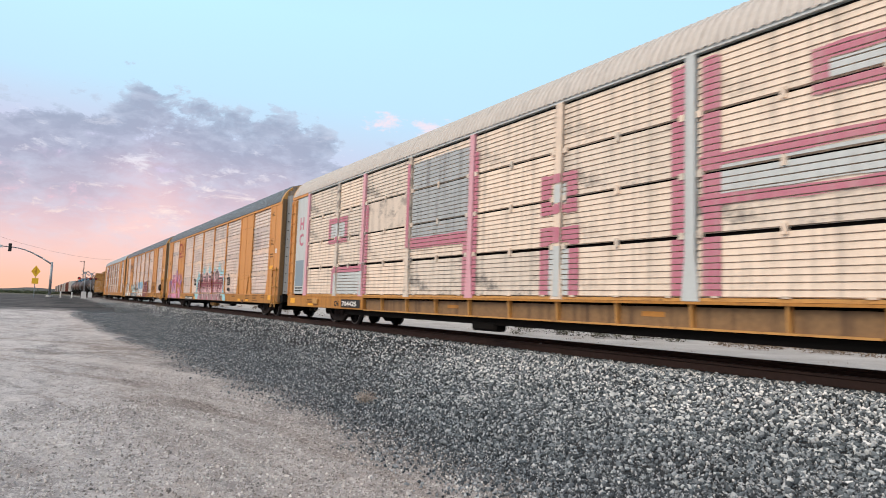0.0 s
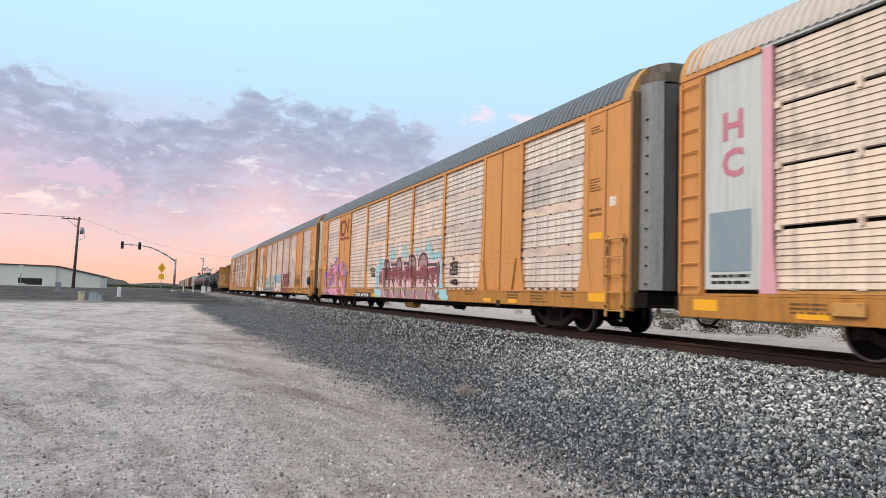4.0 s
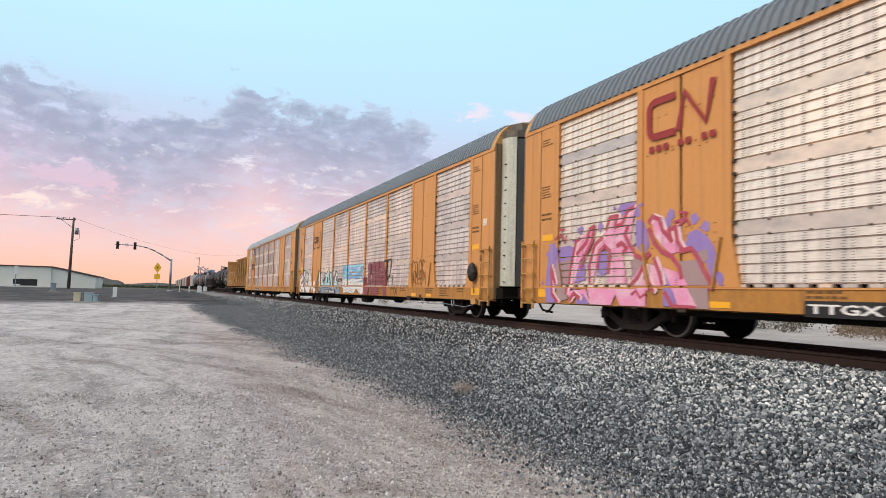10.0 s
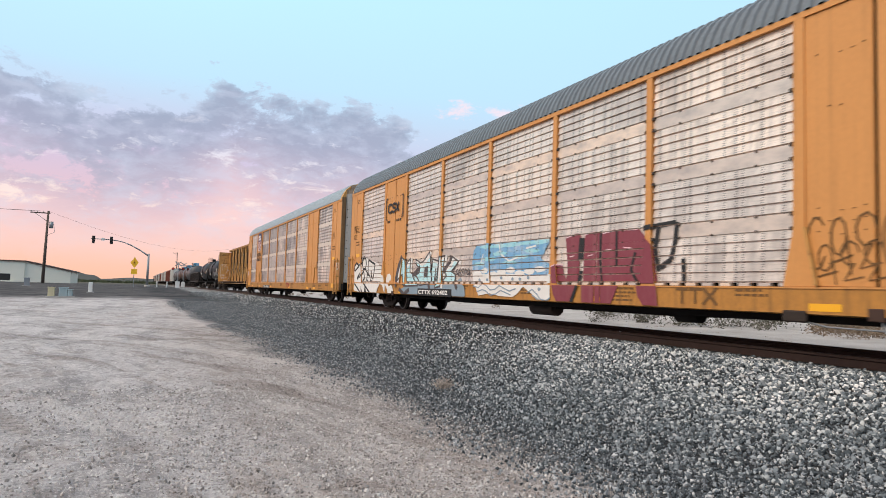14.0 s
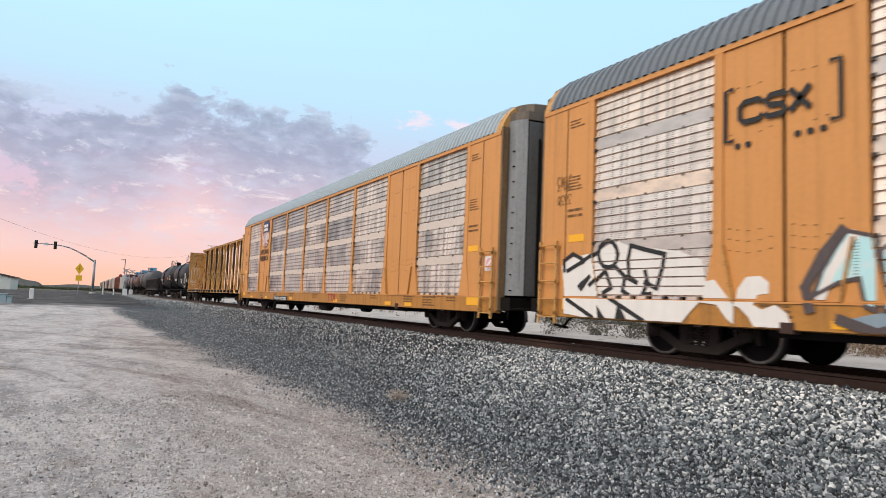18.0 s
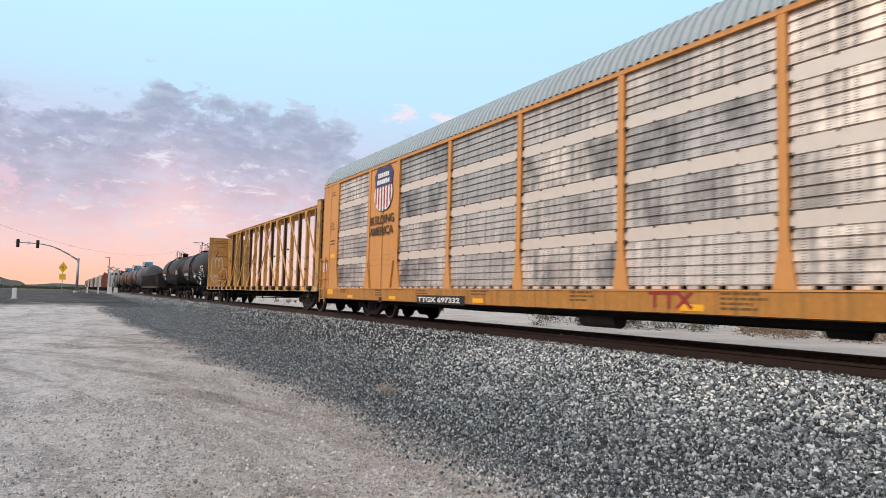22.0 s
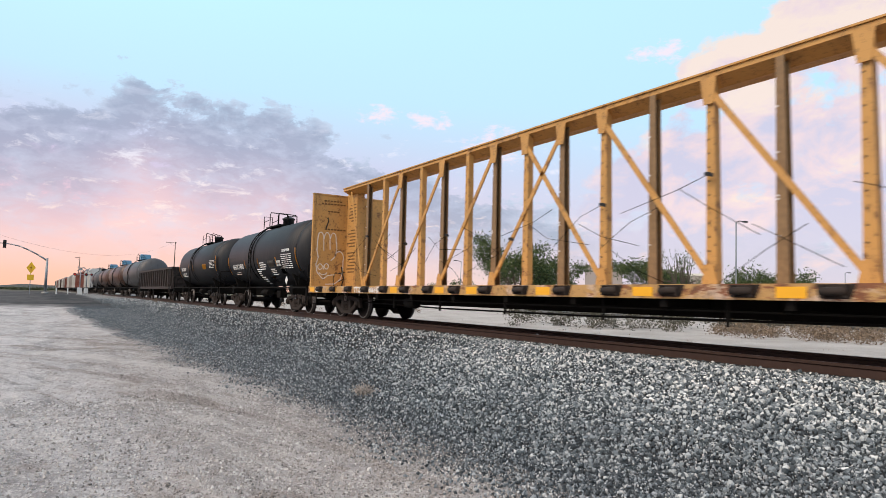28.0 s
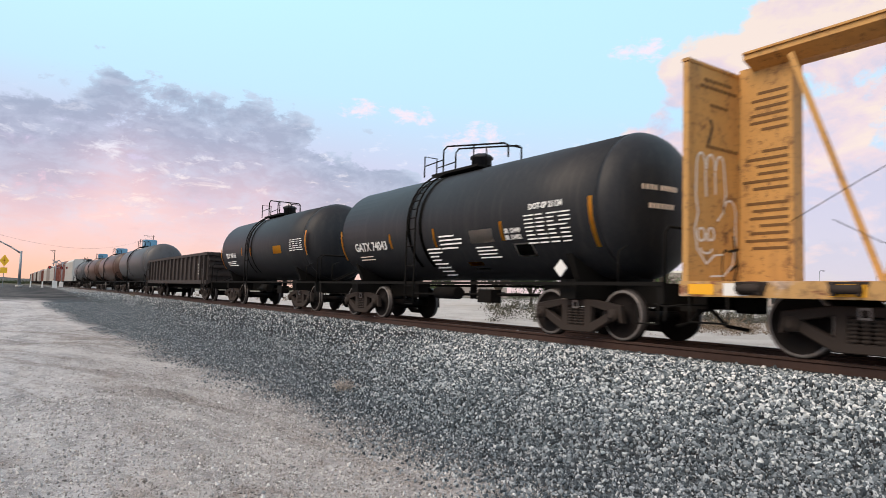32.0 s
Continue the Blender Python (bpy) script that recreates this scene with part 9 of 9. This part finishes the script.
def blades(name, label, spots, n, h, material, seed, spread=0.35, category="dry grass"):
    rng = np.random.default_rng(seed)
    sp = np.asarray(spots)
    k = rng.integers(0, len(sp), n)
    x = sp[k, 0] + rng.normal(0, 1, n) * spread * sp[k, 2]
    y = sp[k, 1] + rng.normal(0, 1, n) * spread * sp[k, 2]
    z = ground_height(x, y) - 0.02
    hh = h * sp[k, 2] * rng.uniform(0.4, 1.0, n)
    a = rng.uniform(0, 6.283, n)
    w = 0.007 * (1 + sp[k, 2])
    dx, dy = np.cos(a) * w, np.sin(a) * w
    lx, ly = rng.normal(0, 0.35, n) * hh, rng.normal(0, 0.35, n) * hh
    v = np.stack([np.stack([x - dx, y - dy, z], -1), np.stack([x + dx, y + dy, z], -1), np.stack([x + lx, y + ly, z + hh], -1)], 1).reshape(-1, 3)
    me = bpy.data.meshes.new(name)
    me.from_pydata(v.tolist(), [], np.arange(n * 3).reshape(n, 3).tolist())
    me.materials.append(M[material])
    return tagged(new(name, me), label, category, kind="stuff")


rng = np.random.default_rng(12)
spots = []
for i in range(300):
    az, d = rng.uniform(55, 80), rng.uniform(26, 36)
    spots.append((*polar(az, d + (4 if az < 50 else 0)), -0.42 + rng.uniform(0, 0.12), rng.uniform(0.12, 0.26)))
for i in range(60):
    az, d = rng.uniform(8, 30), rng.uniform(45, 75)
    spots.append((*polar(az, d), -0.35 + 0.3 * (d > 50), rng.uniform(0.1, 0.2)))
tagged(leaf_cloud("dry_grass", None, spots, 26000, 0.055, "dry_grass", 8), "low dry brown grass and weeds beyond the track", "dry grass", kind="stuff")
spots = [(rng.uniform(13, 20), rng.uniform(-4, 60), rng.uniform(0.1, 0.35)) for i in range(140)]
blades("dry_weeds", "sparse dry weeds on the far verge", spots, 1500, 0.3, "dry_grass", 9, 0.5)
spots = []
for i in range(90):
    az, d = rng.uniform(38, 57), rng.uniform(29, 36)
    spots.append((*polar(az, d), rng.uniform(-0.4, 0.45) * (1.0 if az < 52 else 0.4), rng.uniform(0.16, 0.34)))
for i in range(90):
    az, d = rng.uniform(57, 80), rng.uniform(36, 44)
    spots.append((*polar(az, d), rng.uniform(-0.4, 0.05), rng.uniform(0.15, 0.3)))
tagged(leaf_cloud("brush", None, spots, 20000, 0.06, "brush", 33), "grey-green dry brush along the far verge", "bushes", kind="stuff")
tree(*polar(52.3, 60), 6.0, 4.5, 9, "nearly bare branching desert tree beyond the track", 700)


def weed(x, y, r, label, seed, n=420):
    t = thing("dry_weed", label, "weed", (x, y, ground_at(x, y)))
    rng = random.Random(seed)
    bm = bmesh.new()
    for i in range(70):
        a, e = rng.uniform(0, 6.283), rng.uniform(0.15, 1.2)
        q = r * rng.uniform(0.5, 1.0)
        tip = (math.cos(a) * math.cos(e) * q, math.sin(a) * math.cos(e) * q, math.sin(e) * q * 0.8 + 0.02)
        bend = (tip[0] * 0.55, tip[1] * 0.55, tip[2] * 0.75)
        pipe(bm, [(0, 0, 0), bend, tip], 0.0035, 4)
    part("stems", bm, "tumble", t)
    leaf_cloud("twigs", t, [(0, 0, r * 0.3, r * 0.38)], n, 0.018, "tumble", seed)


weed(4.26, 8.96, 0.22, "small dry tumbleweed on the dark gravel", 3)

# scrub and hills along the horizon
centres = []
for i in range(260):
    az = rng.uniform(-4.6, 1.2)
    d = rng.uniform(240, 420)
    centres.append((*polar(az, d), rng.uniform(-0.3, 0.1), rng.uniform(0.3, 0.55)))
for i in range(500):
    az = rng.uniform(12, 80)
    d = rng.uniform(230, 500)
    centres.append((*polar(az, d), rng.uniform(0.2, 1.2), rng.uniform(0.6, 1.4)))
tagged(leaf_cloud("far_scrub", None, centres, 44000, 0.38, "scrub", 21), "dark green desert scrub along the horizon", "bushes", kind="stuff")
k = Mat("hazy_hill", 0.95)
k.color(k.mix(k.noise(0.02, 5), (0.045, 0.047, 0.042), (0.08, 0.078, 0.066)))
M["hill"] = k.m
bm = bmesh.new()
for az0, az1, d, h in ((-6.4, -2.6, 900, 12.5), (-4.5, 4, 1500, 9), (20, 80, 1800, 14), (-40, -12, 1600, 14)):
    n = 60
    prev = None
    for i in range(n + 1):
        az = az0 + (az1 - az0) * i / n
        f = math.sin(math.pi * i / n) ** 0.7
        hh = h * f * (0.8 + 0.2 * math.sin(i * 0.21 + az0) * math.sin(i * 0.083))
        x, y = polar(az, d)
        x2, y2 = polar(az, d * 1.2)
        cur = (bm.verts.new((x, y, -1)), bm.verts.new((*polar(az, d * 1.1), hh)), bm.verts.new((x2, y2, -1)))
        if prev:
            bm.faces.new((prev[0], cur[0], cur[1], prev[1])), bm.faces.new((prev[1], cur[1], cur[2], prev[2]))
        prev = cur
tagged(part("hills", bm, "hill", None), "low dark hills along the horizon", "hills", kind="structure")


# ---------------------------------------------------------------- what moves
def run_at(t):
    return float(np.interp(t, [a for a, b in ROLL], [b for a, b in ROLL]))


def motions():
    for car, u in CARS:
        walk(car, [(t, pose(TRACK_X, u - s, 0)) for t, s in ROLL])
    steps = [i * 0.1 for i in range(321)]
    for w, y, r in WHEELS:
        walk(w, [(t, pose(0, y, r, math.degrees(run_at(t) / r + y) % 360.0)) for t in steps])


motions()
